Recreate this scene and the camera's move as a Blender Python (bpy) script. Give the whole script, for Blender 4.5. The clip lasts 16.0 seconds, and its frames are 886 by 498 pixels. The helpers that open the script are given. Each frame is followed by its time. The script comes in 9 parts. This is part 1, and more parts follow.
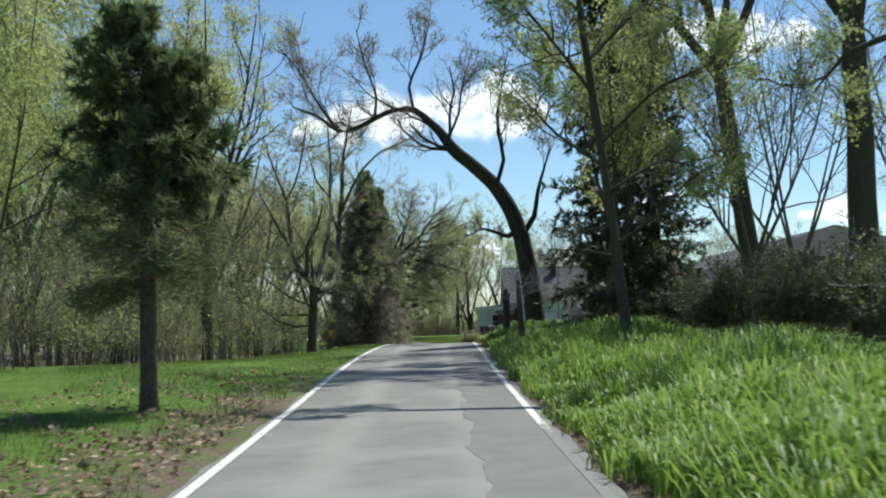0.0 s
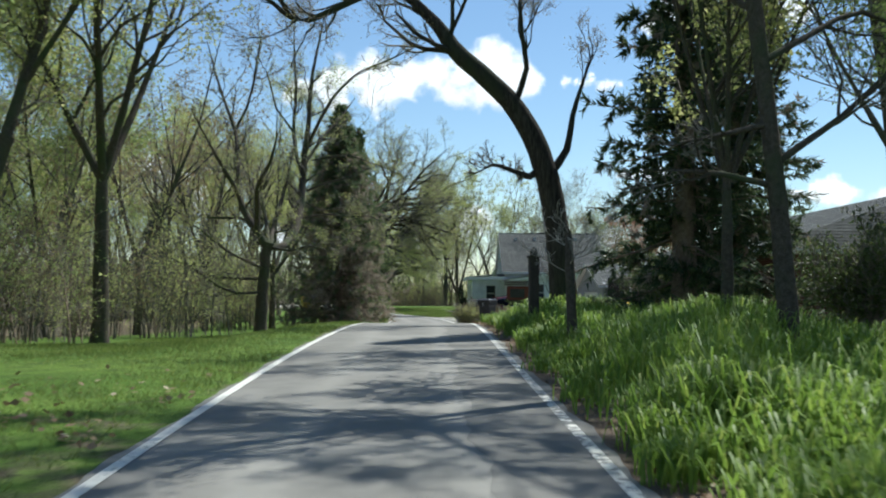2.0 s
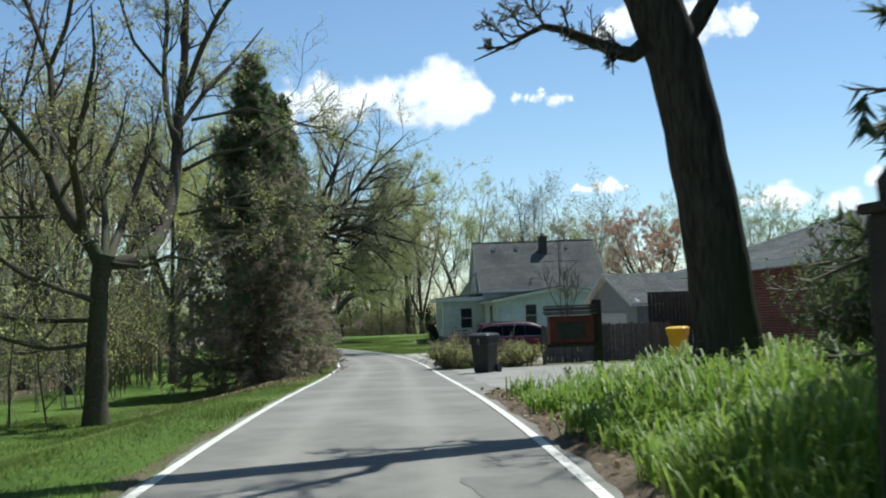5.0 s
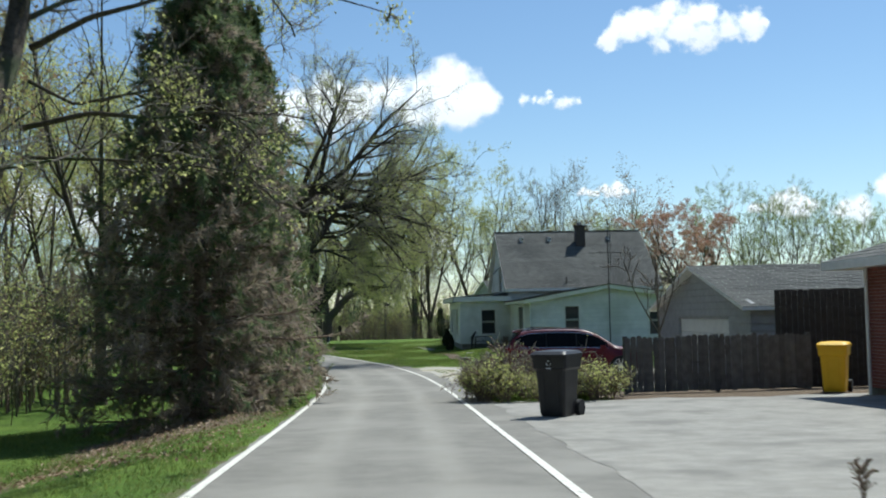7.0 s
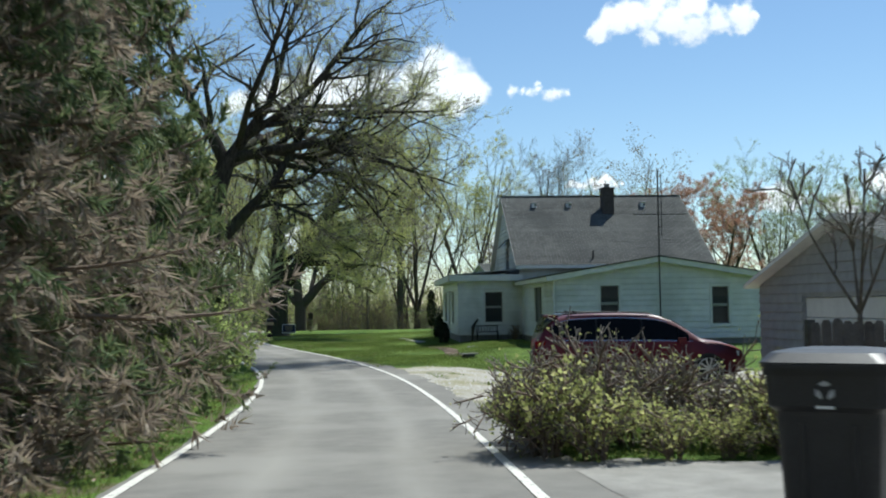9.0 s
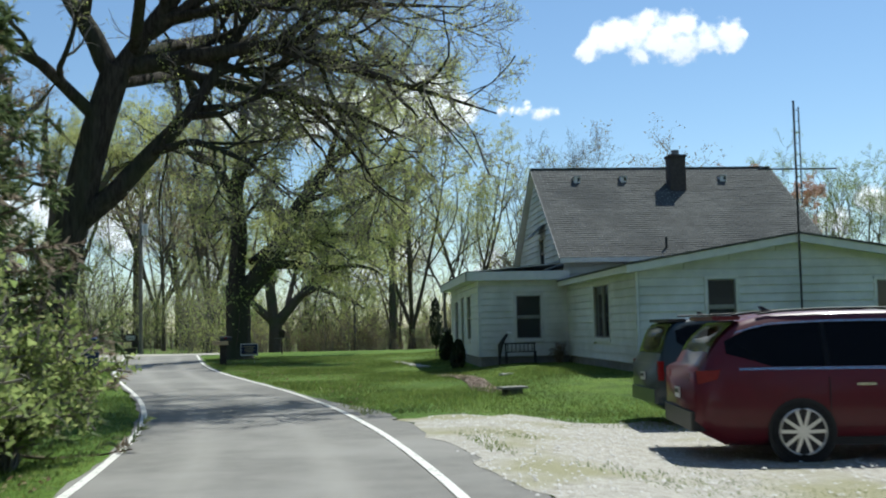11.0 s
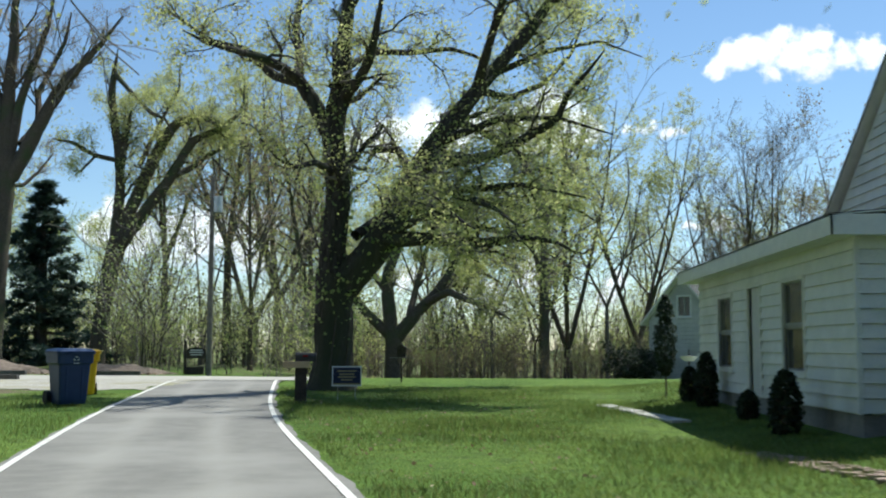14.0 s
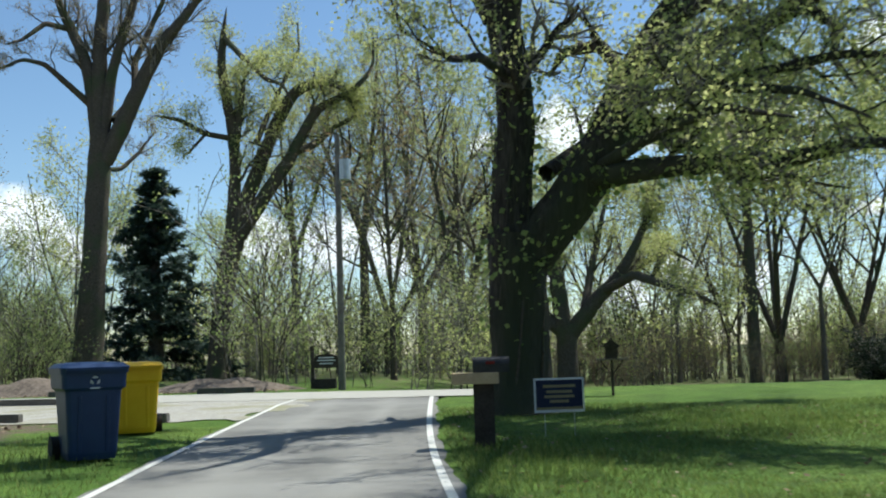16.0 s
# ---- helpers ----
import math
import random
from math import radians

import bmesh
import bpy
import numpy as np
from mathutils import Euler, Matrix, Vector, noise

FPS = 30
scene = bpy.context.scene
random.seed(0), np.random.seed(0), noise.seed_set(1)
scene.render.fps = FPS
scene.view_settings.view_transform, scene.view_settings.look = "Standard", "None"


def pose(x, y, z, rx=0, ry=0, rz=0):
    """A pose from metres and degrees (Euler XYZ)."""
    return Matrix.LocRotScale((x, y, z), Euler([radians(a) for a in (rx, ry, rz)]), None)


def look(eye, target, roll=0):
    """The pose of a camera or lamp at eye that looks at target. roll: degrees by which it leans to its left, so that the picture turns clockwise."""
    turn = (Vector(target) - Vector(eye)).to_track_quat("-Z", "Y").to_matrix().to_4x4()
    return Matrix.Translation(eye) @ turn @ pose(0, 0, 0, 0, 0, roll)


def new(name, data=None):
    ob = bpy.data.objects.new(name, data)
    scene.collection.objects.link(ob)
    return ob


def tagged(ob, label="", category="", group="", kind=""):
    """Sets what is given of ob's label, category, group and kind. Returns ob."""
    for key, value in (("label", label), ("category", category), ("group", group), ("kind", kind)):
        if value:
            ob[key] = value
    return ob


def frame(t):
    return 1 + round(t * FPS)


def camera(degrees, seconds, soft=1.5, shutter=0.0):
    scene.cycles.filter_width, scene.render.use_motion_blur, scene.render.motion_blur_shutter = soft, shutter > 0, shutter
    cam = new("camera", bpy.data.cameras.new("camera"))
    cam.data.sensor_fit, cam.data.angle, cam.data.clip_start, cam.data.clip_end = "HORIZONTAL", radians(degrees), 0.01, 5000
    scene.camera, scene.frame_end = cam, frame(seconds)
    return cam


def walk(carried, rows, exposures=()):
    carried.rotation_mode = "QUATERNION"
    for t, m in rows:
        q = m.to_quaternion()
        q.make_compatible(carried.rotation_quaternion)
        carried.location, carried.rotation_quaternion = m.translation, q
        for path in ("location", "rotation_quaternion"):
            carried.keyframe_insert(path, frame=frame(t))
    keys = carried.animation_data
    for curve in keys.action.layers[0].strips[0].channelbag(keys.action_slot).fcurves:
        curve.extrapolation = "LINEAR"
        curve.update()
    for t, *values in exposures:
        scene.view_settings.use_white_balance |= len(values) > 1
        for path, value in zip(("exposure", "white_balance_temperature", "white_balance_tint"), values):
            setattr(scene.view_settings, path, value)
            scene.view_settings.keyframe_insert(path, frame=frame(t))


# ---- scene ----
# camera: seconds, eye x, y, z, yaw, pitch, roll
cam = camera(44.58, 16.0, 2.0, 0.3)
ROWS = [
    (0.0, -0.000, 0.000, 1.317, 0.01, 3.94, 1.51),
    (0.5, -0.034, 3.265, 1.365, 0.34, 3.40, 0.66),
    (1.0, -0.051, 6.533, 1.383, 0.89, 2.94, 0.74),
    (1.5, -0.134, 9.808, 1.430, 0.55, 2.46, 0.06),
    (2.0, -0.168, 12.997, 1.455, -0.79, 2.27, -0.32),
    (2.5, -0.272, 16.187, 1.573, -3.16, 2.17, -0.26),
    (3.0, -0.280, 19.466, 1.614, -5.09, 1.53, 0.79),
    (3.5, -0.329, 22.588, 1.676, -4.99, 1.85, 2.14),
    (4.0, -0.306, 25.673, 1.761, -4.09, 2.93, 2.85),
    (4.5, -0.270, 28.648, 1.802, -3.37, 3.27, 2.64),
    (7.0, -0.382, 44.932, 1.835, -2.81, 3.45, 1.21),
    (7.5, -0.295, 48.372, 1.778, -2.78, 2.81, 1.65),
    (8.0, -0.233, 51.767, 1.728, -3.01, 2.18, 1.26),
    (8.5, -0.115, 55.076, 1.569, -3.38, 2.64, 0.84),
    (11.0, 0.058, 72.718, 1.076, -4.09, 4.12, 1.15),
    (11.5, -0.038, 76.096, 1.041, -4.03, 4.77, 1.19),
    (12.0, -0.092, 79.459, 1.021, -3.77, 4.79, 0.70),
    (12.5, -0.278, 82.767, 1.003, -2.83, 4.77, 0.65),
    (13.0, -0.591, 86.064, 1.009, -1.47, 4.94, 0.49),
    (13.5, -0.972, 89.236, 0.996, 0.26, 5.02, 0.25),
    (14.0, -1.432, 92.212, 0.961, 2.19, 5.29, -0.15),
    (14.5, -1.947, 95.097, 0.959, 4.09, 5.48, 0.08),
    (15.0, -2.515, 97.923, 0.951, 6.22, 5.53, 0.60),
    (15.5, -3.185, 100.732, 0.943, 8.07, 5.45, 1.26),
    (16.0, -3.879, 103.478, 0.949, 9.66, 5.45, 1.72),
]
walk(cam, [(t, pose(x, y, z, 90 + pitch, roll, yaw)) for t, x, y, z, yaw, pitch, roll in ROWS],
     [(0.0, 0.34, 5950, 3.0), (1.5, 0.42, 5950, 3.0), (3.0, 0.3, 5950, 3.0), (8.5, 0.28, 5950, 3.0), (11.5, 0.34, 5950, 3.0), (13.0, 0.46, 5950, 3.0), (14.5, 0.44, 5950, 3.0), (15.0, 0.26, 5950, 3.0), (15.5, 0.36, 5950, 3.0), (16.0, 0.42, 5950, 3.0)])

# the lane: its white lines every 5 m, its height every 7 m
STEP = 7.0
LINE_L = [-1.84, -1.94, -2.05, -2.15, -2.24, -2.29, -2.28, -2.23, -2.18, -2.17, -2.2, -2.24, -2.27, -2.28, -2.27, -2.29, -2.42, -2.76, -3.4, -4.4, -5.67, -7.05, -8.37, -9.54, -10.56, -11.45, -12.29, -13.13, -13.97]
LINE_R = [1.21, 1.17, 1.13, 1.1, 1.06, 1.05, 1.06, 1.09, 1.13, 1.18, 1.21, 1.25, 1.28, 1.3, 1.28, 1.2, 0.98, 0.6, -0.02, -0.92, -2.07, -3.38, -4.7, -5.91, -6.95, -7.85, -8.71, -9.56, -10.42]
HEIGHT = [-0.01, 0.04, 0.14, 0.29, 0.44, 0.55, 0.56, 0.42, 0.20, -0.03, -0.21, -0.31, -0.35, -0.38, -0.39, -0.40, -0.39, -0.33, -0.21, -0.03, 0.15]

# ---- light ----
SUN = Vector((0.42, 0.50, 1.0)).normalized()
world = bpy.data.worlds.new("sky")
scene.world = world
world.use_nodes = True
wn, wl = world.node_tree.nodes, world.node_tree.links
sky = wn.new("ShaderNodeTexSky")
sky.sky_type, sky.sun_disc = "NISHITA", False
sky.sun_elevation, sky.sun_rotation = math.asin(SUN.z), math.atan2(SUN.x, SUN.y)
sky.air_density, sky.dust_density, sky.ozone_density = 1.0, 0.02, 2.2
wl.new(sky.outputs[0], wn["Background"].inputs[0])
wn["Background"].inputs[1].default_value = 0.092
sun = new("sun", bpy.data.lights.new("sun", "SUN"))
sun.data.energy, sun.data.angle, sun.data.color = 4.9, radians(0.55), (1.0, 0.95, 0.87)
sun.matrix_world = look(SUN * 100, (0, 0, 0))


# ---- materials ----
def material(name, c1, c2, scale=6.0, rough=0.8, bump=0.2, fine=60.0, metal=0.0, c3=None, big=0.6, spec=0.3, per_object=0.0, coat=0.0):
    """Two colours mixed by a fine and a broad noise, a third in broad patches, with relief."""
    m = bpy.data.materials.new(name)
    m.use_nodes = True
    n, l = m.node_tree.nodes, m.node_tree.links
    b = n["Principled BSDF"]
    co = n.new("ShaderNodeTexCoord")
    a, g, d = (n.new("ShaderNodeTexNoise") for _ in range(3))
    for t, s, det in ((a, scale, 5), (g, fine, 3), (d, big, 4)):
        t.inputs["Scale"].default_value, t.inputs["Detail"].default_value = s, det
        l.new(co.outputs["Object"], t.inputs["Vector"])
    mix = n.new("ShaderNodeMix")
    mix.data_type = "RGBA"
    mix.inputs[6].default_value, mix.inputs[7].default_value = (*c1, 1), (*c2, 1)
    add = n.new("ShaderNodeMath")
    add.operation = "ADD"
    l.new(a.outputs[0], add.inputs[0])
    l.new(g.outputs[0], add.inputs[1])
    ramp = n.new("ShaderNodeMapRange")
    ramp.inputs[1].default_value, ramp.inputs[2].default_value = 0.75, 1.25
    l.new(add.outputs[0], ramp.inputs[0])
    l.new(ramp.outputs[0], mix.inputs[0])
    out = mix.outputs[2]
    if c3:
        m3 = n.new("ShaderNodeMix")
        m3.data_type = "RGBA"
        r3 = n.new("ShaderNodeMapRange")
        r3.inputs[1].default_value, r3.inputs[2].default_value = 0.48, 0.66
        l.new(d.outputs[0], r3.inputs[0])
        l.new(r3.outputs[0], m3.inputs[0])
        l.new(out, m3.inputs[6])
        m3.inputs[7].default_value = (*c3, 1)
        out = m3.outputs[2]
    if per_object:
        oi, hsv = n.new("ShaderNodeObjectInfo"), n.new("ShaderNodeHueSaturation")
        r = n.new("ShaderNodeMapRange")
        r.inputs[3].default_value, r.inputs[4].default_value = 1 - per_object, 1 + per_object
        l.new(oi.outputs["Random"], r.inputs[0])
        l.new(r.outputs[0], hsv.inputs["Value"])
        l.new(out, hsv.inputs["Color"])
        out = hsv.outputs[0]
    l.new(out, b.inputs["Base Color"])
    b.inputs["Roughness"].default_value, b.inputs["Metallic"].default_value = rough, metal
    b.inputs["Specular IOR Level"].default_value = spec
    b.inputs["Coat Weight"].default_value = coat
    b.inputs["Coat Roughness"].default_value = 0.05
    if bump:
        bn = n.new("ShaderNodeBump")
        bn.inputs["Strength"].default_value, bn.inputs["Distance"].default_value = bump, 0.02
        l.new(add.outputs[0], bn.inputs["Height"])
        l.new(bn.outputs[0], b.inputs["Normal"])
    return m


def leafy(name, c1, c2, through_light=0.45, rough=0.6, c3=None):
    """Thin leaves: varied from leaf to leaf, letting light through."""
    m = bpy.data.materials.new(name)
    m.use_nodes = True
    n, l = m.node_tree.nodes, m.node_tree.links
    b, o = n["Principled BSDF"], n["Material Output"]
    ge, mix = n.new("ShaderNodeNewGeometry"), n.new("ShaderNodeValToRGB")
    mix.color_ramp.elements[0].color, mix.color_ramp.elements[1].color = (*c1, 1), (*c2, 1)
    if c3:
        e = mix.color_ramp.elements.new(0.8)
        e.color = (*c2, 1)
        mix.color_ramp.elements[2].color = (*c3, 1)
    l.new(ge.outputs["Random Per Island"], mix.inputs[0])
    tr, ms = n.new("ShaderNodeBsdfTranslucent"), n.new("ShaderNodeMixShader")
    l.new(mix.outputs[0], b.inputs["Base Color"])
    l.new(mix.outputs[0], tr.inputs[0])
    b.inputs["Roughness"].default_value, b.inputs["Specular IOR Level"].default_value = rough, 0.25
    ms.inputs[0].default_value = through_light
    l.new(b.outputs[0], ms.inputs[1])
    l.new(tr.outputs[0], ms.inputs[2])
    l.new(ms.outputs[0], o.inputs[0])
    return m


def worn_paint(name, paint, under):
    m = material(name, paint, tuple(c * 0.85 for c in paint), 9, 0.7, 0.15, 80)
    n, l = m.node_tree.nodes, m.node_tree.links
    b = n["Principled BSDF"]
    src = b.inputs["Base Color"].links[0].from_socket
    t, r, mix, at = n.new("ShaderNodeTexNoise"), n.new("ShaderNodeMapRange"), n.new("ShaderNodeMix"), n.new("ShaderNodeAttribute")
    at.attribute_name = "wear"
    t.inputs["Scale"].default_value, t.inputs["Detail"].default_value = 11.0, 9
    l.new(n["Texture Coordinate"].outputs["Object"], t.inputs["Vector"])
    add = n.new("ShaderNodeMath")
    l.new(t.outputs[0], add.inputs[0])
    l.new(at.outputs["Fac"], add.inputs[1])
    r.inputs[1].default_value, r.inputs[2].default_value = 0.60, 0.72
    l.new(add.outputs[0], r.inputs[0])
    mix.data_type = "RGBA"
    l.new(r.outputs[0], mix.inputs[0])
    l.new(src, mix.inputs[6])
    mix.inputs[7].default_value = (*under, 1)
    l.new(mix.outputs[2], b.inputs["Base Color"])
    return m


def ground_material():
    m = bpy.data.materials.new("lawn_and_earth")
    m.use_nodes = True
    n, l = m.node_tree.nodes, m.node_tree.links
    b, co, at = n["Principled BSDF"], n.new("ShaderNodeTexCoord"), n.new("ShaderNodeAttribute")
    at.attribute_name = "bare"

    def noise_tex(s, det=5):
        t = n.new("ShaderNodeTexNoise")
        t.inputs["Scale"].default_value, t.inputs["Detail"].default_value = s, det
        l.new(co.outputs["Object"], t.inputs["Vector"])
        return t.outputs[0]

    def blend(fac, ca, cb, lo, hi):
        r, x = n.new("ShaderNodeMapRange"), n.new("ShaderNodeMix")
        r.inputs[1].default_value, r.inputs[2].default_value = lo, hi
        l.new(fac, r.inputs[0])
        x.data_type = "RGBA"
        l.new(r.outputs[0], x.inputs[0])
        for i, c in ((6, ca), (7, cb)):
            if isinstance(c, tuple):
                x.inputs[i].default_value = (*c, 1)
            else:
                l.new(c, x.inputs[i])
        return x.outputs[2]

    broad, mid, fine, grain = noise_tex(0.35), noise_tex(2.2), noise_tex(25, 3), noise_tex(120, 2)
    grass = blend(broad, (0.100, 0.175, 0.030), (0.150, 0.225, 0.042), 0.40, 0.62)
    grass = blend(mid, grass, (0.085, 0.130, 0.030), 0.48, 0.66)
    grass = blend(fine, (0.045, 0.085, 0.015), grass, 0.30, 0.52)
    earth = blend(fine, (0.14, 0.105, 0.072), (0.22, 0.172, 0.125), 0.35, 0.65)
    earth = blend(grain, (0.07, 0.05, 0.035), earth, 0.30, 0.50)
    add = n.new("ShaderNodeMath")
    l.new(at.outputs["Fac"], add.inputs[0])
    l.new(mid, add.inputs[1])
    l.new(blend(add.outputs[0], grass, earth, 0.80, 1.10), b.inputs["Base Color"])
    b.inputs["Roughness"].default_value, b.inputs["Specular IOR Level"].default_value = 0.9, 0.1
    bn, hs = n.new("ShaderNodeBump"), n.new("ShaderNodeMath")
    l.new(fine, hs.inputs[0])
    l.new(grain, hs.inputs[1])
    bn.inputs["Strength"].default_value, bn.inputs["Distance"].default_value = 0.6, 0.05
    l.new(hs.outputs[0], bn.inputs["Height"])
    l.new(bn.outputs[0], b.inputs["Normal"])
    return m


GROUND = ground_material()
ASPHALT = material("worn_asphalt", (0.168, 0.160, 0.143), (0.224, 0.213, 0.191), 3.0, 0.9, 0.25, 160, c3=(0.256, 0.244, 0.219), big=0.45, spec=0.2)
an, al = ASPHALT.node_tree.nodes, ASPHALT.node_tree.links
a_b = an["Principled BSDF"]
a_src = a_b.inputs["Base Color"].links[0].from_socket
a_at, a_st, a_no, a_mu, a_mx = an.new("ShaderNodeAttribute"), an.new("ShaderNodeVectorMath"), an.new("ShaderNodeTexNoise"), an.new("ShaderNodeMath"), an.new("ShaderNodeMix")
a_at.attribute_name = "track"
a_st.operation, a_mu.operation, a_mx.data_type = "MULTIPLY", "MULTIPLY", "RGBA"
a_st.inputs[1].default_value = (2.2, 0.35, 1.0)
a_no.inputs["Scale"].default_value, a_no.inputs["Detail"].default_value = 1.0, 6
al.new(an["Texture Coordinate"].outputs["Object"], a_st.inputs[0])
al.new(a_st.outputs[0], a_no.inputs["Vector"])
al.new(a_no.outputs[0], a_mu.inputs[0])
al.new(a_at.outputs["Fac"], a_mu.inputs[1])
al.new(a_mu.outputs[0], a_mx.inputs[0])
al.new(a_src, a_mx.inputs[6])
a_mx.inputs[7].default_value = (0.31, 0.295, 0.262, 1)
al.new(a_mx.outputs[2], a_b.inputs["Base Color"])
STREET = material("pale_asphalt", (0.34, 0.32, 0.27), (0.43, 0.405, 0.345), 3.0, 0.85, 0.2, 120)
CONCRETE = material("weathered_concrete", (0.225, 0.215, 0.192), (0.315, 0.30, 0.27), 3.5, 0.9, 0.35, 60, c3=(0.185, 0.177, 0.160), big=0.9)
GRAVEL = material("pale_gravel", (0.26, 0.24, 0.20), (0.47, 0.44, 0.38), 9.0, 0.95, 0.7, 45, c3=(0.27, 0.255, 0.15), big=0.75)
STONE = material("gravel_stone", (0.38, 0.36, 0.33), (0.6, 0.58, 0.54), 12, 0.9, 0.2, 60)
PAINT = worn_paint("worn_white_paint", (0.70, 0.68, 0.61), (0.19, 0.183, 0.168))
BARK = material("dark_bark", (0.060, 0.050, 0.040), (0.125, 0.105, 0.085), 14, 0.95, 0.8, 50, c3=(0.07, 0.085, 0.045), big=0.9, spec=0.1)
OAK_BARK = material("furrowed_oak_bark", (0.030, 0.026, 0.022), (0.085, 0.074, 0.062), 9, 0.95, 1.0, 26, c3=(0.05, 0.058, 0.035), big=0.8, spec=0.1)
stretch = OAK_BARK.node_tree.nodes.new("ShaderNodeVectorMath")
stretch.operation = "MULTIPLY"
stretch.inputs[1].default_value = (1.0, 1.0, 0.16)
for link in list(OAK_BARK.node_tree.links):
    if link.from_node.type == "TEX_COORD":
        OAK_BARK.node_tree.links.new(stretch.outputs[0], link.to_socket)
OAK_BARK.node_tree.links.new(OAK_BARK.node_tree.nodes["Texture Coordinate"].outputs["Object"], stretch.inputs[0])
# sash white greyed down, the shade on the windows put into the colour
SASH = material("shaded_window_sash", (0.22, 0.22, 0.21), (0.32, 0.32, 0.30), 6, 0.7, 0.05, 50)
BARK_PALE = material("grey_bark", (0.10, 0.088, 0.074), (0.20, 0.18, 0.15), 12, 0.95, 0.7, 50, c3=(0.10, 0.11, 0.07), big=0.8, spec=0.1)
TWIG = material("grey_twig", (0.16, 0.140, 0.120), (0.29, 0.26, 0.225), 8, 0.9, 0.0, 40, spec=0.1)
TWIG_DRY = material("bleached_twig", (0.30, 0.27, 0.23), (0.45, 0.42, 0.38), 8, 0.9, 0.0, 40, spec=0.1)
DEADWOOD = material("dead_brown_twig", (0.15, 0.11, 0.085), (0.26, 0.20, 0.155), 8, 0.9, 0.0, 40, spec=0.1)
LEAF_YOUNG = leafy("young_leaf", (0.35, 0.39, 0.13), (0.51, 0.52, 0.20), 0.64, c3=(0.60, 0.57, 0.26))
LEAF_GREEN = leafy("spring_leaf", (0.23, 0.30, 0.10), (0.37, 0.43, 0.15), 0.60, c3=(0.45, 0.47, 0.19))
LEAF_BUD = leafy("reddish_bud", (0.24, 0.16, 0.10), (0.32, 0.27, 0.13), 0.45, c3=(0.38, 0.36, 0.14))
LEAF_RED = leafy("red_maple_bud", (0.40, 0.20, 0.14), (0.50, 0.31, 0.22), 0.45, c3=(0.42, 0.36, 0.20))
NEEDLE = leafy("spruce_needle", (0.090, 0.135, 0.066), (0.18, 0.23, 0.105), 0.45, c3=(0.27, 0.30, 0.14))
NEEDLE_DARK = leafy("dark_spruce_needle", (0.042, 0.066, 0.034), (0.095, 0.130, 0.060), 0.38, c3=(0.19, 0.22, 0.09))
NEEDLE_BLUE = leafy("blue_green_needle", (0.035, 0.062, 0.048), (0.075, 0.11, 0.082), 0.3)
NEEDLE_DRY = leafy("dry_needle", (0.24, 0.195, 0.155), (0.41, 0.335, 0.255), 0.45, c3=(0.25, 0.26, 0.14))
NEEDLE_PINE = leafy("pine_needle", (0.085, 0.125, 0.055), (0.17, 0.21, 0.085), 0.42, c3=(0.23, 0.25, 0.11))
BLADE = leafy("lily_blade", (0.13, 0.22, 0.035), (0.25, 0.36, 0.06), 0.5, 0.5, c3=(0.36, 0.42, 0.10))
TURF = leafy("turf_blade", (0.098, 0.155, 0.036), (0.175, 0.238, 0.058), 0.45, 0.7, c3=(0.27, 0.30, 0.10))
tn, tl = TURF.node_tree.nodes, TURF.node_tree.links
t_co, t_no, t_ra, t_hs = tn.new("ShaderNodeTexCoord"), tn.new("ShaderNodeTexNoise"), tn.new("ShaderNodeMapRange"), tn.new("ShaderNodeHueSaturation")
t_no.inputs["Scale"].default_value, t_no.inputs["Detail"].default_value = 0.7, 5
t_ra.inputs[1].default_value, t_ra.inputs[2].default_value, t_ra.inputs[3].default_value, t_ra.inputs[4].default_value = 0.35, 0.65, 0.72, 1.30
t_hs.inputs["Hue"].default_value = 0.49
tl.new(t_co.outputs["Object"], t_no.inputs["Vector"])
tl.new(t_no.outputs[0], t_ra.inputs[0])
tl.new(t_ra.outputs[0], t_hs.inputs["Value"])
for link in [k for k in tl if k.from_node.type == "VALTORGB"]:
    tl.new(t_hs.outputs[0], link.to_socket)
tl.new(next(k for k in tn if k.type == "VALTORGB").outputs[0], t_hs.inputs["Color"])
LITTER = leafy("dead_leaf", (0.14, 0.085, 0.05), (0.32, 0.22, 0.14), 0.15, 0.8, c3=(0.48, 0.38, 0.28))
SIDING = material("white_painted_siding", (0.58, 0.60, 0.59), (0.70, 0.71, 0.69), 3.0, 0.6, 0.06, 40, c3=(0.50, 0.52, 0.49), big=0.7, per_object=0.04)
# far house siding: the white one darkened, tree shade put into its colour
SIDING_SHADED = material("shaded_pale_siding", (0.38, 0.39, 0.37), (0.48, 0.49, 0.46), 3.0, 0.7, 0.06, 40, c3=(0.33, 0.34, 0.31), big=0.7, per_object=0.05)
TRIM = material("white_trim_paint", (0.58, 0.59, 0.57), (0.70, 0.70, 0.67), 5, 0.55, 0.05, 50)
SHINGLE = material("grey_asphalt_shingle", (0.058, 0.060, 0.056), (0.125, 0.127, 0.118), 3.0, 0.95, 0.3, 18, c3=(0.058, 0.061, 0.058), big=0.4, per_object=0.16)
BLOCK = material("grey_foundation_block", (0.16, 0.16, 0.155), (0.25, 0.245, 0.235), 4, 0.9, 0.3, 40)
BRICK_DARK = material("chimney_brick", (0.05, 0.042, 0.04), (0.09, 0.075, 0.07), 9, 0.9, 0.3, 40)
BRICK = material("old_path_brick", (0.27, 0.19, 0.15), (0.40, 0.31, 0.25), 8, 0.9, 0.3, 50, per_object=0.25)
BRICK_RED = material("red_house_brick", (0.13, 0.042, 0.033), (0.19, 0.070, 0.055), 6, 0.9, 0.2, 40, per_object=0.2)
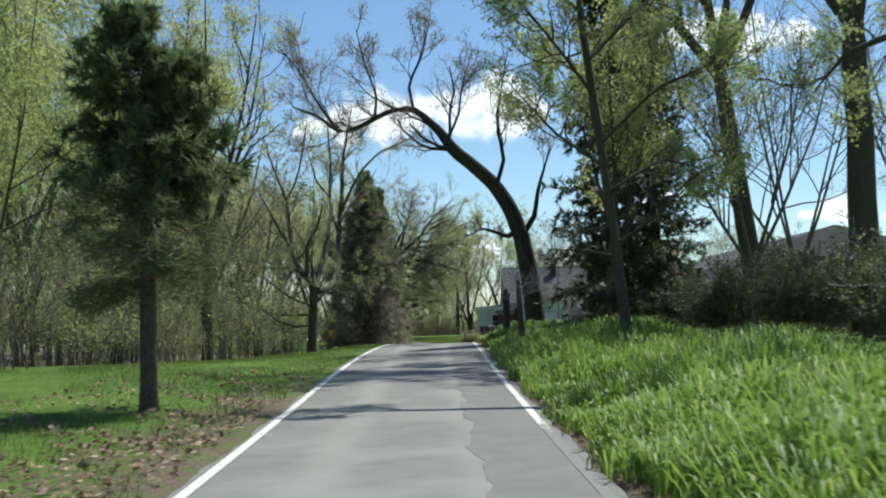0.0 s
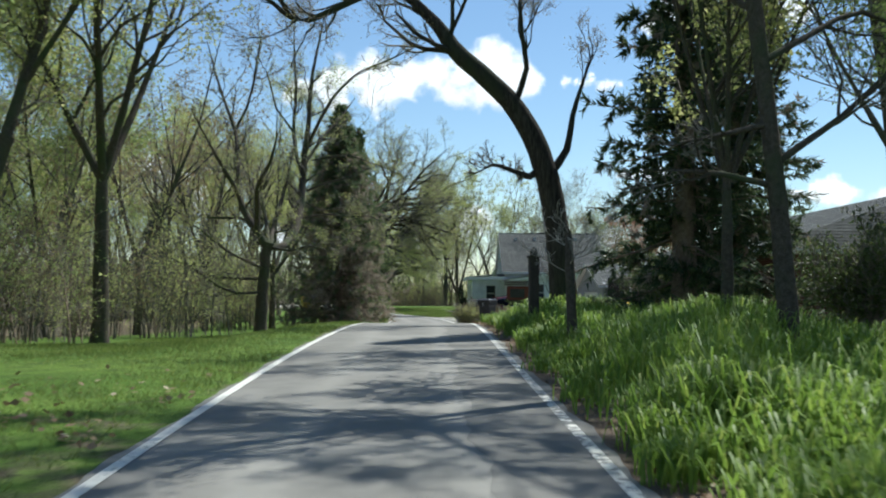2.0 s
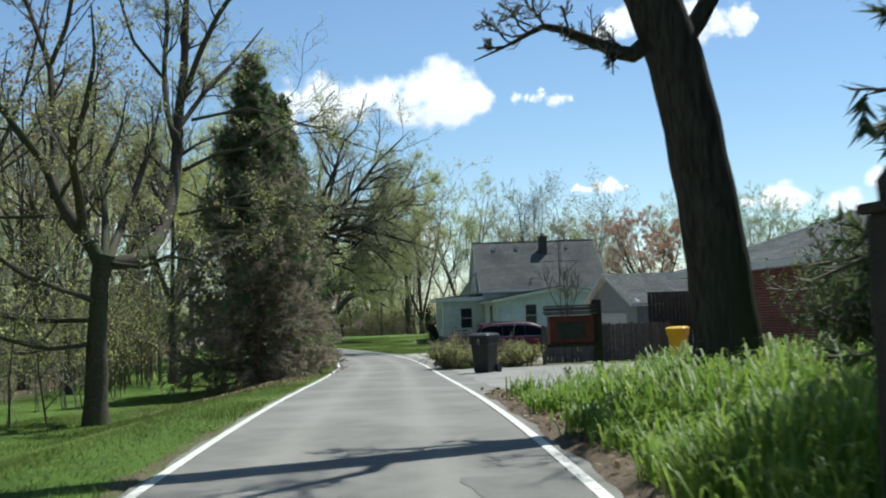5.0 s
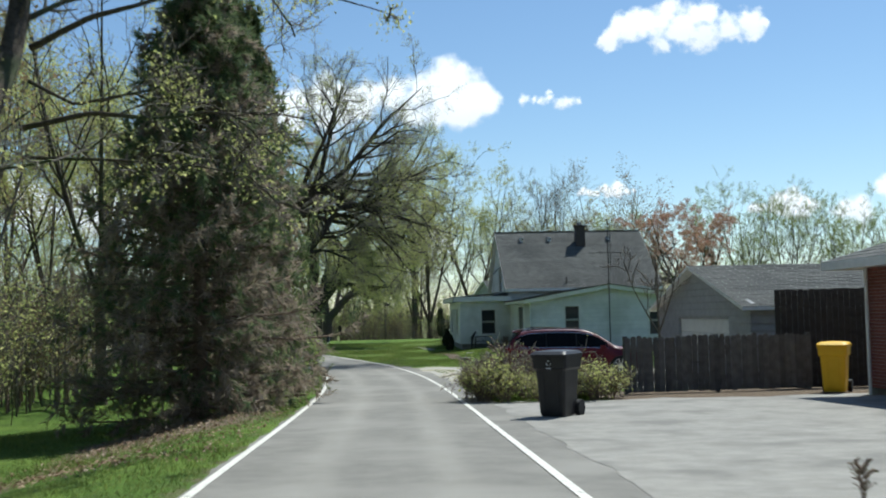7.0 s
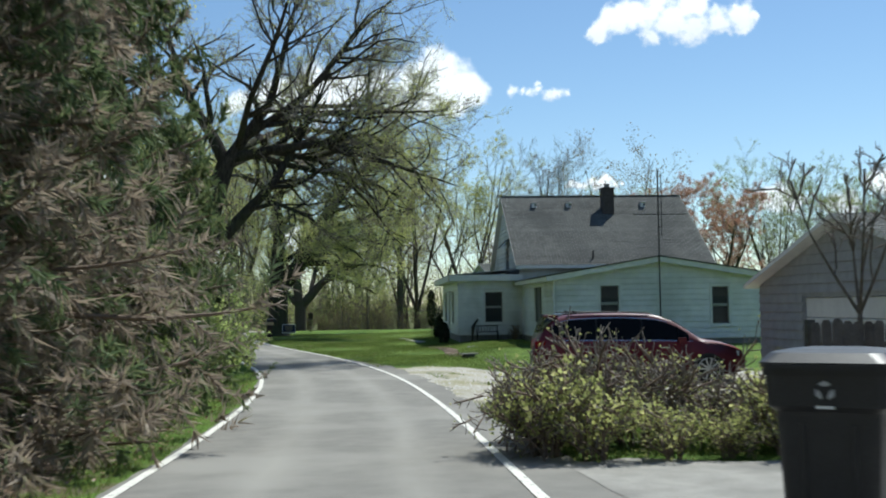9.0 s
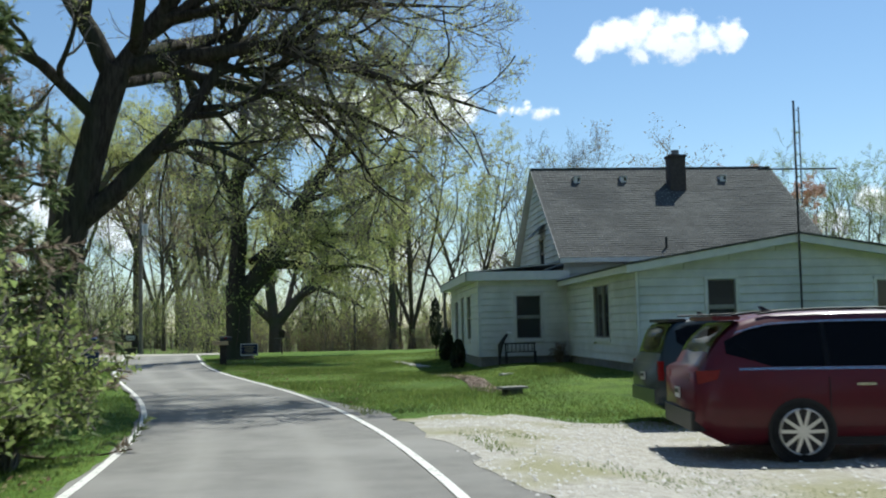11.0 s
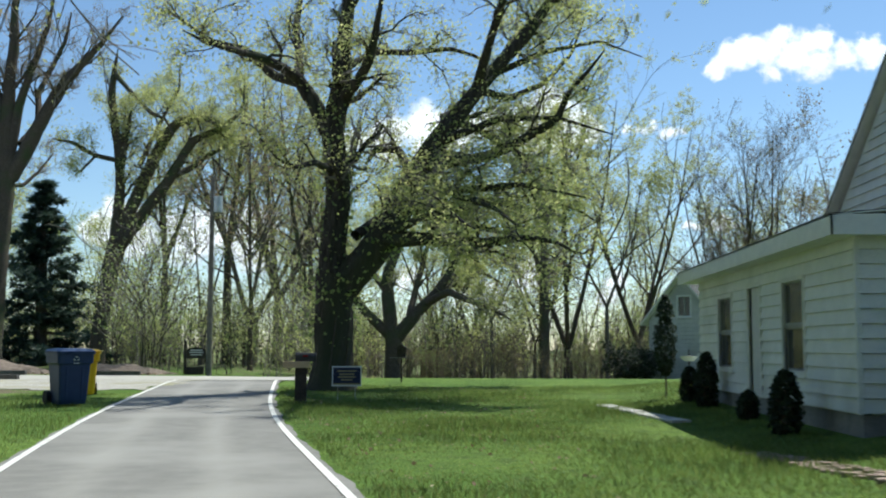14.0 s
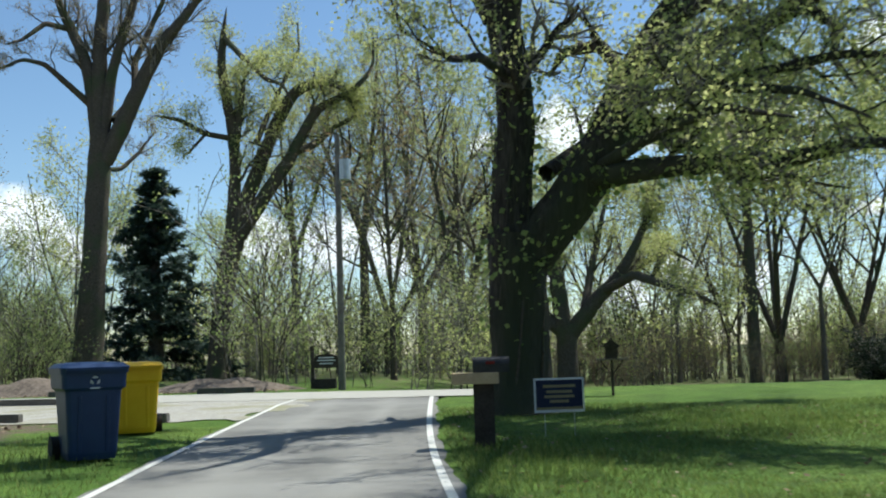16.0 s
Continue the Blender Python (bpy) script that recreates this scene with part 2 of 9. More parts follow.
MORTAR = material("mortar", (0.28, 0.26, 0.24), (0.36, 0.34, 0.31), 8, 0.95, 0.2, 60)
FENCE_WOOD = material("weathered_fence_wood", (0.085, 0.078, 0.070), (0.16, 0.148, 0.132), 5, 0.9, 0.3, 60, per_object=0.2)
DARK_WOOD = material("dark_brown_wood", (0.030, 0.025, 0.021), (0.062, 0.052, 0.044), 6, 0.8, 0.3, 50)
RAW_WOOD = material("raw_pine_board", (0.42, 0.31, 0.19), (0.55, 0.43, 0.28), 5, 0.8, 0.2, 50)
RED_WOOD = material("barn_red_wood", (0.12, 0.032, 0.026), (0.17, 0.05, 0.042), 5, 0.7, 0.15, 50)
METAL_GREY = material("galvanised_metal", (0.42, 0.43, 0.44), (0.55, 0.56, 0.57), 6, 0.45, 0.05, 50, metal=0.8)
METAL_DARK = material("dark_iron", (0.03, 0.03, 0.032), (0.06, 0.06, 0.06), 6, 0.5, 0.1, 50, metal=0.5)
GREY_PAINT = material("grey_garage_paint", (0.24, 0.245, 0.25), (0.32, 0.325, 0.33), 3, 0.7, 0.05, 40)
DOOR_GREY = material("pale_garage_door", (0.50, 0.50, 0.49), (0.60, 0.60, 0.58), 3, 0.6, 0.04, 40)
CAN_BLACK = material("black_can_plastic", (0.020, 0.020, 0.022), (0.032, 0.032, 0.034), 5, 0.45, 0.05, 90)
CAN_BLUE = material("blue_can_plastic", (0.014, 0.034, 0.095), (0.020, 0.046, 0.125), 5, 0.45, 0.05, 90)
CAN_YELLOW = material("yellow_can_plastic", (0.72, 0.42, 0.01), (0.80, 0.50, 0.02), 5, 0.45, 0.05, 90)
EMBLEM = material("pale_stamp", (0.60, 0.62, 0.64), (0.70, 0.71, 0.72), 8, 0.6, 0.0, 60)
RUBBER = material("black_rubber", (0.012, 0.012, 0.012), (0.025, 0.025, 0.025), 20, 0.8, 0.2, 80)
RIM = material("alloy_wheel", (0.55, 0.56, 0.57), (0.65, 0.66, 0.67), 10, 0.3, 0.0, 60, metal=0.9)
CHROME = material("bright_trim", (0.75, 0.75, 0.76), (0.80, 0.80, 0.81), 10, 0.15, 0.0, 60, metal=1.0)
VAN_RED = material("deep_red_car_paint", (0.085, 0.005, 0.011), (0.102, 0.006, 0.013), 4, 0.45, 0.0, 300, coat=0.3, spec=0.3)
SUV_BLUE = material("blue_grey_car_paint", (0.024, 0.038, 0.042), (0.030, 0.045, 0.050), 4, 0.3, 0.0, 300, coat=0.2, spec=0.3)
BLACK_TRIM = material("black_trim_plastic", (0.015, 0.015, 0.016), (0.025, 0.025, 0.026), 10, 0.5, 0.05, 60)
LAMP_RED = material("red_lamp_lens", (0.14, 0.005, 0.006), (0.18, 0.007, 0.008), 10, 0.25, 0.0, 60, spec=0.3)
LAMP_CLEAR = material("clear_lamp_lens", (0.55, 0.56, 0.58), (0.65, 0.66, 0.68), 10, 0.1, 0.0, 60, spec=0.6)
SIGN_BLUE = material("navy_sign_print", (0.012, 0.016, 0.045), (0.017, 0.022, 0.06), 10, 0.5, 0.0, 60)
SIGN_GOLD = material("gold_sign_print", (0.24, 0.20, 0.11), (0.30, 0.25, 0.14), 10, 0.5, 0.0, 60)
SIGN_WHITE = material("white_sign_edge", (0.70, 0.70, 0.70), (0.78, 0.78, 0.78), 10, 0.5, 0.0, 60)
YEW = leafy("dark_yew", (0.018, 0.028, 0.016), (0.040, 0.055, 0.028), 0.25)
LEAF_DARK = leafy("dark_hedge_leaf", (0.070, 0.105, 0.038), (0.135, 0.165, 0.060), 0.4, c3=(0.20, 0.21, 0.09))


def glass_material(name, tint, rough=0.03):
    m = bpy.data.materials.new(name)
    m.use_nodes = True
    n = m.node_tree.nodes
    b = n["Principled BSDF"]
    b.inputs["Base Color"].default_value = (*tint, 1)
    b.inputs["Roughness"].default_value, b.inputs["Specular IOR Level"].default_value = rough, 0.4
    t, l = n.new("ShaderNodeTexNoise"), m.node_tree.links
    t.inputs["Scale"].default_value = 1.5
    bn = n.new("ShaderNodeBump")
    bn.inputs["Strength"].default_value, bn.inputs["Distance"].default_value = 0.03, 0.02
    l.new(t.outputs[0], bn.inputs["Height"])
    l.new(bn.outputs[0], b.inputs["Normal"])
    return m


GLASS = glass_material("dark_window_glass", (0.030, 0.034, 0.036), 0.08)
CAR_GLASS = glass_material("tinted_car_glass", (0.006, 0.007, 0.008), 0.03)
CAR_GLASS.node_tree.nodes["Principled BSDF"].inputs["Specular IOR Level"].default_value = 0.25


# ---- builders ----
def mesh_from(name, verts, faces_list, mat, smooth=False):
    """A mesh from arrays: verts (n, 3) and arrays of quads or triangles."""
    me = bpy.data.meshes.new(name)
    verts = np.asarray(verts, np.float32)
    me.vertices.add(len(verts))
    me.vertices.foreach_set("co", verts.ravel())
    loops = np.concatenate([np.asarray(f, np.int32).ravel() for f in faces_list])
    sizes = np.concatenate([np.full(len(f), np.asarray(f).shape[1], np.int32) for f in faces_list])
    me.loops.add(len(loops))
    me.loops.foreach_set("vertex_index", loops)
    me.polygons.add(len(sizes))
    me.polygons.foreach_set("loop_start", np.concatenate([[0], np.cumsum(sizes)[:-1]]).astype(np.int32))
    me.polygons.foreach_set("loop_total", sizes)
    if smooth:
        me.polygons.foreach_set("use_smooth", np.ones(len(sizes), bool))
    me.update(calc_edges=True)
    me.validate()
    me.materials.append(mat)
    return me


class Geo:
    """Collects vertices and faces of many pieces."""

    def __init__(self):
        self.v, self.q, self.t, self.n = [], [], [], 0

    def add(self, verts, quads=None, tris=None):
        verts = np.asarray(verts, float).reshape(-1, 3)
        if quads is not None and len(quads):
            self.q.append(np.asarray(quads) + self.n)
        if tris is not None and len(tris):
            self.t.append(np.asarray(tris) + self.n)
        self.v.append(verts)
        self.n += len(verts)

    def mesh(self, name, mat, smooth=False):
        fl = [np.concatenate(a) for a in (self.q, self.t) if a]
        return mesh_from(name, np.concatenate(self.v), fl, mat, smooth)


def thing(name, label, category, at=(0, 0, 0), turn=0.0, group="", kind=""):
    e = new(name)
    e.empty_display_size = 0.2
    e.matrix_basis = pose(*at, 0, 0, turn)
    return tagged(e, label, category, group, kind)


def under(name, me, parent, label=""):
    ob = new(name, me)
    ob.parent = parent
    return tagged(ob, label) if label else ob


def part(name, bm, mat, parent, label="", smooth=False):
    me = bpy.data.meshes.new(name)
    if smooth:
        for f in bm.faces:
            f.smooth = True
    bm.to_mesh(me)
    bm.free()
    me.materials.append(mat)
    return under(name, me, parent, label)


def box_bm(x0, x1, y0, y1, z0, z1, bevel=0.0, bm=None):
    bm = bm or bmesh.new()
    made = bmesh.ops.create_cube(bm, size=1.0)["verts"]
    for v in made:
        v.co = Vector(((x0 + x1) / 2 + v.co.x * (x1 - x0), (y0 + y1) / 2 + v.co.y * (y1 - y0), (z0 + z1) / 2 + v.co.z * (z1 - z0)))
    if bevel:
        edges = list({e for v in made for e in v.link_edges})
        bmesh.ops.bevel(bm, geom=edges, offset=bevel, segments=2, affect="EDGES")
    return bm


def cyl_bm(r, z0, z1, sides=16, r2=None, bm=None, at=(0, 0), axis="z"):
    bm = bm or bmesh.new()
    m = Matrix.Translation((at[0], at[1], (z0 + z1) / 2))
    if axis == "y":
        m = Matrix.Translation((at[0], (z0 + z1) / 2, at[1])) @ Matrix.Rotation(radians(90), 4, "X")
    bmesh.ops.create_cone(bm, cap_ends=True, segments=sides, radius1=r, radius2=r if r2 is None else r2, depth=z1 - z0, matrix=m)
    return bm


def unit(a):
    return a / np.maximum(np.linalg.norm(a, axis=-1, keepdims=True), 1e-9)


def tubes(geo, pts, rad, k, relief=0.0, seed=0):
    """Tapered tubes along polylines pts (B, m, 3) with radii (B, m); relief: uneven bark, as a share of the radius."""
    pts, rad = np.asarray(pts, float), np.asarray(rad, float)
    B, m, _ = pts.shape
    tan = unit(np.gradient(pts, axis=1))
    ref = np.where(np.abs(tan[:, :1, 2:3]) > 0.9, np.array([1.0, 0, 0]), np.array([0, 0, 1.0]))
    u = unit(np.cross(np.broadcast_to(ref, tan.shape), tan))
    w = np.cross(tan, u)
    a = np.arange(k) * 2 * np.pi / k
    full = rad[:, :, None] * np.ones(k)
    if relief:
        j_ = np.arange(m)[None, :, None]
        lumps = 0.6 * np.sin(3 * a + 0.25 * j_ + seed) + 0.5 * np.sin(7 * a - 0.2 * j_ + 2 * seed) + 0.4 * np.sin(2 * a + 0.6 * j_)
        full = full * (1 + relief * (lumps + np.random.default_rng(seed).normal(size=full.shape) * 0.15))
    ring = pts[:, :, None] + full[:, :, :, None] * (np.cos(a)[:, None] * u[:, :, None] + np.sin(a)[:, None] * w[:, :, None])
    i = np.arange(B)[:, None, None] * m * k
    j = np.arange(m - 1)[None, :, None] * k
    c, d = np.arange(k), (np.arange(k) + 1) % k
    q = np.stack([i + j + c, i + j + d, i + j + k + d, i + j + k + c], -1).reshape(-1, 4)
    geo.add(ring, q)


def spring_from(rng, pts, rad, count, lo, hi, length, spread, m, up=0.1, wander=0.15, rscale=0.6, end=0.35, taper=0.4):
    """Side branches of polylines: their points and radii."""
    B, n, _ = pts.shape
    f = rng.uniform(lo, hi, (B, count)) * (n - 1.001)
    i = f.astype(int)
    r_ = (f - i)[..., None]
    rows = np.arange(B)[:, None]
    base = pts[rows, i] * (1 - r_) + pts[rows, i + 1] * r_
    tan = unit(pts[rows, i + 1] - pts[rows, i])
    side = unit(np.cross(tan, rng.normal(size=tan.shape)))
    ang = np.radians(rng.uniform(spread[0], spread[1], (B, count)))[..., None]
    d = np.cos(ang) * tan + np.sin(ang) * side
    d[..., 2] += up
    d = unit(d).reshape(-1, 3)
    full = np.linalg.norm(np.diff(pts, axis=1), axis=2).sum(1)[:, None]
    ln = (full * rng.uniform(length[0], length[1], (B, count)) * (1 - taper * f / n)).reshape(-1)
    r0 = ((rad[rows, i] * (1 - r_[..., 0]) + rad[rows, i + 1] * r_[..., 0]) * rscale).reshape(-1)
    p = base.reshape(-1, 3)
    out = [p]
    for s in range(m - 1):
        p = p + d * (ln / (m - 1))[:, None]
        out.append(p)
        d = unit(d + rng.normal(size=d.shape) * wander + np.array([0, 0, up * 0.6]))
    return np.stack(out, 1), r0[:, None] * np.linspace(1, end, m)[None]


def scatter_leaves(geo, rng, pts, size, per, jitter=0.12, lo=0.3):
    """Small folded leaves round the points of polylines."""
    B, m, _ = pts.shape
    f = rng.uniform(lo, 1, (B, per)) * (m - 1.001)
    i = f.astype(int)
    r_ = (f - i)[..., None]
    rows = np.arange(B)[:, None]
    c = (pts[rows, i] * (1 - r_) + pts[rows, i + 1] * r_).reshape(-1, 3) + rng.normal(size=(B * per, 3)) * jitter
    flecks(geo, rng, c, size)


def flecks(geo, rng, c, size):
    n = len(c)
    a = unit(rng.normal(size=(n, 3)))
    b = unit(np.cross(a, rng.normal(size=(n, 3))))
    s = (size * rng.uniform(0.6, 1.3, n))[:, None]
    geo.add(np.stack([c - a * s * 0.55, c + a * s * 0.35 + b * s * 0.42, c + a * s * 0.35 - b * s * 0.42], 1), None, np.arange(n * 3).reshape(n, 3))


def diamonds(geo, rng, c, size, flat=0.0, aspect=0.55):
    n = len(c)
    a = unit(rng.normal(size=(n, 3)) * np.array([1, 1, 1 - flat]))
    b = unit(np.cross(a, rng.normal(size=(n, 3)) * np.array([1 - flat, 1 - flat, 1])))
    s = (size * rng.uniform(0.6, 1.3, n))[:, None]
    v = np.stack([c - a * s * 0.5, c + b * s * aspect * 0.5, c + a * s * 0.5, c - b * s * aspect * 0.5], 1)
    geo.add(v, np.arange(n * 4).reshape(n, 4))


def smooth_line(points, n):
    """A rounded polyline of n points through the given ones."""
    p = np.asarray(points, float)
    s = np.concatenate([[0], np.cumsum(np.linalg.norm(np.diff(p[:, :3], axis=0), axis=1))])
    t = np.linspace(0, s[-1], n * 3)
    q = np.stack([np.interp(t, s, p[:, k]) for k in range(p.shape[1])], 1)
    for _ in range(max(2, n // 4)):
        q[1:-1] = (q[:-2] + q[1:-1] * 2 + q[2:]) / 4
    return q[np.linspace(0, len(q) - 1, n).astype(int)]


# ---- the ground ----
KNOTS = np.arange(len(HEIGHT)) * STEP


def rise(a, b, v):
    t = np.clip((np.asarray(v, float) - a) / (b - a), 0, 1)
    return t * t * (3 - 2 * t)


def along(values, y):
    """A smooth curve through the values at the knots."""
    fine = np.linspace(0, KNOTS[-1], 421)
    v = np.interp(fine, np.arange(len(values)) * (STEP if len(values) == len(KNOTS) else 5.0), values)
    v = np.convolve(np.pad(v, 9, mode="reflect", reflect_type="odd"), np.ones(19) / 19, "valid")
    return np.interp(y, fine, v)


def left_line(y):
    return along(LINE_L, y)


def right_line(y):
    return along(LINE_R, y)


def land(x, y):
    """Height of the ground, lawns and banks."""
    x, y = np.asarray(x, float), np.asarray(y, float)
    z = along(HEIGHT, np.minimum(y, 128))
    z = z + (0.15 * rise(2.0, 4.5, x) - 0.20 * rise(5.5, 9.0, x)) * (1 - rise(46, 56, y))
    z = z - 0.21 * rise(1.4, 4.4, x) * rise(70, 79, y) * (1 - rise(91, 97, y))
    z = z + 0.28 * rise(2.0, 5.0, x) * rise(88, 98, y) * (1 - rise(122, 135, y))
    z = z - 0.6 * rise(3.0, 6.8, -x) * rise(26, 46, y) * (1 - rise(80, 96, y))
    z = z - 1.1 * rise(134, 152, y) * rise(-16, -8, x)
    return z


def spot(x, y, up=0.0):
    return (x, y, float(land(x, y)) + up)


def grid_mesh(name, xs, ys, zfun, mat):
    X, Y = np.meshgrid(xs, ys)
    v = np.stack([X, Y, zfun(X, Y)], -1).reshape(-1, 3)
    w = len(xs)
    i = np.arange((len(ys) - 1))[:, None] * w + np.arange(w - 1)[None]
    q = np.stack([i, i + 1, i + w + 1, i + w], -1).reshape(-1, 4)
    return mesh_from(name, v, [q], mat, True), v


def on_road(x, y):
    return (x > left_line(y) - 0.08) & (x < right_line(y) + 0.10 + 0.60 * rise(50, 54, y) * rise(97, 91, y)) & (y < 136)


def hollow(x, y):
    """Where paving lies in the ground."""
    pad = (x > right_line(y)) & (x < 13.4) & ((y > 53.2) & (y < 68.7)) | (x > right_line(y)) & (x < 10.2) & (y > 77.3) & (y < 90)
    far_ = (x > -69) & (x < -5.2) & (y > 131) & (y < 135.6) | (x > -39) & (x < -12.2) & (y > 124.4) & (y < 131.5)
    return on_road(x, y) | pad | far_


xs = np.concatenate([-np.geomspace(2500, 16, 22), np.arange(-15, 17, 0.3), np.geomspace(17.5, 2500, 22)])
ys = np.concatenate([-np.geomspace(2500, 9, 14), np.arange(-8, 142, 0.5), np.geomspace(143, 3000, 26)])
ground_me, gv = grid_mesh("ground", xs, ys, lambda X, Y: land(X, Y) - 0.014 - 0.07 * hollow(X, Y), GROUND)
edge_l = left_line(np.clip(gv[:, 1], 0, 130)) - 0.25 - gv[:, 0]
edge_r = gv[:, 0] - right_line(np.clip(gv[:, 1], 0, 130)) - 0.25
gx, gy = gv[:, 0], gv[:, 1]
bare = np.clip(0.75 - np.abs(edge_l) / 0.35, 0, 1) * (gy < 80) * 0.8
bare = np.maximum(bare, rise(3.2, 0.0, edge_l) * (edge_l > -0.5) * rise(30, 16, gy) * 0.55)
bare = np.maximum(bare, rise(0.8, 0.1, edge_r) * (edge_r > -0.6) * rise(58, 46, gy))
bare = np.maximum(bare, rise(12, 16, -gx) * rise(20, 40, gy) * 0.6 * (gy < 125))
bare = np.maximum(bare, rise(138, 146, gy) * 0.45)
bare = np.maximum(bare, rise(3.0, 1.0, np.hypot(gx + 4.8, (gy - 68) * 0.35)) * 0.8)
bare = np.maximum(bare, rise(7, 10, gx) * rise(2, 8, gy) * rise(66, 50, gy) * 0.55)
bare = np.maximum(bare, rise(0.45, 0.05, np.abs(gx + 5.3 + 0.08 * (gy - 56))) * rise(48, 52, gy) * rise(66, 62, gy) * 0.7)
bare = np.maximum(bare, rise(4.2, 5.0, gx) * (gx < 14) * rise(68, 69, gy) * rise(75.5, 74, gy))
ground_me.attributes.new("bare", "FLOAT", "POINT").data.foreach_set("value", bare.astype(np.float32))
tagged(new("ground", ground_me), "spring lawn with bare earth along the road edge", "ground", kind="structure")


def strip(name, left, right, y0, y1, step, lift, mat, cols=6, label="", category="", kind="structure", wear=None):
    """A sheet between two curves x(y), a little above the ground."""
    yy = np.arange(y0, y1 + step / 2, step)
    u = np.linspace(0, 1, cols)
    L_, R_ = left(yy), right(yy)
    X = L_[:, None] * (1 - u) + R_[:, None] * u
    Y = np.repeat(yy[:, None], cols, 1)
    v = np.stack([X, Y, land(X, Y) + lift], -1).reshape(-1, 3)
    i = np.arange(len(yy) - 1)[:, None] * cols + np.arange(cols - 1)[None]
    me = mesh_from(name, v, [np.stack([i, i + 1, i + cols + 1, i + cols], -1).reshape(-1, 4)], mat, True)
    if wear is not None:
        me.attributes.new("wear", "FLOAT", "POINT").data.foreach_set("value", wear(v[:, 1]).astype(np.float32))
    return tagged(new(name, me), label, category, kind=kind)


def wobble(y, seed, amp):
    return amp * (np.sin(y * 1.7 + seed) + 0.6 * np.sin(y * 4.1 + seed * 2.3) + 0.4 * np.sin(y * 9.3 + seed))


strip("road", lambda y: left_line(y) - 0.11 + wobble(y, 1, 0.025), lambda y: right_line(y) + 0.14 + wobble(y, 2, 0.03) + 0.55 * rise(50, 54, y) * rise(97, 91, y),
      -8, 131.5, 0.25, 0.0, ASPHALT, 25, "narrow grey asphalt lane, sun-bleached and patched", "road")
lane_me = bpy.data.objects["road"].data
lv_ = np.empty(len(lane_me.vertices) * 3, np.float32)
lane_me.vertices.foreach_get("co", lv_)
lv_ = lv_.reshape(-1, 3)
mid_ = (left_line(lv_[:, 1]) + right_line(lv_[:, 1])) / 2
off_ = lv_[:, 0] - mid_
track = np.exp(-((np.abs(off_ - 0.1 * np.sin(lv_[:, 1] * 0.11)) - 0.72) / 0.24) ** 2)
lane_me.attributes.new("track", "FLOAT", "POINT").data.foreach_set("value", track.astype(np.float32))
# tar-dark wheel-worn patches of newer asphalt
PATCH = material("newer_asphalt_patch", (0.152, 0.145, 0.130), (0.200, 0.191, 0.172), 3, 0.9, 0.2, 160)
strip("trim_road_patch", lambda y: right_line(y) - 0.85 + wobble(y, 5, 0.05), lambda y: right_line(y) + 0.02 + wobble(y, 6, 0.02), -8, 40, 0.25, 0.004, PATCH, 4,
      "darker strip of newer asphalt along the lane edge", "road patch")
strip("trim_line_left", lambda y: left_line(y) - 0.05, lambda y: left_line(y) + 0.05, -8, 130.5, 0.5, 0.008, PAINT, 2, "worn white edge line painted on asphalt", "road line",
      wear=lambda y: 0.02 + 0.0 * y)
strip("trim_line_right", lambda y: right_line(y) - 0.05, lambda y: right_line(y) + 0.05, -8, 131, 0.5, 0.009, PAINT, 2, "worn white edge line painted on asphalt", "road line",
      wear=lambda y: 0.02 + 0.03 * rise(42, 34, y) + 0.11 * rise(38, 34, y) * rise(17, 21, y) + 0.35 * rise(13.5, 11.0, y))


def patch(name, x0, x1, y0, y1, lift, mat, label, category, ragged=0.3, left=None, holes=0.0):
    """A paved or gravelled area with an uneven rim, draped on the ground."""
    yy = np.arange(y0, y1 + 0.01, 0.4)
    lo = (left(yy) if left else np.full_like(yy, x0)) + wobble(yy, y0, ragged * 0.2)
    hi = np.full_like(yy, x1) + wobble(yy, y1, ragged)
    u = np.linspace(0, 1, int((x1 - x0) / 0.4) + 2)
    X = lo[:, None] * (1 - u) + hi[:, None] * u
    Y = np.repeat(yy[:, None], len(u), 1)
    Y[0] += wobble(X[0], 3, ragged)
    Y[-1] += wobble(X[-1], 4, ragged)
    v = np.stack([X, Y, land(X, Y) + lift], -1).reshape(-1, 3)
    c = len(u)
    i = np.arange(len(yy) - 1)[:, None] * c + np.arange(c - 1)[None]
    me = mesh_from(name, v, [np.stack([i, i + 1, i + c + 1, i + c], -1).reshape(-1, 4)], mat, True)
    return tagged(new(name, me), label, category, kind="structure")


patch("pavement_driveway_concrete", 1.6, 14, 50.6, 69.4, 0.004, CONCRETE, "weathered pale concrete parking pad beside the lane", "driveway", 0.20, lambda y: right_line(y) + 0.60)
patch("pavement_driveway_gravel", 0.9, 11, 76.5, 90.8, 0.004, GRAVEL, "pale gravel driveway with patches of thin grass", "driveway", 0.42, lambda y: right_line(y) + 0.60)
patch("pavement_pull_off", -40, -11.4, 123.6, 131.2, 0.006, GRAVEL, "sunlit pale gravel pull-off beside the lane", "gravel area", 0.3)
patch("road_cross_street", -70, -6.6, 130.4, 136.2, 0.014, STREET, "pale cross street where the lane ends", "road", 0.1)


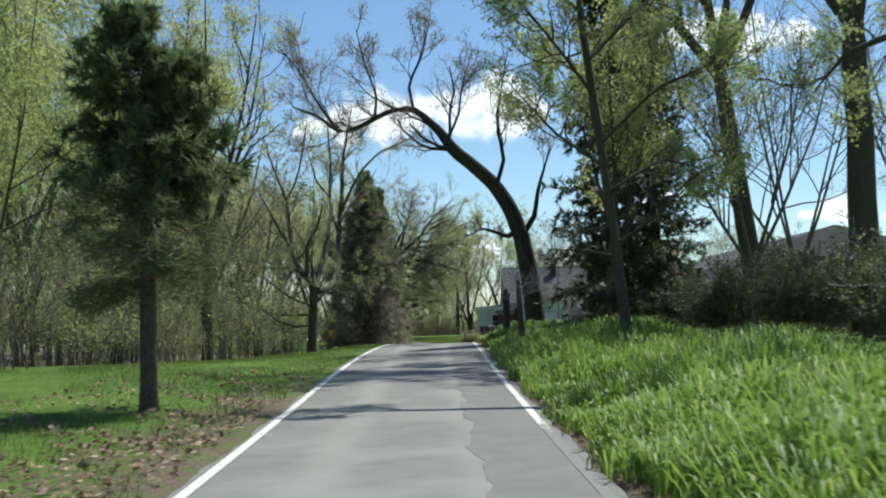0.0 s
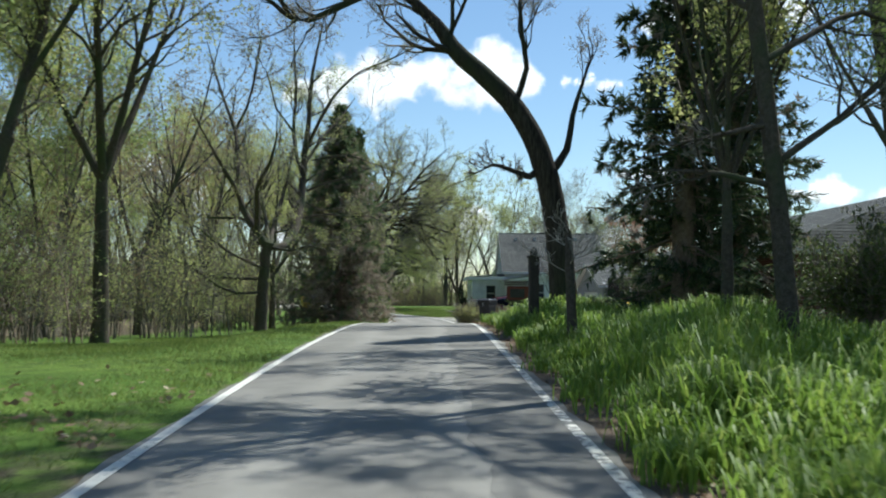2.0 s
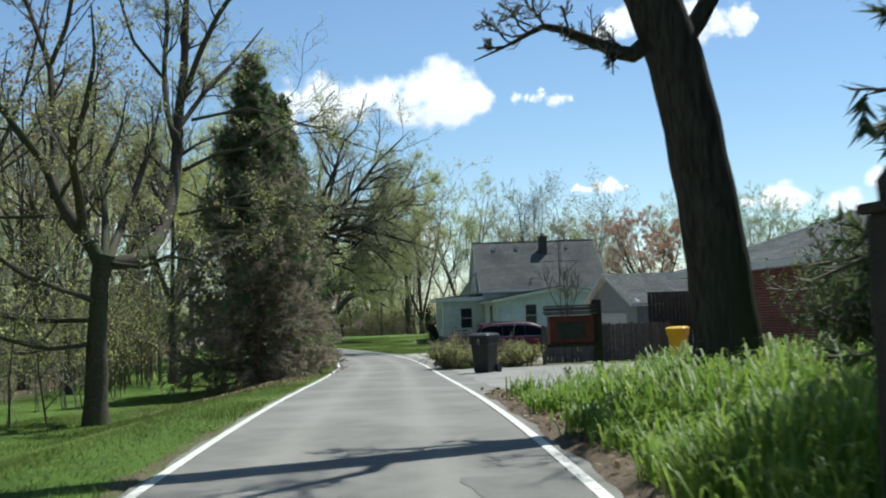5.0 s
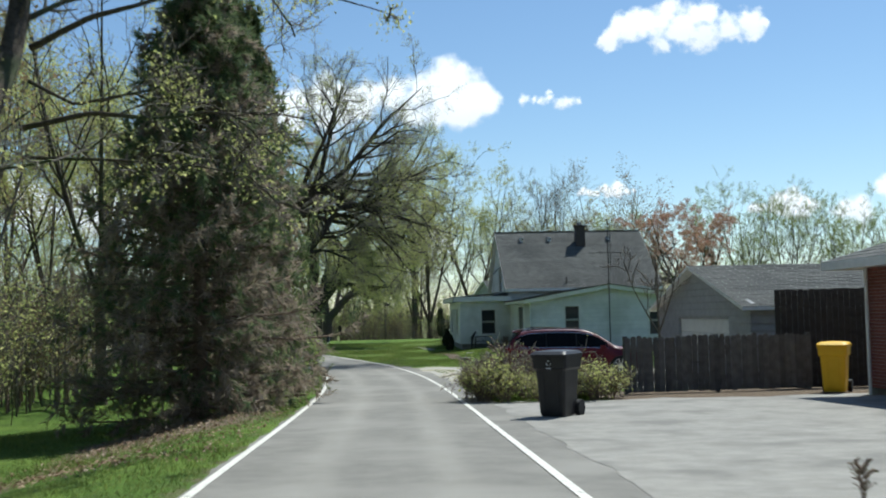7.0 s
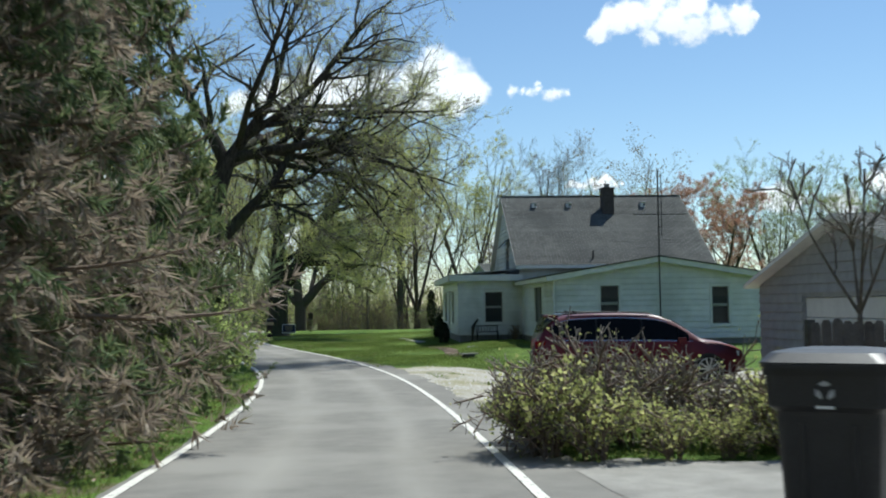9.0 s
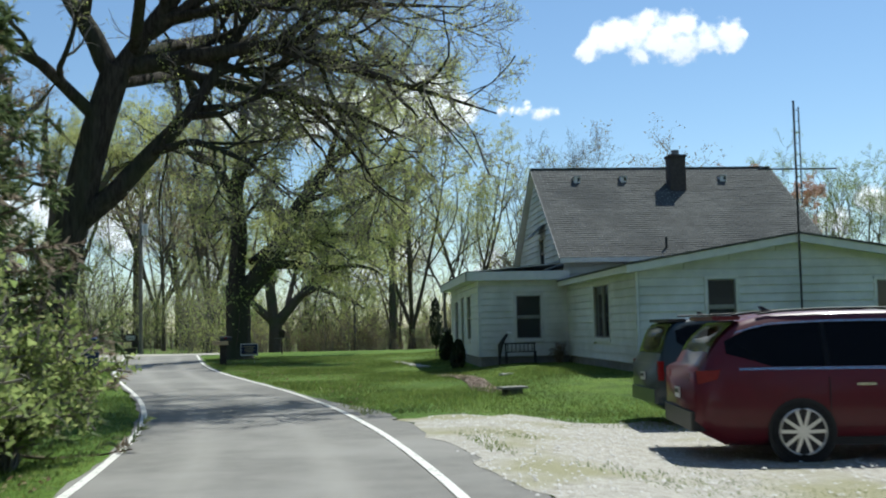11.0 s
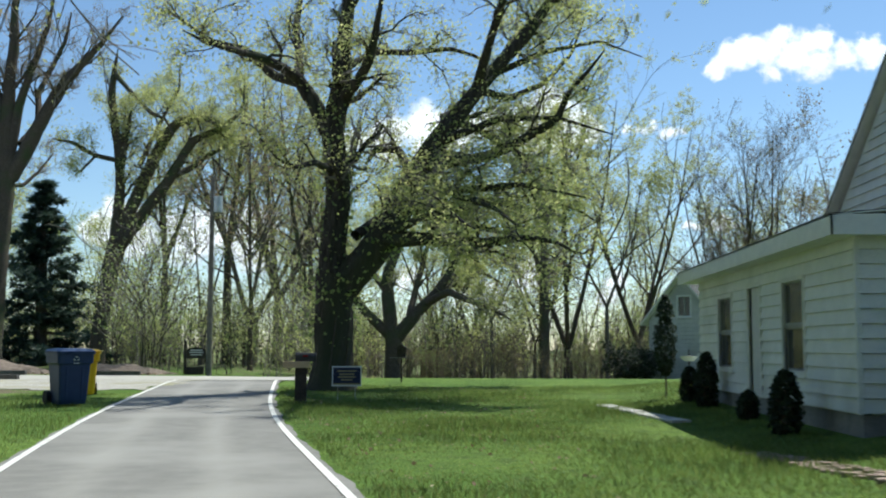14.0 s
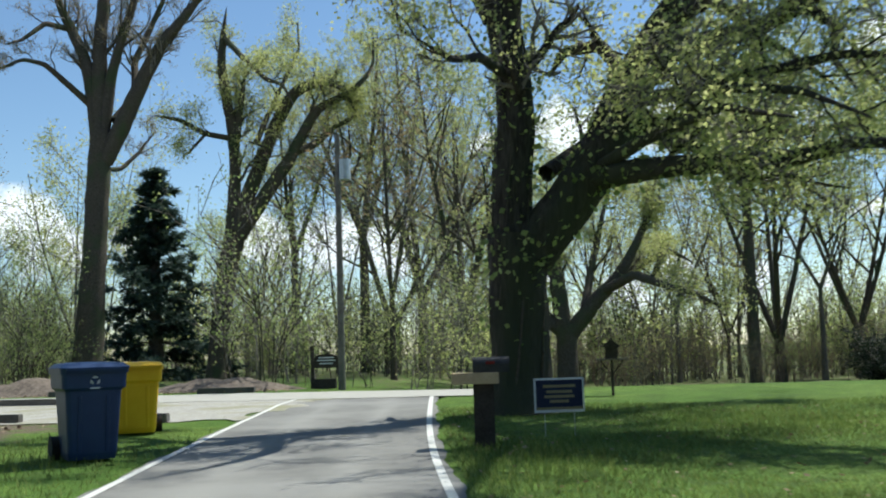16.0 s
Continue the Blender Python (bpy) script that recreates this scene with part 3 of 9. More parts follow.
# ---- grass and litter ----
def blades(geo, rng, x, y, z, height, width, bend):
    """Arched blades of three pieces each."""
    n = len(x)
    a = rng.uniform(0, 2 * np.pi, n)
    d = np.stack([np.cos(a), np.sin(a), np.zeros(n)], 1)
    s = np.stack([-np.sin(a), np.cos(a), np.zeros(n)], 1) * (width * rng.uniform(0.7, 1.3, n))[:, None] / 2
    h = (height * rng.uniform(0.65, 1.2, n))[:, None]
    b = (bend * rng.uniform(0.3, 1.4, n))[:, None] * h
    p0 = np.stack([x, y, z], 1)
    up = np.array([0, 0, 1.0])
    p1, p2, p3 = p0 + up * h * 0.5 + d * b * 0.15, p0 + up * h * 0.88 + d * b * 0.55, p0 + up * h * (1 - 0.25 * bend) + d * b * 1.1
    v = np.stack([p0 - s * 0.7, p0 + s * 0.7, p1 - s, p1 + s, p2 - s * 0.7, p2 + s * 0.7, p3], 1)
    o = np.arange(n)[:, None] * 7
    geo.add(v, np.concatenate([o + [0, 1, 3, 2], o + [2, 3, 5, 4]]), o + [4, 5, 6])


rng = np.random.default_rng(11)


def clumped(n, x0, x1, y0, y1, per, spread):
    cx, cy = rng.uniform(x0, x1, n // per), rng.uniform(y0, y1, n // per)
    return np.repeat(cx, per) + rng.normal(size=n // per * per) * spread, np.repeat(cy, per) + rng.normal(size=n // per * per) * spread


def lily_bed(n, y0, y1, name):
    """Tall strap-leaved plants on the bank."""
    x, y = clumped(n, 0, 1, y0, y1, 14, 0.10)
    cx = np.repeat(rng.uniform(0, 1, len(x) // 14) ** 1.5, 14)
    inner = right_line(y) + 0.38 + wobble(y, 8, 0.12) + 0.22 * rise(20, 40, y)
    x = inner + cx * 6.0 + rng.normal(size=len(x)) * 0.10
    keep = (y < 49.5) & (x > inner - 0.25)
    x, y = x[keep], y[keep]
    g = Geo()
    tall = 0.66 * (0.70 + 0.35 * np.sin(x * 1.3 + y * 0.7) * np.sin(y * 1.1)) * (0.55 + 0.45 * rise(0, 0.8, x - inner[keep]))
    blades(g, rng, x, y, land(x, y) - 0.02, tall * 1.15, 0.022, 0.7)
    tagged(new(name, g.mesh(name, BLADE)), "dense bed of tall bright green strap-leaved plants", "plants", kind="stuff")


lily_bed(26000, 2, 22, "lily_bed")
lily_bed(22000, 22, 49, "lily_bed")


def turf(n, xa, xb, ya, yb, tall, name, label, keep_fun):
    x, y = rng.uniform(xa, xb, n), rng.uniform(ya, yb, n)
    k = keep_fun(x, y)
    x, y = x[k], y[k]
    g = Geo()
    m = len(x)
    a = rng.uniform(0, 2 * np.pi, m)
    s = np.stack([np.cos(a), np.sin(a), 0 * a], 1) * 0.0075
    p = np.stack([x, y, land(x, y) - 0.01], 1)
    h = (tall * rng.uniform(0.5, 1.4, m) * (0.7 + 0.6 * np.sin(x * 0.9) * np.sin(y * 0.6 + 1)))[:, None]
    tip = p + np.stack([rng.normal(size=m) * 0.03, rng.normal(size=m) * 0.03, h[:, 0]], 1)
    g.add(np.stack([p - s, p + s, tip], 1), None, np.arange(m * 3).reshape(m, 3))
    tagged(new(name, g.mesh(name, TURF)), label, "grass", kind="stuff")


def right_lawn(x, y):
    drive = (y < 91.2) & (x > right_line(y) + 0.3)
    house = (x > 3.4) & (y > 106.9) & (y < 118.6) | (x > 6.3) & (y > 97.9)
    return (x > right_line(y) + 0.22) & ~drive & ~house


turf(100000, -9.5, -2.2, 20, 86, 0.075, "lawn_grass", "short mown spring grass", lambda x, y: (x < left_line(y) - 0.18) & (rng.uniform(size=len(x)) < rise(16, 30, y) * (1 - 0.8 * (np.hypot(x + 4.8, (y - 68) * 0.35) < 1.8))))
turf(170000, -8, 7, 91, 126, 0.085, "lawn_grass", "short mown spring grass in front of the white house", right_lawn)
turf(44000, -14, -3, 84, 122, 0.10, "lawn_grass", "uneven verge grass beside the lane", lambda x, y: (x < left_line(y) - 0.17) & (x > left_line(y) - 4))
turf(9000, -7.5, -2.0, 3, 26, 0.13, "verge_grass", "weedy grass among dead leaves", lambda x, y: (x < left_line(y) - 0.35) & (np.sin(x * 2.1 + y) * np.sin(y * 1.3 + x) < 0.15))
turf(9000, 1.2, 4.4, 69.8, 76.6, 0.16, "verge_grass", "rough grass between two driveways", lambda x, y: x > right_line(y) + 0.5)
turf(34000, 1.2, 11, 76, 91.6, 0.055, "thin_grass", "thin grass in patches on gravel", lambda x, y: (np.sin(x * 1.1 + 0.6) * np.sin(y * 0.8 + 1.2) + 0.35 * np.sin(x * 3.3 + y * 2.1) + 0.9 * rise(88.8, 91, y) > 0.22 + 0.25 * rng.uniform(size=len(x))) & (x > right_line(y) + 0.9))


def litter(n, xa, xb, ya, yb, size, keep_fun, name, label, per=1):
    x, y = rng.uniform(xa, xb, n), rng.uniform(ya, yb, n)
    k = keep_fun(x, y)
    x, y = x[k], y[k]
    g = Geo()
    diamonds(g, rng, np.stack([x, y, land(x, y) + rng.uniform(0.005, 0.05, len(x))], 1), size, 0.75, 0.7)
    tagged(new(name, g.mesh(name, LITTER)), label, "dead leaves", kind="stuff")


litter(11000, -7, -2, 2, 28, 0.085, lambda x, y: (x < left_line(y) - 0.3) & (rng.uniform(size=len(x)) < rise(6.5, 2.2, -x + 0.0) + 0.35) & (rng.uniform(size=len(x)) < rise(28, 14, y) * rise(0.0, 0.6, np.sin(x * 2.1 + y) * np.sin(y * 1.3 + x) + 0.55)), "leaf_litter", "scattered brown dead leaves on the verge")
litter(9000, 1.2, 3.2, 2, 52, 0.07, lambda x, y: (x > right_line(y) + 0.12 + 0.3 * rng.uniform(size=len(x))) & (x < right_line(y) + 0.75 + 0.3 * rise(20, 40, y)), "leaf_litter", "brown dead leaves along the lane edge")
litter(5000, -6.5, -2.4, 58, 84, 0.06, lambda x, y: (x < left_line(y) - 0.3), "leaf_litter", "brown litter under the spruces")
litter(4200, -7.5, -3.2, 57, 64, 0.06, lambda x, y: (np.abs(y - 60.2 + 0.55 * (x + 5.2) + 0.15 * np.sin(x * 3)) < 0.16 + 0.3 * rng.uniform(size=len(x))), "leaf_litter", "strip of brown dead leaves across the lawn")
litter(1500, -8, 0, 92, 125, 0.06, lambda x, y: (x > right_line(y) + 0.3), "leaf_litter", "few dead leaves on the lawn")
litter(9000, -30, -11, 118, 140, 0.09, lambda x, y: (x < -15) & ((y < 123) | (y > 137)), "leaf_litter", "brown leaf mulch at the wood's edge")

sg = Geo()
sx, sy = rng.uniform(1.0, 9, 4500), rng.uniform(77, 90.5, 4500)
k = (sx > right_line(sy) + 0.5) & (rng.uniform(size=4500) < 0.35 + 0.6 * (np.sin(sx * 1.1 + 0.6) * np.sin(sy * 0.8 + 1.2) < 0.1))
c = np.stack([sx[k], sy[k], land(sx[k], sy[k]) + 0.022], 1)
s = rng.uniform(0.010, 0.028, len(c))[:, None, None]
octa = np.array([[1, 0, 0], [0, 1, 0], [-1, 0, 0], [0, -1, 0], [0, 0, 0.7]], float)
sg.add(c[:, None] + octa[None] * s * rng.uniform(0.7, 1.3, (len(c), 5, 1)), None, (np.arange(len(c))[:, None, None] * 5 + np.array([[0, 1, 4], [1, 2, 4], [2, 3, 4], [3, 0, 4]])[None]).reshape(-1, 3))
tagged(new("gravel_stones", sg.mesh("gravel_stones", STONE)), "loose pale gravel stones on the driveway", "gravel", kind="stuff")


# ---- trees ----
def tree_meshes(name, rng, stems, bark, leaf, leaf_size, per, levels=4, counts=(7, 7, 6), reach=((0.35, 0.6), (0.35, 0.6), (0.3, 0.6)), up=(0.18, 0.12, 0.08), twig=None, low=0.35, sides=9, jitter=0.10, spread=(30, 65), thin=False, wander=0.21, clump=1.0, relief=0.0):
    """Wood and leaves of a broad-leaved tree from its main stems, lists of (x, y, z, radius)."""
    wood, fine, crown = Geo(), Geo(), Geo()
    tips = []
    for st in stems:
        q = smooth_line(st["p"], st.get("n", 14))
        pts, rad = q[None, :, :3].copy(), q[None, :, 3]
        gap = np.linalg.norm(np.diff(q[:, :3], axis=0), axis=1).mean()
        pts[0, 1:-1] += rng.normal(size=(len(q) - 2, 3)) * np.minimum(q[1:-1, 3:4], gap * 0.5) * 0.05
        tubes(fine if st.get("twig") else wood, pts, rad, sides, relief, len(wood.v))
        if not st.get("kids", 1):
            continue
        lv, rd = pts, rad
        cn = st.get("counts", counts)
        for d in range(levels - 1):
            lv, rd = spring_from(rng, lv, rd, cn[d], st.get("low", low) if d == 0 else 0.25, 0.98, st.get("reach", reach)[d], spread, ((4, 3, 2) if thin else (7, 5, 3))[min(d, 2)], up[d], wander, st.get("taper", 0.6) if d == 0 else 0.6, 0.3)
            rd = np.maximum(rd, ((0.004, 0.003, 0.002) if st.get("twig") else (0.014, 0.008, 0.0055))[min(d, 2)])
            tubes(wood if d == 0 and not st.get("twig") else fine, lv, rd, ((4, 3, 3) if thin else (6, 4, 3))[min(d, 2)])
        if st.get("leaf", 1):
            last = cn[levels - 2]
            leafed = np.repeat(rng.uniform(size=len(lv) // last) < clump, last) if clump < 1 else np.ones(len(lv), bool)
            tips.append(lv[leafed] if leafed.any() else lv)
    for t in tips:
        if per:
            scatter_leaves(crown, rng, t, leaf_size, per, jitter)
    out = [("trunk", wood.mesh(name + "_trunk", bark, True))]
    if fine.v:
        out.append(("branchwork", fine.mesh(name + "_branches", twig or TWIG, True)))
    if per and tips:
        out.append(("crown", crown.mesh(name + "_crown", leaf)))
    return out


def plant(name, meshes, label, at, turn=0.0, scale=1.0, category="tree", group=""):
    e = thing(name, label, category, at, turn, group)
    e.scale = (scale,) * 3 if not isinstance(scale, tuple) else scale
    for n, me in meshes:
        ob = under(n, me, e)
        if n == "branchwork":
            tagged(ob, kind="stuff")
    return e


def stems_for(rng, height, radius, fork, limbs, open_=0.35, lean=0.0):
    """Main stems of a forked tree standing at the origin."""
    top = np.array([lean * height, 0, fork])
    out = [dict(p=[(0, 0, -0.15, radius * 1.35), (0, 0, 0.25, radius * 1.05), (*(top * 0.5), radius * 0.9), (*(top * 0.85), radius * 0.8), (*top, radius * 0.62)], kids=0, n=12)]
    a0 = rng.uniform(0, 6.28)
    for i in range(limbs):
        a = a0 + i * 6.283 / limbs + rng.uniform(-0.4, 0.4)
        o = open_ * rng.uniform(0.5, 1.3) * (height - fork)
        h = height * rng.uniform(0.82, 1.0)
        r = radius * (0.62 if limbs < 4 else 0.5)
        d = np.array([math.cos(a), math.sin(a), 0])
        m1 = top + d * o * 0.30 + np.array([0, 0, (h - fork) * 0.22])
        m2 = top + d * o * 0.70 + np.array([0, 0, (h - fork) * 0.60])
        e = top + d * o * 0.95 + np.array([0, 0, h - fork])
        out.append(dict(p=[(*(top - [0, 0, 1.2 * radius]), r * 1.1), (*m1, r * 0.85), (*m2, r * 0.5), (*e, 0.02)], low=0.2))
    return out


def off(points, at):
    return [(x - at[0], y - at[1], z - at[2], r) for x, y, z, r in points]


R = np.random.default_rng

# the tree that arches over the lane
B0 = spot(3.75, 44.5)
arch = [(3.75, 44.5, B0[2] - 0.1, 0.55), (3.80, 44.5, 1.1, 0.42), (3.68, 44.5, 2.7, 0.37), (3.42, 44.5, 4.4, 0.35), (3.0, 44.5, 5.8, 0.33), (2.35, 44.5, 6.95, 0.30), (1.3, 44.4, 7.9, 0.27), (0.55, 44.4, 8.5, 0.27), (0.2, 44.4, 9.15, 0.19),
        (-0.95, 44.3, 10.25, 0.13), (-1.7, 44.2, 10.25, 0.115), (-2.6, 44.2, 9.85, 0.105), (-3.4, 44.2, 9.4, 0.095), (-4.1, 44.2, 9.2, 0.08), (-4.8, 44.2, 9.95, 0.06), (-6.0, 44.1, 10.4, 0.03)]
bent = []
bent.append(dict(p=off(arch, B0), n=40, taper=0.36, low=0.52, counts=(20, 8, 7), reach=((0.10, 0.26), (0.35, 0.7), (0.35, 0.6))))
bent.append(dict(p=off([(3.15, 44.5, 5.1, 0.13), (2.75, 44.5, 4.8, 0.10), (2.3, 44.4, 5.0, 0.07), (1.72, 44.3, 5.2, 0.04), (1.3, 44.25, 4.95, 0.02), (0.85, 44.2, 4.75, 0.007)], B0), n=12, taper=0.36, low=0.2, counts=(16, 6, 5), reach=((0.15, 0.4), (0.35, 0.7), (0.35, 0.6)), leaf=0))
bent.append(dict(p=off([(3.35, 44.5, 4.9, 0.14), (3.9, 44.6, 5.6, 0.11), (4.1, 44.8, 6.8, 0.08), (4.7, 45, 8.6, 0.02)], B0), n=9, taper=0.36, low=0.2, counts=(5, 5, 4)))
bent.append(dict(p=off([(2.35, 44.5, 6.95, 0.10), (2.7, 44.3, 8.0, 0.08), (2.4, 44.0, 9.6, 0.06), (2.9, 44, 12.2, 0.015)], B0), n=10, taper=0.36, low=0.2, counts=(9, 7, 6)))
bent.append(dict(p=off([(-1.0, 44.3, 10.2, 0.07), (-1.2, 44.2, 11.2, 0.06), (-0.6, 44.2, 12.4, 0.045), (-0.2, 44, 14, 0.01)], B0), n=9, taper=0.36, low=0.2, counts=(9, 7, 6)))
bent.append(dict(p=off([(-2.6, 44.2, 9.85, 0.06), (-2.5, 44.2, 10.8, 0.05), (-3.0, 44.2, 12.2, 0.035), (-3.3, 44, 13.6, 0.01)], B0), n=9, taper=0.36, low=0.2, counts=(9, 7, 6)))
bent.append(dict(p=off([(-4.1, 44.2, 9.25, 0.05), (-5.0, 44.2, 10.6, 0.04), (-5.6, 44.2, 11.8, 0.03), (-6.6, 44, 13, 0.01)], B0), n=9, taper=0.36, low=0.2, counts=(9, 7, 6)))
bent.append(dict(p=off([(0.3, 44.4, 8.7, 0.06), (0.9, 44.3, 10.0, 0.05), (1.0, 44.2, 11.0, 0.03), (1.5, 44, 12.6, 0.01)], B0), n=9, taper=0.36, low=0.2, counts=(9, 7, 6)))
plant("leaning_tree", tree_meshes("leaning_tree", R(21), bent, OAK_BARK, LEAF_BUD, 0.045, 7, sides=12), "dark-barked tree arching over the lane, budding twigs", B0)

# the forked tree on the left lawn
def grown(limbs, per_m, side, counts=(7, 5), low=0.2, n=22, trunk_n=16, **more):
    """Stems from a bare trunk and its limbs: per_m side branches a metre, of side metres each."""
    out = [dict(p=limbs[0], kids=0, n=trunk_n)]
    for q in limbs[1:]:
        ln = float(np.linalg.norm(np.diff(np.array(q)[:, :3], axis=0), axis=1).sum())
        top = min(side[1], 0.7 * ln)
        out.append(dict(p=q, low=low, n=n, counts=(max(3, int(ln * per_m)), *counts), reach=((side[0] / ln, top / ln), (0.35, 0.65), (0.3, 0.6)), **more))
    return out


fork = [
    [(-0.08, 0, -0.15, 0.37), (-0.12, 0, 0.4, 0.26), (-0.04, 0, 2.2, 0.205), (0.02, 0, 3.2, 0.21), (0.15, 0, 3.8, 0.25)],
    [(0.1, 0, 3.5, 0.177), (-0.2, 0, 4.1, 0.169), (-0.52, 0, 4.5, 0.161), (-0.85, 0, 5.1, 0.12), (-1.1, 0, 5.8, 0.097), (-1.65, -1.5, 7, 0.064), (-2.24, -3, 8.4, 0.02)],
    [(-0.94, 0, 5.16, 0.105), (-1.24, 1, 6.4, 0.097), (-1.42, 1.5, 7.65, 0.089), (-1.58, 2, 8.6, 0.081), (-2.1, 2.5, 9.75, 0.064), (-2.62, 3, 11.1, 0.05), (-3.12, 3.4, 12.7, 0.018)],
    [(-1.57, 2, 8.7, 0.064), (-1.03, 1.5, 9.5, 0.056), (-0.69, 1, 10.4, 0.048), (-0.47, 0.5, 11.4, 0.04), (-0.18, 0, 12.5, 0.015)],
    [(-0.31, 0, 4.3, 0.113), (-0.15, -1, 5.2, 0.097), (-0.02, -2, 5.85, 0.08), (0.58, -3, 6.55, 0.056), (0.93, -3.5, 7.5, 0.04), (1, -4, 8.4, 0.015)],
    [(0.22, 0, 3.6, 0.161), (0.73, 0.2, 3.61, 0.162), (0.88, 2, 4.14, 0.173), (1.02, 3.2, 5.11, 0.162), (0.99, 4.2, 6.25, 0.159), (0.96, 4.6, 7.3, 0.141), (1.19, 4.8, 9.28, 0.106), (1.25, 4.89, 11.32, 0.086), (1.87, 5, 14.56, 0.019)],
    [(0.96, 4.48, 6.99, 0.095), (0.5, 5.69, 8.17, 0.085), (0.29, 6.41, 9.46, 0.075), (0.36, 6.89, 11.22, 0.066), (0.18, 7.37, 12.98, 0.047), (0.07, 8, 14.94, 0.018)],
    [(0.3, 6.3, 9.23, 0.056), (-0.42, 5.84, 10.19, 0.047), (-0.67, 5.39, 11.29, 0.035), (-0.84, 4.92, 11.92, 0.014)],
    [(1.16, 4.7, 8.32, 0.086), (1.75, 3.8, 9.33, 0.076), (2.5, 3.25, 10.44, 0.067), (3.51, 2.88, 11.31, 0.048), (4.94, 2.51, 11.82, 0.036), (6.02, 1.92, 12.23, 0.015)],
    [(1.02, 4.62, 7.48, 0.075), (1.66, 5.76, 8.82, 0.066), (2.41, 6.83, 9.92, 0.047), (3.01, 7.88, 11.06, 0.016)],
    [(0.23, 0, 3.67, 0.105), (0.05, 2, 4.6, 0.097), (0.29, 3, 5.9, 0.08), (0.42, 4, 7, 0.056), (0.47, 5, 8.3, 0.02)],
    [(0.15, 0, 3.67, 0.097), (-0.2, 1.5, 4.9, 0.08), (-0.54, 2.5, 6, 0.064), (-0.28, 3.5, 7.2, 0.04), (-0.2, 4, 8.4, 0.015)],
    [(-0.02, 0, 2.73, 0.06), (-0.5, -1, 3, 0.055), (-1.08, -1.6, 3.3, 0.05), (-1.68, -2, 3.8, 0.04), (-2.26, -2.4, 4.3, 0.03), (-2.63, -3, 4.4, 0.012)],
    [(-0.04, 0, 2.34, 0.06), (-1.3, 1, 2.35, 0.055), (-2.42, 1.6, 2.43, 0.05), (-3.34, 2, 2.74, 0.04), (-4.5, 2.6, 3.3, 0.03), (-5.46, 3, 3.5, 0.012)],
    [(-0.12, 0, 1.8, 0.055), (-0.84, -1, 1.73, 0.05), (-1.5, -1.8, 2, 0.045), (-2.17, -2.4, 2.6, 0.035), (-2.67, -3, 3, 0.012)],
    [(-0.25, 0, 4.25, 0.07), (-1.16, 1.4, 4.87, 0.06), (-2.45, 2, 4.92, 0.045), (-3.8, 2.6, 5, 0.03), (-4.9, 3, 5.6, 0.012)],
    [(-3.04, 1.8, 2.56, 0.045), (-3.3, 1.4, 3.56, 0.035), (-3.31, 1, 4.37, 0.022), (-3.04, 0.6, 5, 0.01)],
    [(0.3, 0, 3.6, 0.06), (1.18, -1, 3.43, 0.05), (1.95, -2, 3.6, 0.04), (2.67, -3, 3.44, 0.022), (3.33, -4, 2.95, 0.01)],
    [(1, 4.5, 5.1, 0.05), (2.11, 4.2, 5.26, 0.036), (3.09, 3.9, 5.1, 0.026), (3.95, 3.6, 5.15, 0.017), (4.67, 3.3, 4.88, 0.007)],
    [(1.13, 4.5, 6.3, 0.055), (2.11, 4.2, 6.68, 0.042), (3.06, 3.9, 6.81, 0.03), (3.89, 3.6, 7.21, 0.02), (4.85, 3.3, 7.4, 0.008)],
    [(1.1, 4.5, 5.8, 0.03), (1.84, 4.2, 5.38, 0.024), (3.05, 3.9, 5.53, 0.016), (3.49, 3.6, 5.64, 0.006)],
    [(2.93, 4.1, 5.5, 0.016), (3.87, 4.2, 5.35, 0.013), (4.34, 3.9, 4.89, 0.01), (4.62, 3.6, 4.06, 0.005)],
    [(0.95, 4.7, 4.7, 0.03), (2.47, 4.5, 4.6, 0.02), (3.68, 4.2, 4.45, 0.014), (4.33, 3.9, 4.27, 0.01), (4.71, 3.6, 3.88, 0.005)],
    [(1.35, 4.7, 7.7, 0.05), (2.94, 4.5, 7.95, 0.035), (4.78, 4.2, 7.29, 0.02), (5.51, 3.9, 6.88, 0.014), (6.13, 3.6, 6.62, 0.01), (6.64, 3.3, 6.36, 0.005)],
]
B1 = (-6.75, 56.5, -0.4)
plant("lawn_tree", tree_meshes("lawn_tree", R(22), grown(fork, 1.7, (0.5, 2.2), taper=0.42), BARK, LEAF_YOUNG, 0.05, 4, wander=0.26, clump=0.6, relief=0.05), "bare forked tree with dark trunk on the lawn", B1)

# the big tree at the bend
B2 = spot(-6.6, 95)
bend_tree = []
bend_tree.append(dict(p=off([(-6.6, 95, B2[2] - 0.2, 0.58), (-6.45, 95, 0.6, 0.42), (-6.1, 95, 2.3, 0.38), (-5.5, 95, 4.6, 0.33), (-4.95, 95, 6.5, 0.30)], B2), kids=0, n=12))
bend_tree.append(dict(p=off([(-5.0, 95, 6.3, 0.24), (-5.5, 95, 7.3, 0.20), (-6.3, 95.3, 8.6, 0.14), (-7.5, 96, 12, 0.03)], B2), low=0.2, counts=(12, 8, 8)))
bend_tree.append(dict(p=off([(-4.95, 95, 6.4, 0.22), (-4.3, 95, 7.3, 0.18), (-3.5, 94.8, 8.3, 0.14), (-2.4, 94.5, 12.4, 0.03)], B2), low=0.2, counts=(12, 8, 8)))
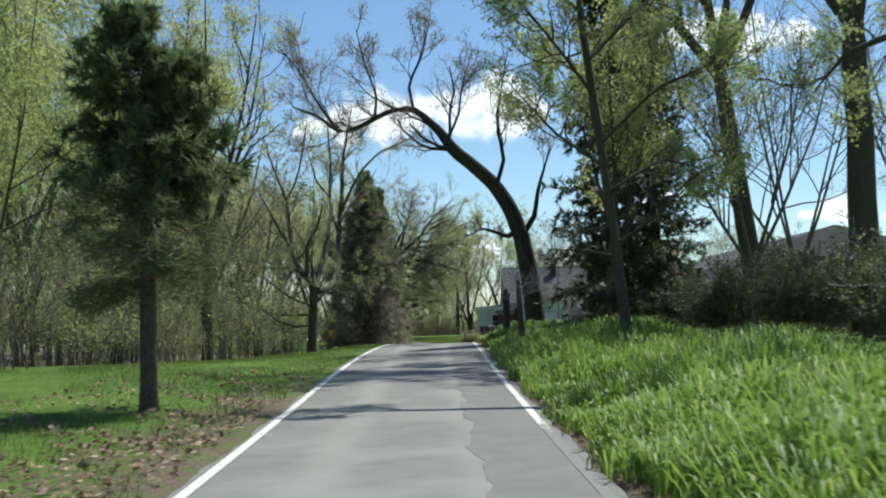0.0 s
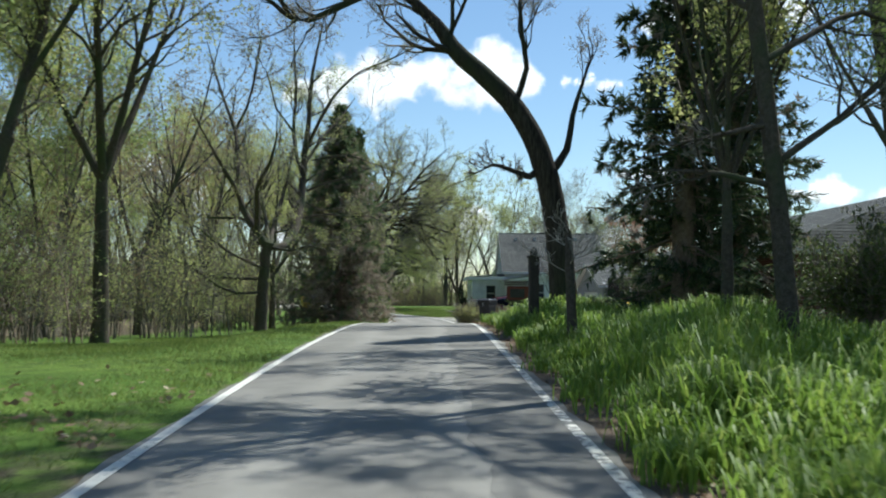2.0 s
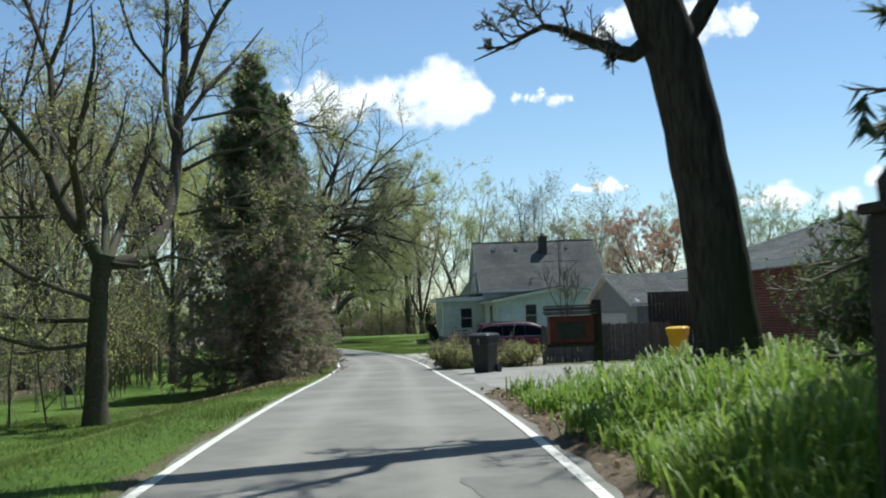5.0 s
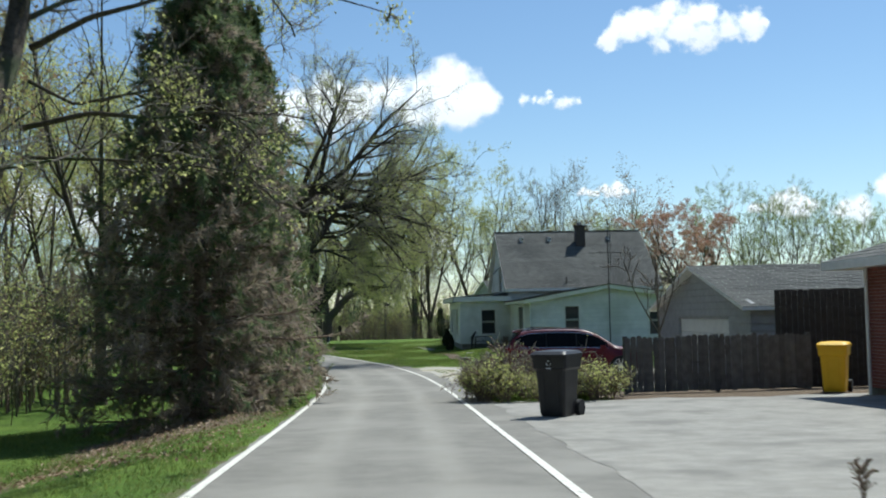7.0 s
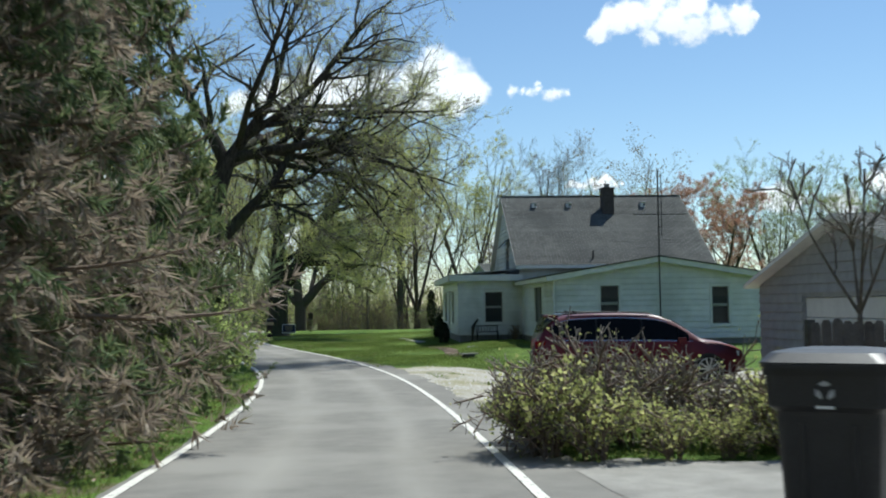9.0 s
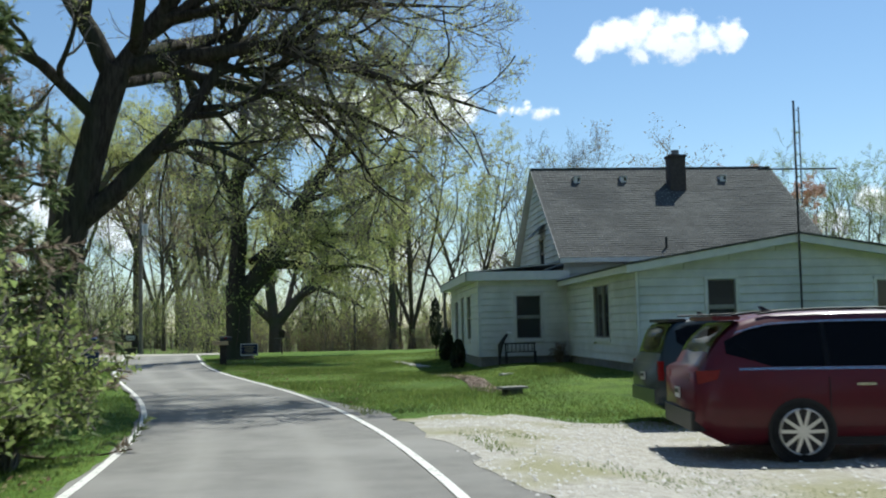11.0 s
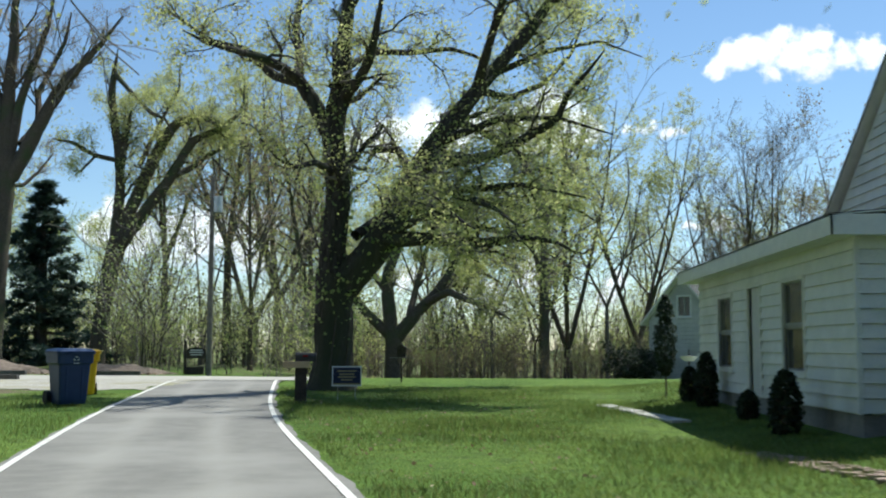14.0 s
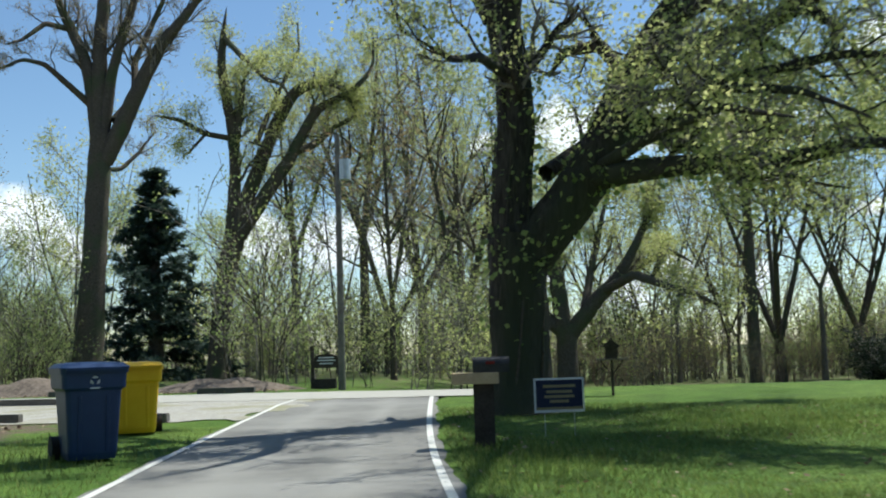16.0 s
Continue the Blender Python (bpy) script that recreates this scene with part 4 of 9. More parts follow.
bend_tree.append(dict(p=off([(-4.9, 95, 6.5, 0.21), (-3.4, 95, 6.75, 0.16), (-1.8, 94.8, 6.95, 0.13), (0.0, 94.8, 6.4, 0.09), (1.4, 94.6, 5.9, 0.05), (2.8, 94.4, 5.4, 0.015)], B2), low=0.15, n=18, counts=(16, 8, 8), reach=((0.2, 0.42), (0.35, 0.6), (0.3, 0.6))))
bend_tree.append(dict(p=off([(-5.85, 95, 3.2, 0.24), (-4.9, 95, 4.0, 0.21), (-4.2, 95, 4.8, 0.18), (-3.5, 95, 5.5, 0.14), (-2.4, 95.2, 7.4, 0.08), (-1.5, 95.4, 9.5, 0.02)], B2), low=0.4, n=14, counts=(12, 8, 8)))
bend_tree.append(dict(p=off([(-4.3, 95, 7.2, 0.14), (-2.2, 94.6, 8.6, 0.11), (-0.6, 94.4, 10.6, 0.08), (1.3, 94.2, 12.3, 0.015)], B2), low=0.15, counts=(12, 8, 8)))
bend_tree.append(dict(p=off([(-4.6, 95, 6.7, 0.12), (-2.6, 95.4, 6.2, 0.10), (-0.6, 95.8, 5.9, 0.07), (1.4, 96, 5.0, 0.015)], B2), low=0.2, counts=(12, 8, 8)))
bend_tree.append(dict(p=off([(-4.0, 95, 7.6, 0.12), (-1.6, 96, 8.2, 0.10), (0.6, 96.5, 8.3, 0.06), (2.4, 97, 8.4, 0.015)], B2), low=0.15, counts=(12, 8, 8)))
bend_tree.append(dict(p=off([(-4.2, 95, 7.4, 0.12), (-2.4, 97, 8.6, 0.09), (-0.4, 99, 9.0, 0.06), (1.8, 101, 9.0, 0.015)], B2), low=0.15, counts=(12, 8, 8)))
bend_tree.append(dict(p=off([(-3.4, 95, 6.7, 0.10), (-1.8, 95.5, 6.4, 0.08), (-0.4, 96, 5.2, 0.05), (0.6, 96.3, 3.9, 0.012)], B2), low=0.1, counts=(12, 8, 8)))
bend_tree.append(dict(p=off([(-4.4, 95, 4.7, 0.10), (-3.3, 94.4, 4.9, 0.07), (-2.2, 94, 4.4, 0.04), (-1.3, 93.8, 3.6, 0.012)], B2), low=0.1, counts=(12, 8, 9)))
bend_tree.append(dict(p=off([(-1.8, 94.8, 6.95, 0.08), (-0.2, 95.6, 7.4, 0.06), (1.2, 96.6, 6.6, 0.04), (2.2, 97.4, 5.2, 0.012)], B2), low=0.1, counts=(12, 8, 8)))
bend_tree.append(dict(p=off([(-4.6, 95, 6.8, 0.14), (-3.2, 98, 8.0, 0.11), (-1.2, 100.5, 8.2, 0.08), (0.8, 102, 7.6, 0.015)], B2), low=0.2, counts=(12, 8, 7)))
bend_tree.append(dict(p=off([(-5.0, 95, 6.2, 0.14), (-4.2, 98.5, 7.2, 0.11), (-2.6, 101, 7.4, 0.08), (-1.0, 103, 6.8, 0.015)], B2), low=0.2, counts=(12, 8, 7)))
bend_tree.append(dict(p=off([(-5.3, 95, 5.4, 0.14), (-6.2, 94, 6.4, 0.11), (-7.6, 93, 7.0, 0.08), (-9.4, 92, 7.2, 0.015)], B2), low=0.2, counts=(11, 8, 8)))
bend_tree.append(dict(p=off([(-4.6, 95, 6.8, 0.13), (-4.0, 93, 8.0, 0.10), (-3.0, 91.4, 9.6, 0.07), (-2.2, 90, 11.4, 0.015)], B2), low=0.2, counts=(12, 8, 8)))
plant("bend_tree", tree_meshes("bend_tree", R(23), bend_tree, OAK_BARK, LEAF_YOUNG, 0.045, 6, clump=0.85, sides=12, counts=(10, 8, 8), up=(0.12, 0.05, 0.0)), "big dark tree reaching over the lane, budding twigs", B2)

# the ivy-grown oak by the mailbox
B3 = (-6.18, 124.3, -0.29)
oak = [
    [(0.21, 0.0, -0.35, 0.90), (0.21, 0.0, 0.1, 0.66), (0.21, 0.0, 0.5, 0.54), (0.23, 0.0, 1.2, 0.50), (0.24, 0.0, 2.2, 0.50), (0.30, 0.0, 3.05, 0.54)],
    [(0.14, 0.0, 2.7, 0.40), (0.19, 0.0, 3.85, 0.33), (0.30, 0.0, 5.1, 0.33), (0.27, 0.0, 6.0, 0.305), (0.13, 0.0, 6.8, 0.305), (0.27, 0.0, 7.55, 0.28), (0.43, 0.0, 8.4, 0.24), (0.40, 0.0, 9.2, 0.21), (0.54, 0.0, 10.5, 0.17), (0.43, 0.0, 11.9, 0.09), (0.58, 0.0, 13.3, 0.02)],
    [(-0.01, 0.0, 6.9, 0.225), (-0.37, 0.0, 7.7, 0.20), (-0.81, 0.0, 8.35, 0.17), (-1.06, -1.0, 8.4, 0.13), (-1.41, -2.0, 8.4, 0.106), (-1.84, -3.0, 8.3, 0.079), (-2.42, -3.5, 8.35, 0.046), (-2.82, -4.0, 8.5, 0.016)],
    [(-0.7, 0.0, 8.2, 0.14), (-1.5, 0.3, 8.5, 0.12), (-2.4, 0.5, 9.3, 0.10), (-3.4, 0.6, 9.6, 0.07), (-4.6, 0.8, 10.5, 0.02)],
    [(-0.78, 0.0, 8.3, 0.132), (-0.96, 1.0, 9.2, 0.119), (-1.26, 2.0, 10.35, 0.10), (-1.17, 2.5, 11.6, 0.06), (-1.58, 3.0, 13.1, 0.02)],
    [(0.40, 0.0, 7.8, 0.17), (0.95, -1.0, 8.05, 0.13), (1.27, -1.5, 8.4, 0.12), (1.47, -2.0, 8.95, 0.093), (1.69, -2.5, 9.8, 0.053), (1.67, -3.0, 10.5, 0.02)],
    [(0.51, 0.0, 8.65, 0.106), (1.13, 1.0, 9.35, 0.093), (2.18, 2.0, 9.6, 0.079), (3.19, 3.0, 10.0, 0.066), (3.95, 3.5, 9.9, 0.053), (4.58, 4.0, 9.6, 0.018)],
    [(0.45, 0.0, 2.75, 0.46), (1.12, 0.0, 3.5, 0.42), (1.73, 0.0, 4.3, 0.40), (2.16, 0.0, 5.3, 0.34), (2.71, 0.0, 6.3, 0.29), (3.43, 0.0, 7.25, 0.24), (4.01, 0.0, 8.0, 0.20), (4.64, 0.0, 8.75, 0.17), (5.4, 0.0, 9.55, 0.146), (6.1, 0.0, 10.6, 0.10), (6.65, 0.0, 11.8, 0.02)],
    [(2.52, 0.0, 5.9, 0.20), (3.3, -1.0, 5.9, 0.16), (4.18, -1.6, 5.9, 0.13), (4.84, -2.2, 6.05, 0.12), (5.45, -2.8, 6.3, 0.106), (5.93, -3.2, 6.5, 0.086), (6.17, -3.5, 7.1, 0.066), (6.62, -4.0, 7.5, 0.04), (6.96, -4.0, 7.95, 0.016)],
    [(4.85, -2.0, 6.1, 0.093), (5.22, -2.5, 5.6, 0.079), (5.04, -3.0, 5.0, 0.053), (5.28, -3.2, 4.5, 0.016)],
    [(0.79, 0.0, 4.1, 0.146), (1.23, 1.0, 4.6, 0.13), (1.76, 1.5, 5.05, 0.106), (2.59, 2.0, 5.35, 0.066), (3.6, 2.4, 5.25, 0.02)],
    [(2.34, 0.0, 5.6, 0.146), (1.77, 1.5, 6.7, 0.12), (1.06, 2.2, 6.8, 0.093), (0.74, 2.8, 6.5, 0.03)],
    [(1.53, 0.0, 3.95, 0.225), (2.46, -1.2, 3.9, 0.185), (3.3, -2.2, 3.75, 0.146), (4.24, -3.0, 3.6, 0.113), (5.06, -3.8, 3.65, 0.079), (5.78, -4.4, 3.5, 0.053), (6.23, -5.0, 3.15, 0.016)],
    [(2.13, 0.0, 5.0, 0.17), (3.18, 1.5, 4.95, 0.146), (4.33, 2.5, 5.4, 0.113), (5.55, 3.4, 5.2, 0.079), (6.8, 4.0, 5.4, 0.053), (7.63, 4.6, 5.0, 0.016)],
    [(4.04, 0.0, 8.0, 0.12), (4.89, 1.0, 8.0, 0.093), (5.95, 2.0, 8.7, 0.066), (6.75, 2.6, 9.7, 0.046), (7.18, 3.0, 10.9, 0.016)],
    [(0.30, 0.0, 5.75, 0.106), (-0.07, -1.5, 5.8, 0.079), (-0.39, -2.6, 5.5, 0.053), (-0.73, -3.4, 5.6, 0.016)],
    [(2.3, 0.0, 5.6, 0.14), (3.0, -1.6, 5.3, 0.11), (3.6, -3.0, 4.7, 0.08), (4.4, -4.2, 4.3, 0.05), (5.0, -5.2, 3.7, 0.014)],
    [(2.2, 0.0, 5.2, 0.12), (3.6, -2.0, 5.0, 0.10), (5.0, -3.6, 4.9, 0.06), (6.4, -5.0, 4.4, 0.015)],
    [(1.6, 0.0, 4.1, 0.12), (2.6, -2.0, 4.3, 0.10), (3.4, -4.0, 4.2, 0.06), (4.0, -6.0, 3.6, 0.015)],
    [(3.0, 0.0, 6.6, 0.12), (4.6, -1.5, 6.9, 0.09), (6.0, -2.5, 6.7, 0.05), (7.2, -3.4, 6.1, 0.015)],
    [(2.0, 0.0, 4.8, 0.12), (3.6, 2.0, 4.7, 0.09), (5.4, 3.8, 4.4, 0.05), (6.6, 5.2, 3.8, 0.015)],
    [(4.0, 0.0, 8.1, 0.13), (4.6, -2.0, 9.6, 0.10), (5.2, -3.8, 10.8, 0.06), (5.8, -5.4, 11.6, 0.02)],
    [(4.6, 0.0, 8.7, 0.13), (5.2, 2.2, 10.2, 0.10), (5.8, 4.2, 11.2, 0.06), (6.4, 6.0, 12.0, 0.02)],
    [(3.4, 0.0, 7.2, 0.13), (4.2, 1.8, 7.2, 0.10), (5.2, 3.2, 6.9, 0.07), (6.4, 4.4, 6.4, 0.04), (7.2, 5.4, 5.6, 0.014)],
    [(4.6, 0.0, 8.7, 0.12), (6.0, 0.4, 10.6, 0.09), (7.2, 0.6, 12.4, 0.06), (8.2, 0.8, 14.4, 0.015)],
    [(5.8, 0.4, 10.3, 0.07), (7.5, -0.4, 11.3, 0.05), (9.0, -0.8, 11.8, 0.03), (10.0, -1.0, 11.5, 0.012)],
    [(4.2, 0.0, 8.3, 0.10), (5.8, 0.6, 9.2, 0.07), (7.4, 1.0, 9.6, 0.04), (8.6, 1.2, 9.2, 0.012)],
]
plant("oak", tree_meshes("oak", R(24), grown(oak, 1.4, (0.7, 2.4), (8, 6), 0.2, 40, 30, taper=0.38), OAK_BARK, LEAF_YOUNG, 0.070, 9, sides=22, jitter=0.26, wander=0.30, clump=0.68, relief=0.06, up=(0.12, 0.08, 0.04)), "old oak with broad dark trunk and fresh yellow-green leaves", B3, 0, 1.13)
ivy = Geo()
ir = R(5)
for limb, lo, hi, n, swell in ((oak[0], 0.6, 1.0, 350, 1.2), (oak[1], 0.0, 0.5, 900, 1.3), (oak[1], 0.5, 0.75, 200, 1.25), (oak[7], 0.0, 0.55, 1000, 1.35), (oak[12], 0.0, 0.5, 250, 1.7), (oak[13], 0.0, 0.4, 150, 1.7)):
    q = smooth_line(limb, 60)
    f = ir.uniform(lo, hi, n) * 59
    ctr, rad_ = q[f.astype(int), :3], q[f.astype(int), 3:4]
    lump = 0.75 + 0.45 * (np.sin(f * 0.9) * np.sin(f * 0.37 + 1) > 0)[:, None]
    diamonds(ivy, ir, ctr + unit(ir.normal(size=(n, 3))) * rad_ * swell * lump * ir.uniform(0.7, 1.2, (n, 1)), 0.12, 0, 0.8)
ivy_ob = thing("ivy", "green ivy climbing the old oak's limbs", "ivy", B3)
ivy_ob.scale = (1.13, 1.13, 1.13)
under("foliage", ivy.mesh("ivy_foliage", LEAF_GREEN), ivy_ob)
vine = Geo()
for k in range(7):
    a = k * 0.9
    zz = np.linspace(-0.1, 6.0 - 0.4 * k, 14)
    tubes(vine, np.stack([0.24 + 0.53 * np.cos(a + 0.25 * zz) * (1 - 0.06 * zz), 0.53 * np.sin(a + 0.25 * zz) * (1 - 0.06 * zz), zz], 1)[None], np.linspace(0.03, 0.008, 14)[None], 5)
under("vine_stem", vine.mesh("vine_stem", BARK, True), ivy_ob)

# the crooked, the high-forked and the low-forked tree by the street
crooked = [
    [(-0.07, 0.0, -0.9, 0.75), (-0.02, 0.0, 0.5, 0.58), (0.30, 0.0, 3.5, 0.57), (0.75, 0.0, 6.2, 0.60), (1.28, 0.0, 8.4, 0.64)],
    [(0.91, 0.0, 7.2, 0.45), (1.15, 0.0, 9.6, 0.42), (1.33, 0.0, 12.3, 0.35), (1.08, 0.0, 15.3, 0.32), (0.74, 0.0, 17.0, 0.32), (0.47, 0.0, 19.0, 0.28), (0.63, 0.0, 20.7, 0.18), (0.87, 0.0, 22.4, 0.02)],
    [(1.34, 0.0, 13.3, 0.225), (1.58, 0.0, 15.6, 0.22), (1.82, 0.0, 17.0, 0.16), (2.05, 0.0, 18.4, 0.02)],
    [(0.63, 0.0, 20.5, 0.19), (2.21, -1.0, 18.9, 0.16), (3.94, -2.0, 17.2, 0.13), (5.19, -2.5, 16.6, 0.097), (5.94, -3.0, 15.3, 0.04)],
    [(1.42, 0.0, 8.5, 0.50), (2.09, 0.0, 10.7, 0.45), (3.04, 0.0, 12.9, 0.42), (4.0, 0.0, 15.1, 0.38), (5.0, 0.0, 16.7, 0.35), (6.0, 0.0, 17.2, 0.32), (7.3, 0.0, 17.3, 0.26), (8.24, 0.0, 16.75, 0.19), (8.77, 0.0, 15.4, 0.02)],
    [(1.49, 0.0, 8.2, 0.48), (3.0, 0.0, 10.4, 0.42), (4.6, 0.0, 12.6, 0.38), (5.68, 0.0, 14.4, 0.32), (6.4, 0.0, 15.6, 0.29), (7.8, 0.0, 16.2, 0.22), (9.2, 0.0, 17.0, 0.16), (10.0, 0.0, 18.0, 0.10), (10.0, 0.0, 20.0, 0.04)],
    [(4.96, 0.0, 13.1, 0.25), (5.93, 1.0, 13.7, 0.22), (6.96, 2.0, 14.9, 0.16), (8.45, 3.0, 15.9, 0.10), (10.0, 4.0, 15.9, 0.04)],
    [(1.06, 0.0, 14.2, 0.19), (-0.26, -1.0, 14.4, 0.16), (-1.4, -2.0, 15.1, 0.13), (-2.43, -3.0, 15.2, 0.04)],
    [(-0.12, -1.0, 14.4, 0.10), (-0.71, -2.0, 13.2, 0.08), (-1.1, -2.4, 12.7, 0.03)],
    [(2.67, 0.0, 13.9, 0.19), (3.0, 1.5, 16.0, 0.16), (3.55, 2.4, 17.9, 0.13), (4.5, 3.0, 20.2, 0.10), (4.3, 3.5, 22.2, 0.04)],
]
plant("forked_tree", tree_meshes("forked_tree", R(36), grown(crooked, 0.9, (1.2, 4.2), (8, 6), 0.25, 30, 20, taper=0.30), BARK, LEAF_YOUNG, 0.12, 11, sides=12, jitter=0.30, wander=0.30, clump=0.7, relief=0.04), "dark crooked forked tree with yellow-green crown", (-24.5, 156.0, 0.14), 0, 0.854)
high = [
    [(-0.18, 0.0, -0.4, 0.98), (-0.05, 0.0, 0.9, 0.66), (0.16, 0.0, 4.0, 0.59), (0.35, 0.0, 7.1, 0.52), (0.52, 0.0, 9.6, 0.52), (0.63, 0.0, 11.3, 0.52)],
    [(0.52, 0.0, 10.7, 0.40), (0.30, 0.0, 12.5, 0.35), (0.07, 0.0, 13.9, 0.31), (-0.49, 0.0, 15.5, 0.26), (-1.19, 0.0, 16.9, 0.21), (-1.9, 0.0, 18.6, 0.14), (-2.48, 0.0, 20.8, 0.04)],
    [(0.57, 0.0, 11.0, 0.40), (0.52, 0.0, 13.6, 0.35), (0.57, 0.0, 15.7, 0.31), (0.74, 0.0, 17.5, 0.26), (0.63, 0.0, 19.7, 0.18), (0.91, 0.0, 22.1, 0.04)],
    [(0.75, 0.0, 10.0, 0.42), (1.59, 0.0, 11.5, 0.40), (2.41, 0.0, 13.2, 0.35), (3.04, 0.0, 14.4, 0.31), (3.64, 0.0, 15.4, 0.26), (4.73, 0.0, 16.5, 0.19), (5.55, 0.0, 17.4, 0.13), (6.64, 0.0, 18.9, 0.04)],
    [(0.74, 0.0, 11.3, 0.28), (1.07, 0.0, 13.8, 0.24), (1.51, 0.0, 15.3, 0.21), (2.06, 0.0, 16.9, 0.18), (2.56, 0.0, 18.4, 0.12), (2.9, 0.0, 20.5, 0.035)],
    [(1.31, 0.0, 11.8, 0.26), (1.8, 1.0, 13.2, 0.21), (1.27, 2.0, 15.1, 0.165), (1.68, 2.6, 16.6, 0.14), (2.32, 3.0, 18.4, 0.106), (2.45, 3.4, 20.2, 0.035)],
    [(0.02, 0.0, 12.7, 0.165), (-0.49, -1.0, 13.4, 0.14), (-1.02, -2.0, 14.1, 0.118), (-1.5, -3.0, 14.1, 0.083), (-2.2, -4.0, 13.4, 0.03)],
    [(0.68, 0.0, 9.6, 0.118), (1.09, 1.0, 9.8, 0.106), (1.45, 2.0, 10.7, 0.07), (1.85, 3.0, 11.9, 0.03)],
    [(-1.05, 0.0, 16.3, 0.14), (-1.6, -1.0, 16.3, 0.118), (-2.11, -2.0, 15.3, 0.083), (-2.31, -3.0, 14.8, 0.03)],
]
plant("ash_tree", tree_meshes("ash_tree", R(35), grown(high, 1.3, (1.0, 4.0), (7, 6), 0.3, 26, 24, taper=0.30), BARK, LEAF_BUD, 0.07, 4, sides=14, wander=0.26, relief=0.04, up=(0.25, 0.2, 0.1)), "tall grey-barked tree forking high up", (-27.6, 148.6, 0.0))
spreading = [
    [(-0.09, 0.0, -0.5, 0.66), (-0.09, 0.0, 0.4, 0.45), (-0.09, 0.0, 1.5, 0.42), (-0.08, 0.0, 2.8, 0.44)],
    [(-0.13, 0.0, 2.4, 0.29), (-0.98, 0.0, 3.2, 0.26), (-1.62, 0.0, 3.8, 0.21), (-2.04, 0.0, 4.6, 0.16), (-2.36, 0.0, 6.0, 0.105), (-2.63, 0.0, 7.0, 0.03)],
    [(-0.19, 0.0, 2.5, 0.37), (-0.34, 0.0, 4.1, 0.34), (-0.44, 0.0, 5.4, 0.29), (0.04, 0.0, 6.7, 0.24), (0.31, 0.0, 8.1, 0.16), (0.05, 0.0, 9.7, 0.04)],
    [(0.02, 0.0, 2.4, 0.37), (0.69, 0.0, 3.2, 0.34), (1.3, 0.0, 3.9, 0.29), (2.04, 0.0, 4.6, 0.24), (2.68, 0.0, 5.65, 0.18), (3.35, 0.0, 7.0, 0.13), (3.76, 0.0, 8.6, 0.04)],
    [(1.51, 0.0, 4.1, 0.21), (2.7, -1.5, 4.6, 0.18), (3.72, -2.5, 4.1, 0.145), (4.81, -3.5, 3.7, 0.105), (5.63, -4.0, 3.15, 0.03)],
    [(2.14, 0.0, 4.7, 0.17), (3.0, 2.0, 5.25, 0.13), (4.28, 3.5, 5.9, 0.105), (5.28, 4.5, 5.4, 0.03)],
    [(0.69, 0.0, 3.5, 0.18), (0.98, 2.0, 5.3, 0.16), (1.36, 3.0, 7.0, 0.118), (1.75, 4.0, 8.8, 0.03)],
    [(-0.39, 0.0, 4.6, 0.18), (-1.36, 2.0, 5.8, 0.145), (-1.74, 3.0, 7.3, 0.105), (-1.47, 4.0, 9.2, 0.03)],
]
plant("small_tree", tree_meshes("small_tree", R(34), grown(spreading, 1.4, (0.8, 2.8), (8, 6), 0.25, 20, 14, taper=0.36), BARK, LEAF_YOUNG, 0.08, 12, sides=10, jitter=0.2, wander=0.28, clump=0.8, relief=0.04), "low-forked tree behind the oak with young leaves", (-6.56, 154.4, -1.21), 0, 1.167)

# trees standing alone, each from its own stems
def lone(name, seed, at, height, radius, fork_h, limbs, label, bark=BARK, leaf=LEAF_YOUNG, size=0.10, per=6, open_=0.35, lean=0.0, counts=(7, 6, 5), turn=0.0, levels=4, twig=None):
    r = R(seed)
    return plant(name, tree_meshes(name, r, stems_for(r, height, radius, fork_h, limbs, open_, lean), bark, leaf, size, per, levels, counts, twig=twig), label, at, turn)


RT = spot(4.62, 27.2)
rs = [dict(p=[(0, 0, -0.2, 0.20), (0, 0, 0.3, 0.14), (-0.25, 0, 3.0, 0.115), (-0.6, 0.05, 6.0, 0.105), (-0.9, 0.1, 8.6, 0.09), (-1.0, 0.2, 12.0, 0.07), (-0.8, 0.3, 16.0, 0.015)], n=22, low=0.45, counts=(16, 8, 6), reach=((0.14, 0.30), (0.35, 0.6), (0.3, 0.6)))]
for q in ([(-0.4, 0, 4.6, 0.05), (-1.6, 0.6, 5.6, 0.035), (-2.8, 1.2, 7.2, 0.012)], [(-0.3, 0, 4.0, 0.05), (1.2, 0.8, 4.9, 0.035), (2.8, 1.6, 4.6, 0.010)], [(-0.5, 0, 5.2, 0.05), (0.8, -1.0, 6.4, 0.035), (2.2, -2.2, 6.8, 0.010)],
          [(-0.6, 0, 6.4, 0.05), (-1.8, -1.2, 7.6, 0.035), (-3.0, -2.6, 8.6, 0.010)], [(-0.7, 0, 7.4, 0.06), (0.8, 1.2, 9.0, 0.04), (2.4, 2.2, 10.0, 0.010)], [(-0.9, 0, 8.6, 0.06), (-2.4, 0.6, 10.2, 0.04), (-3.8, 1.0, 11.0, 0.010)],
          [(-0.9, 0, 9.2, 0.06), (0.4, -1.4, 10.8, 0.04), (1.6, -2.6, 12.0, 0.010)], [(-0.9, 0, 9.6, 0.06), (0.8, 0.4, 11.4, 0.04), (2.6, 0.8, 12.6, 0.010)]):
    rs.append(dict(p=q, n=10, low=0.2, counts=(11, 7, 6)))
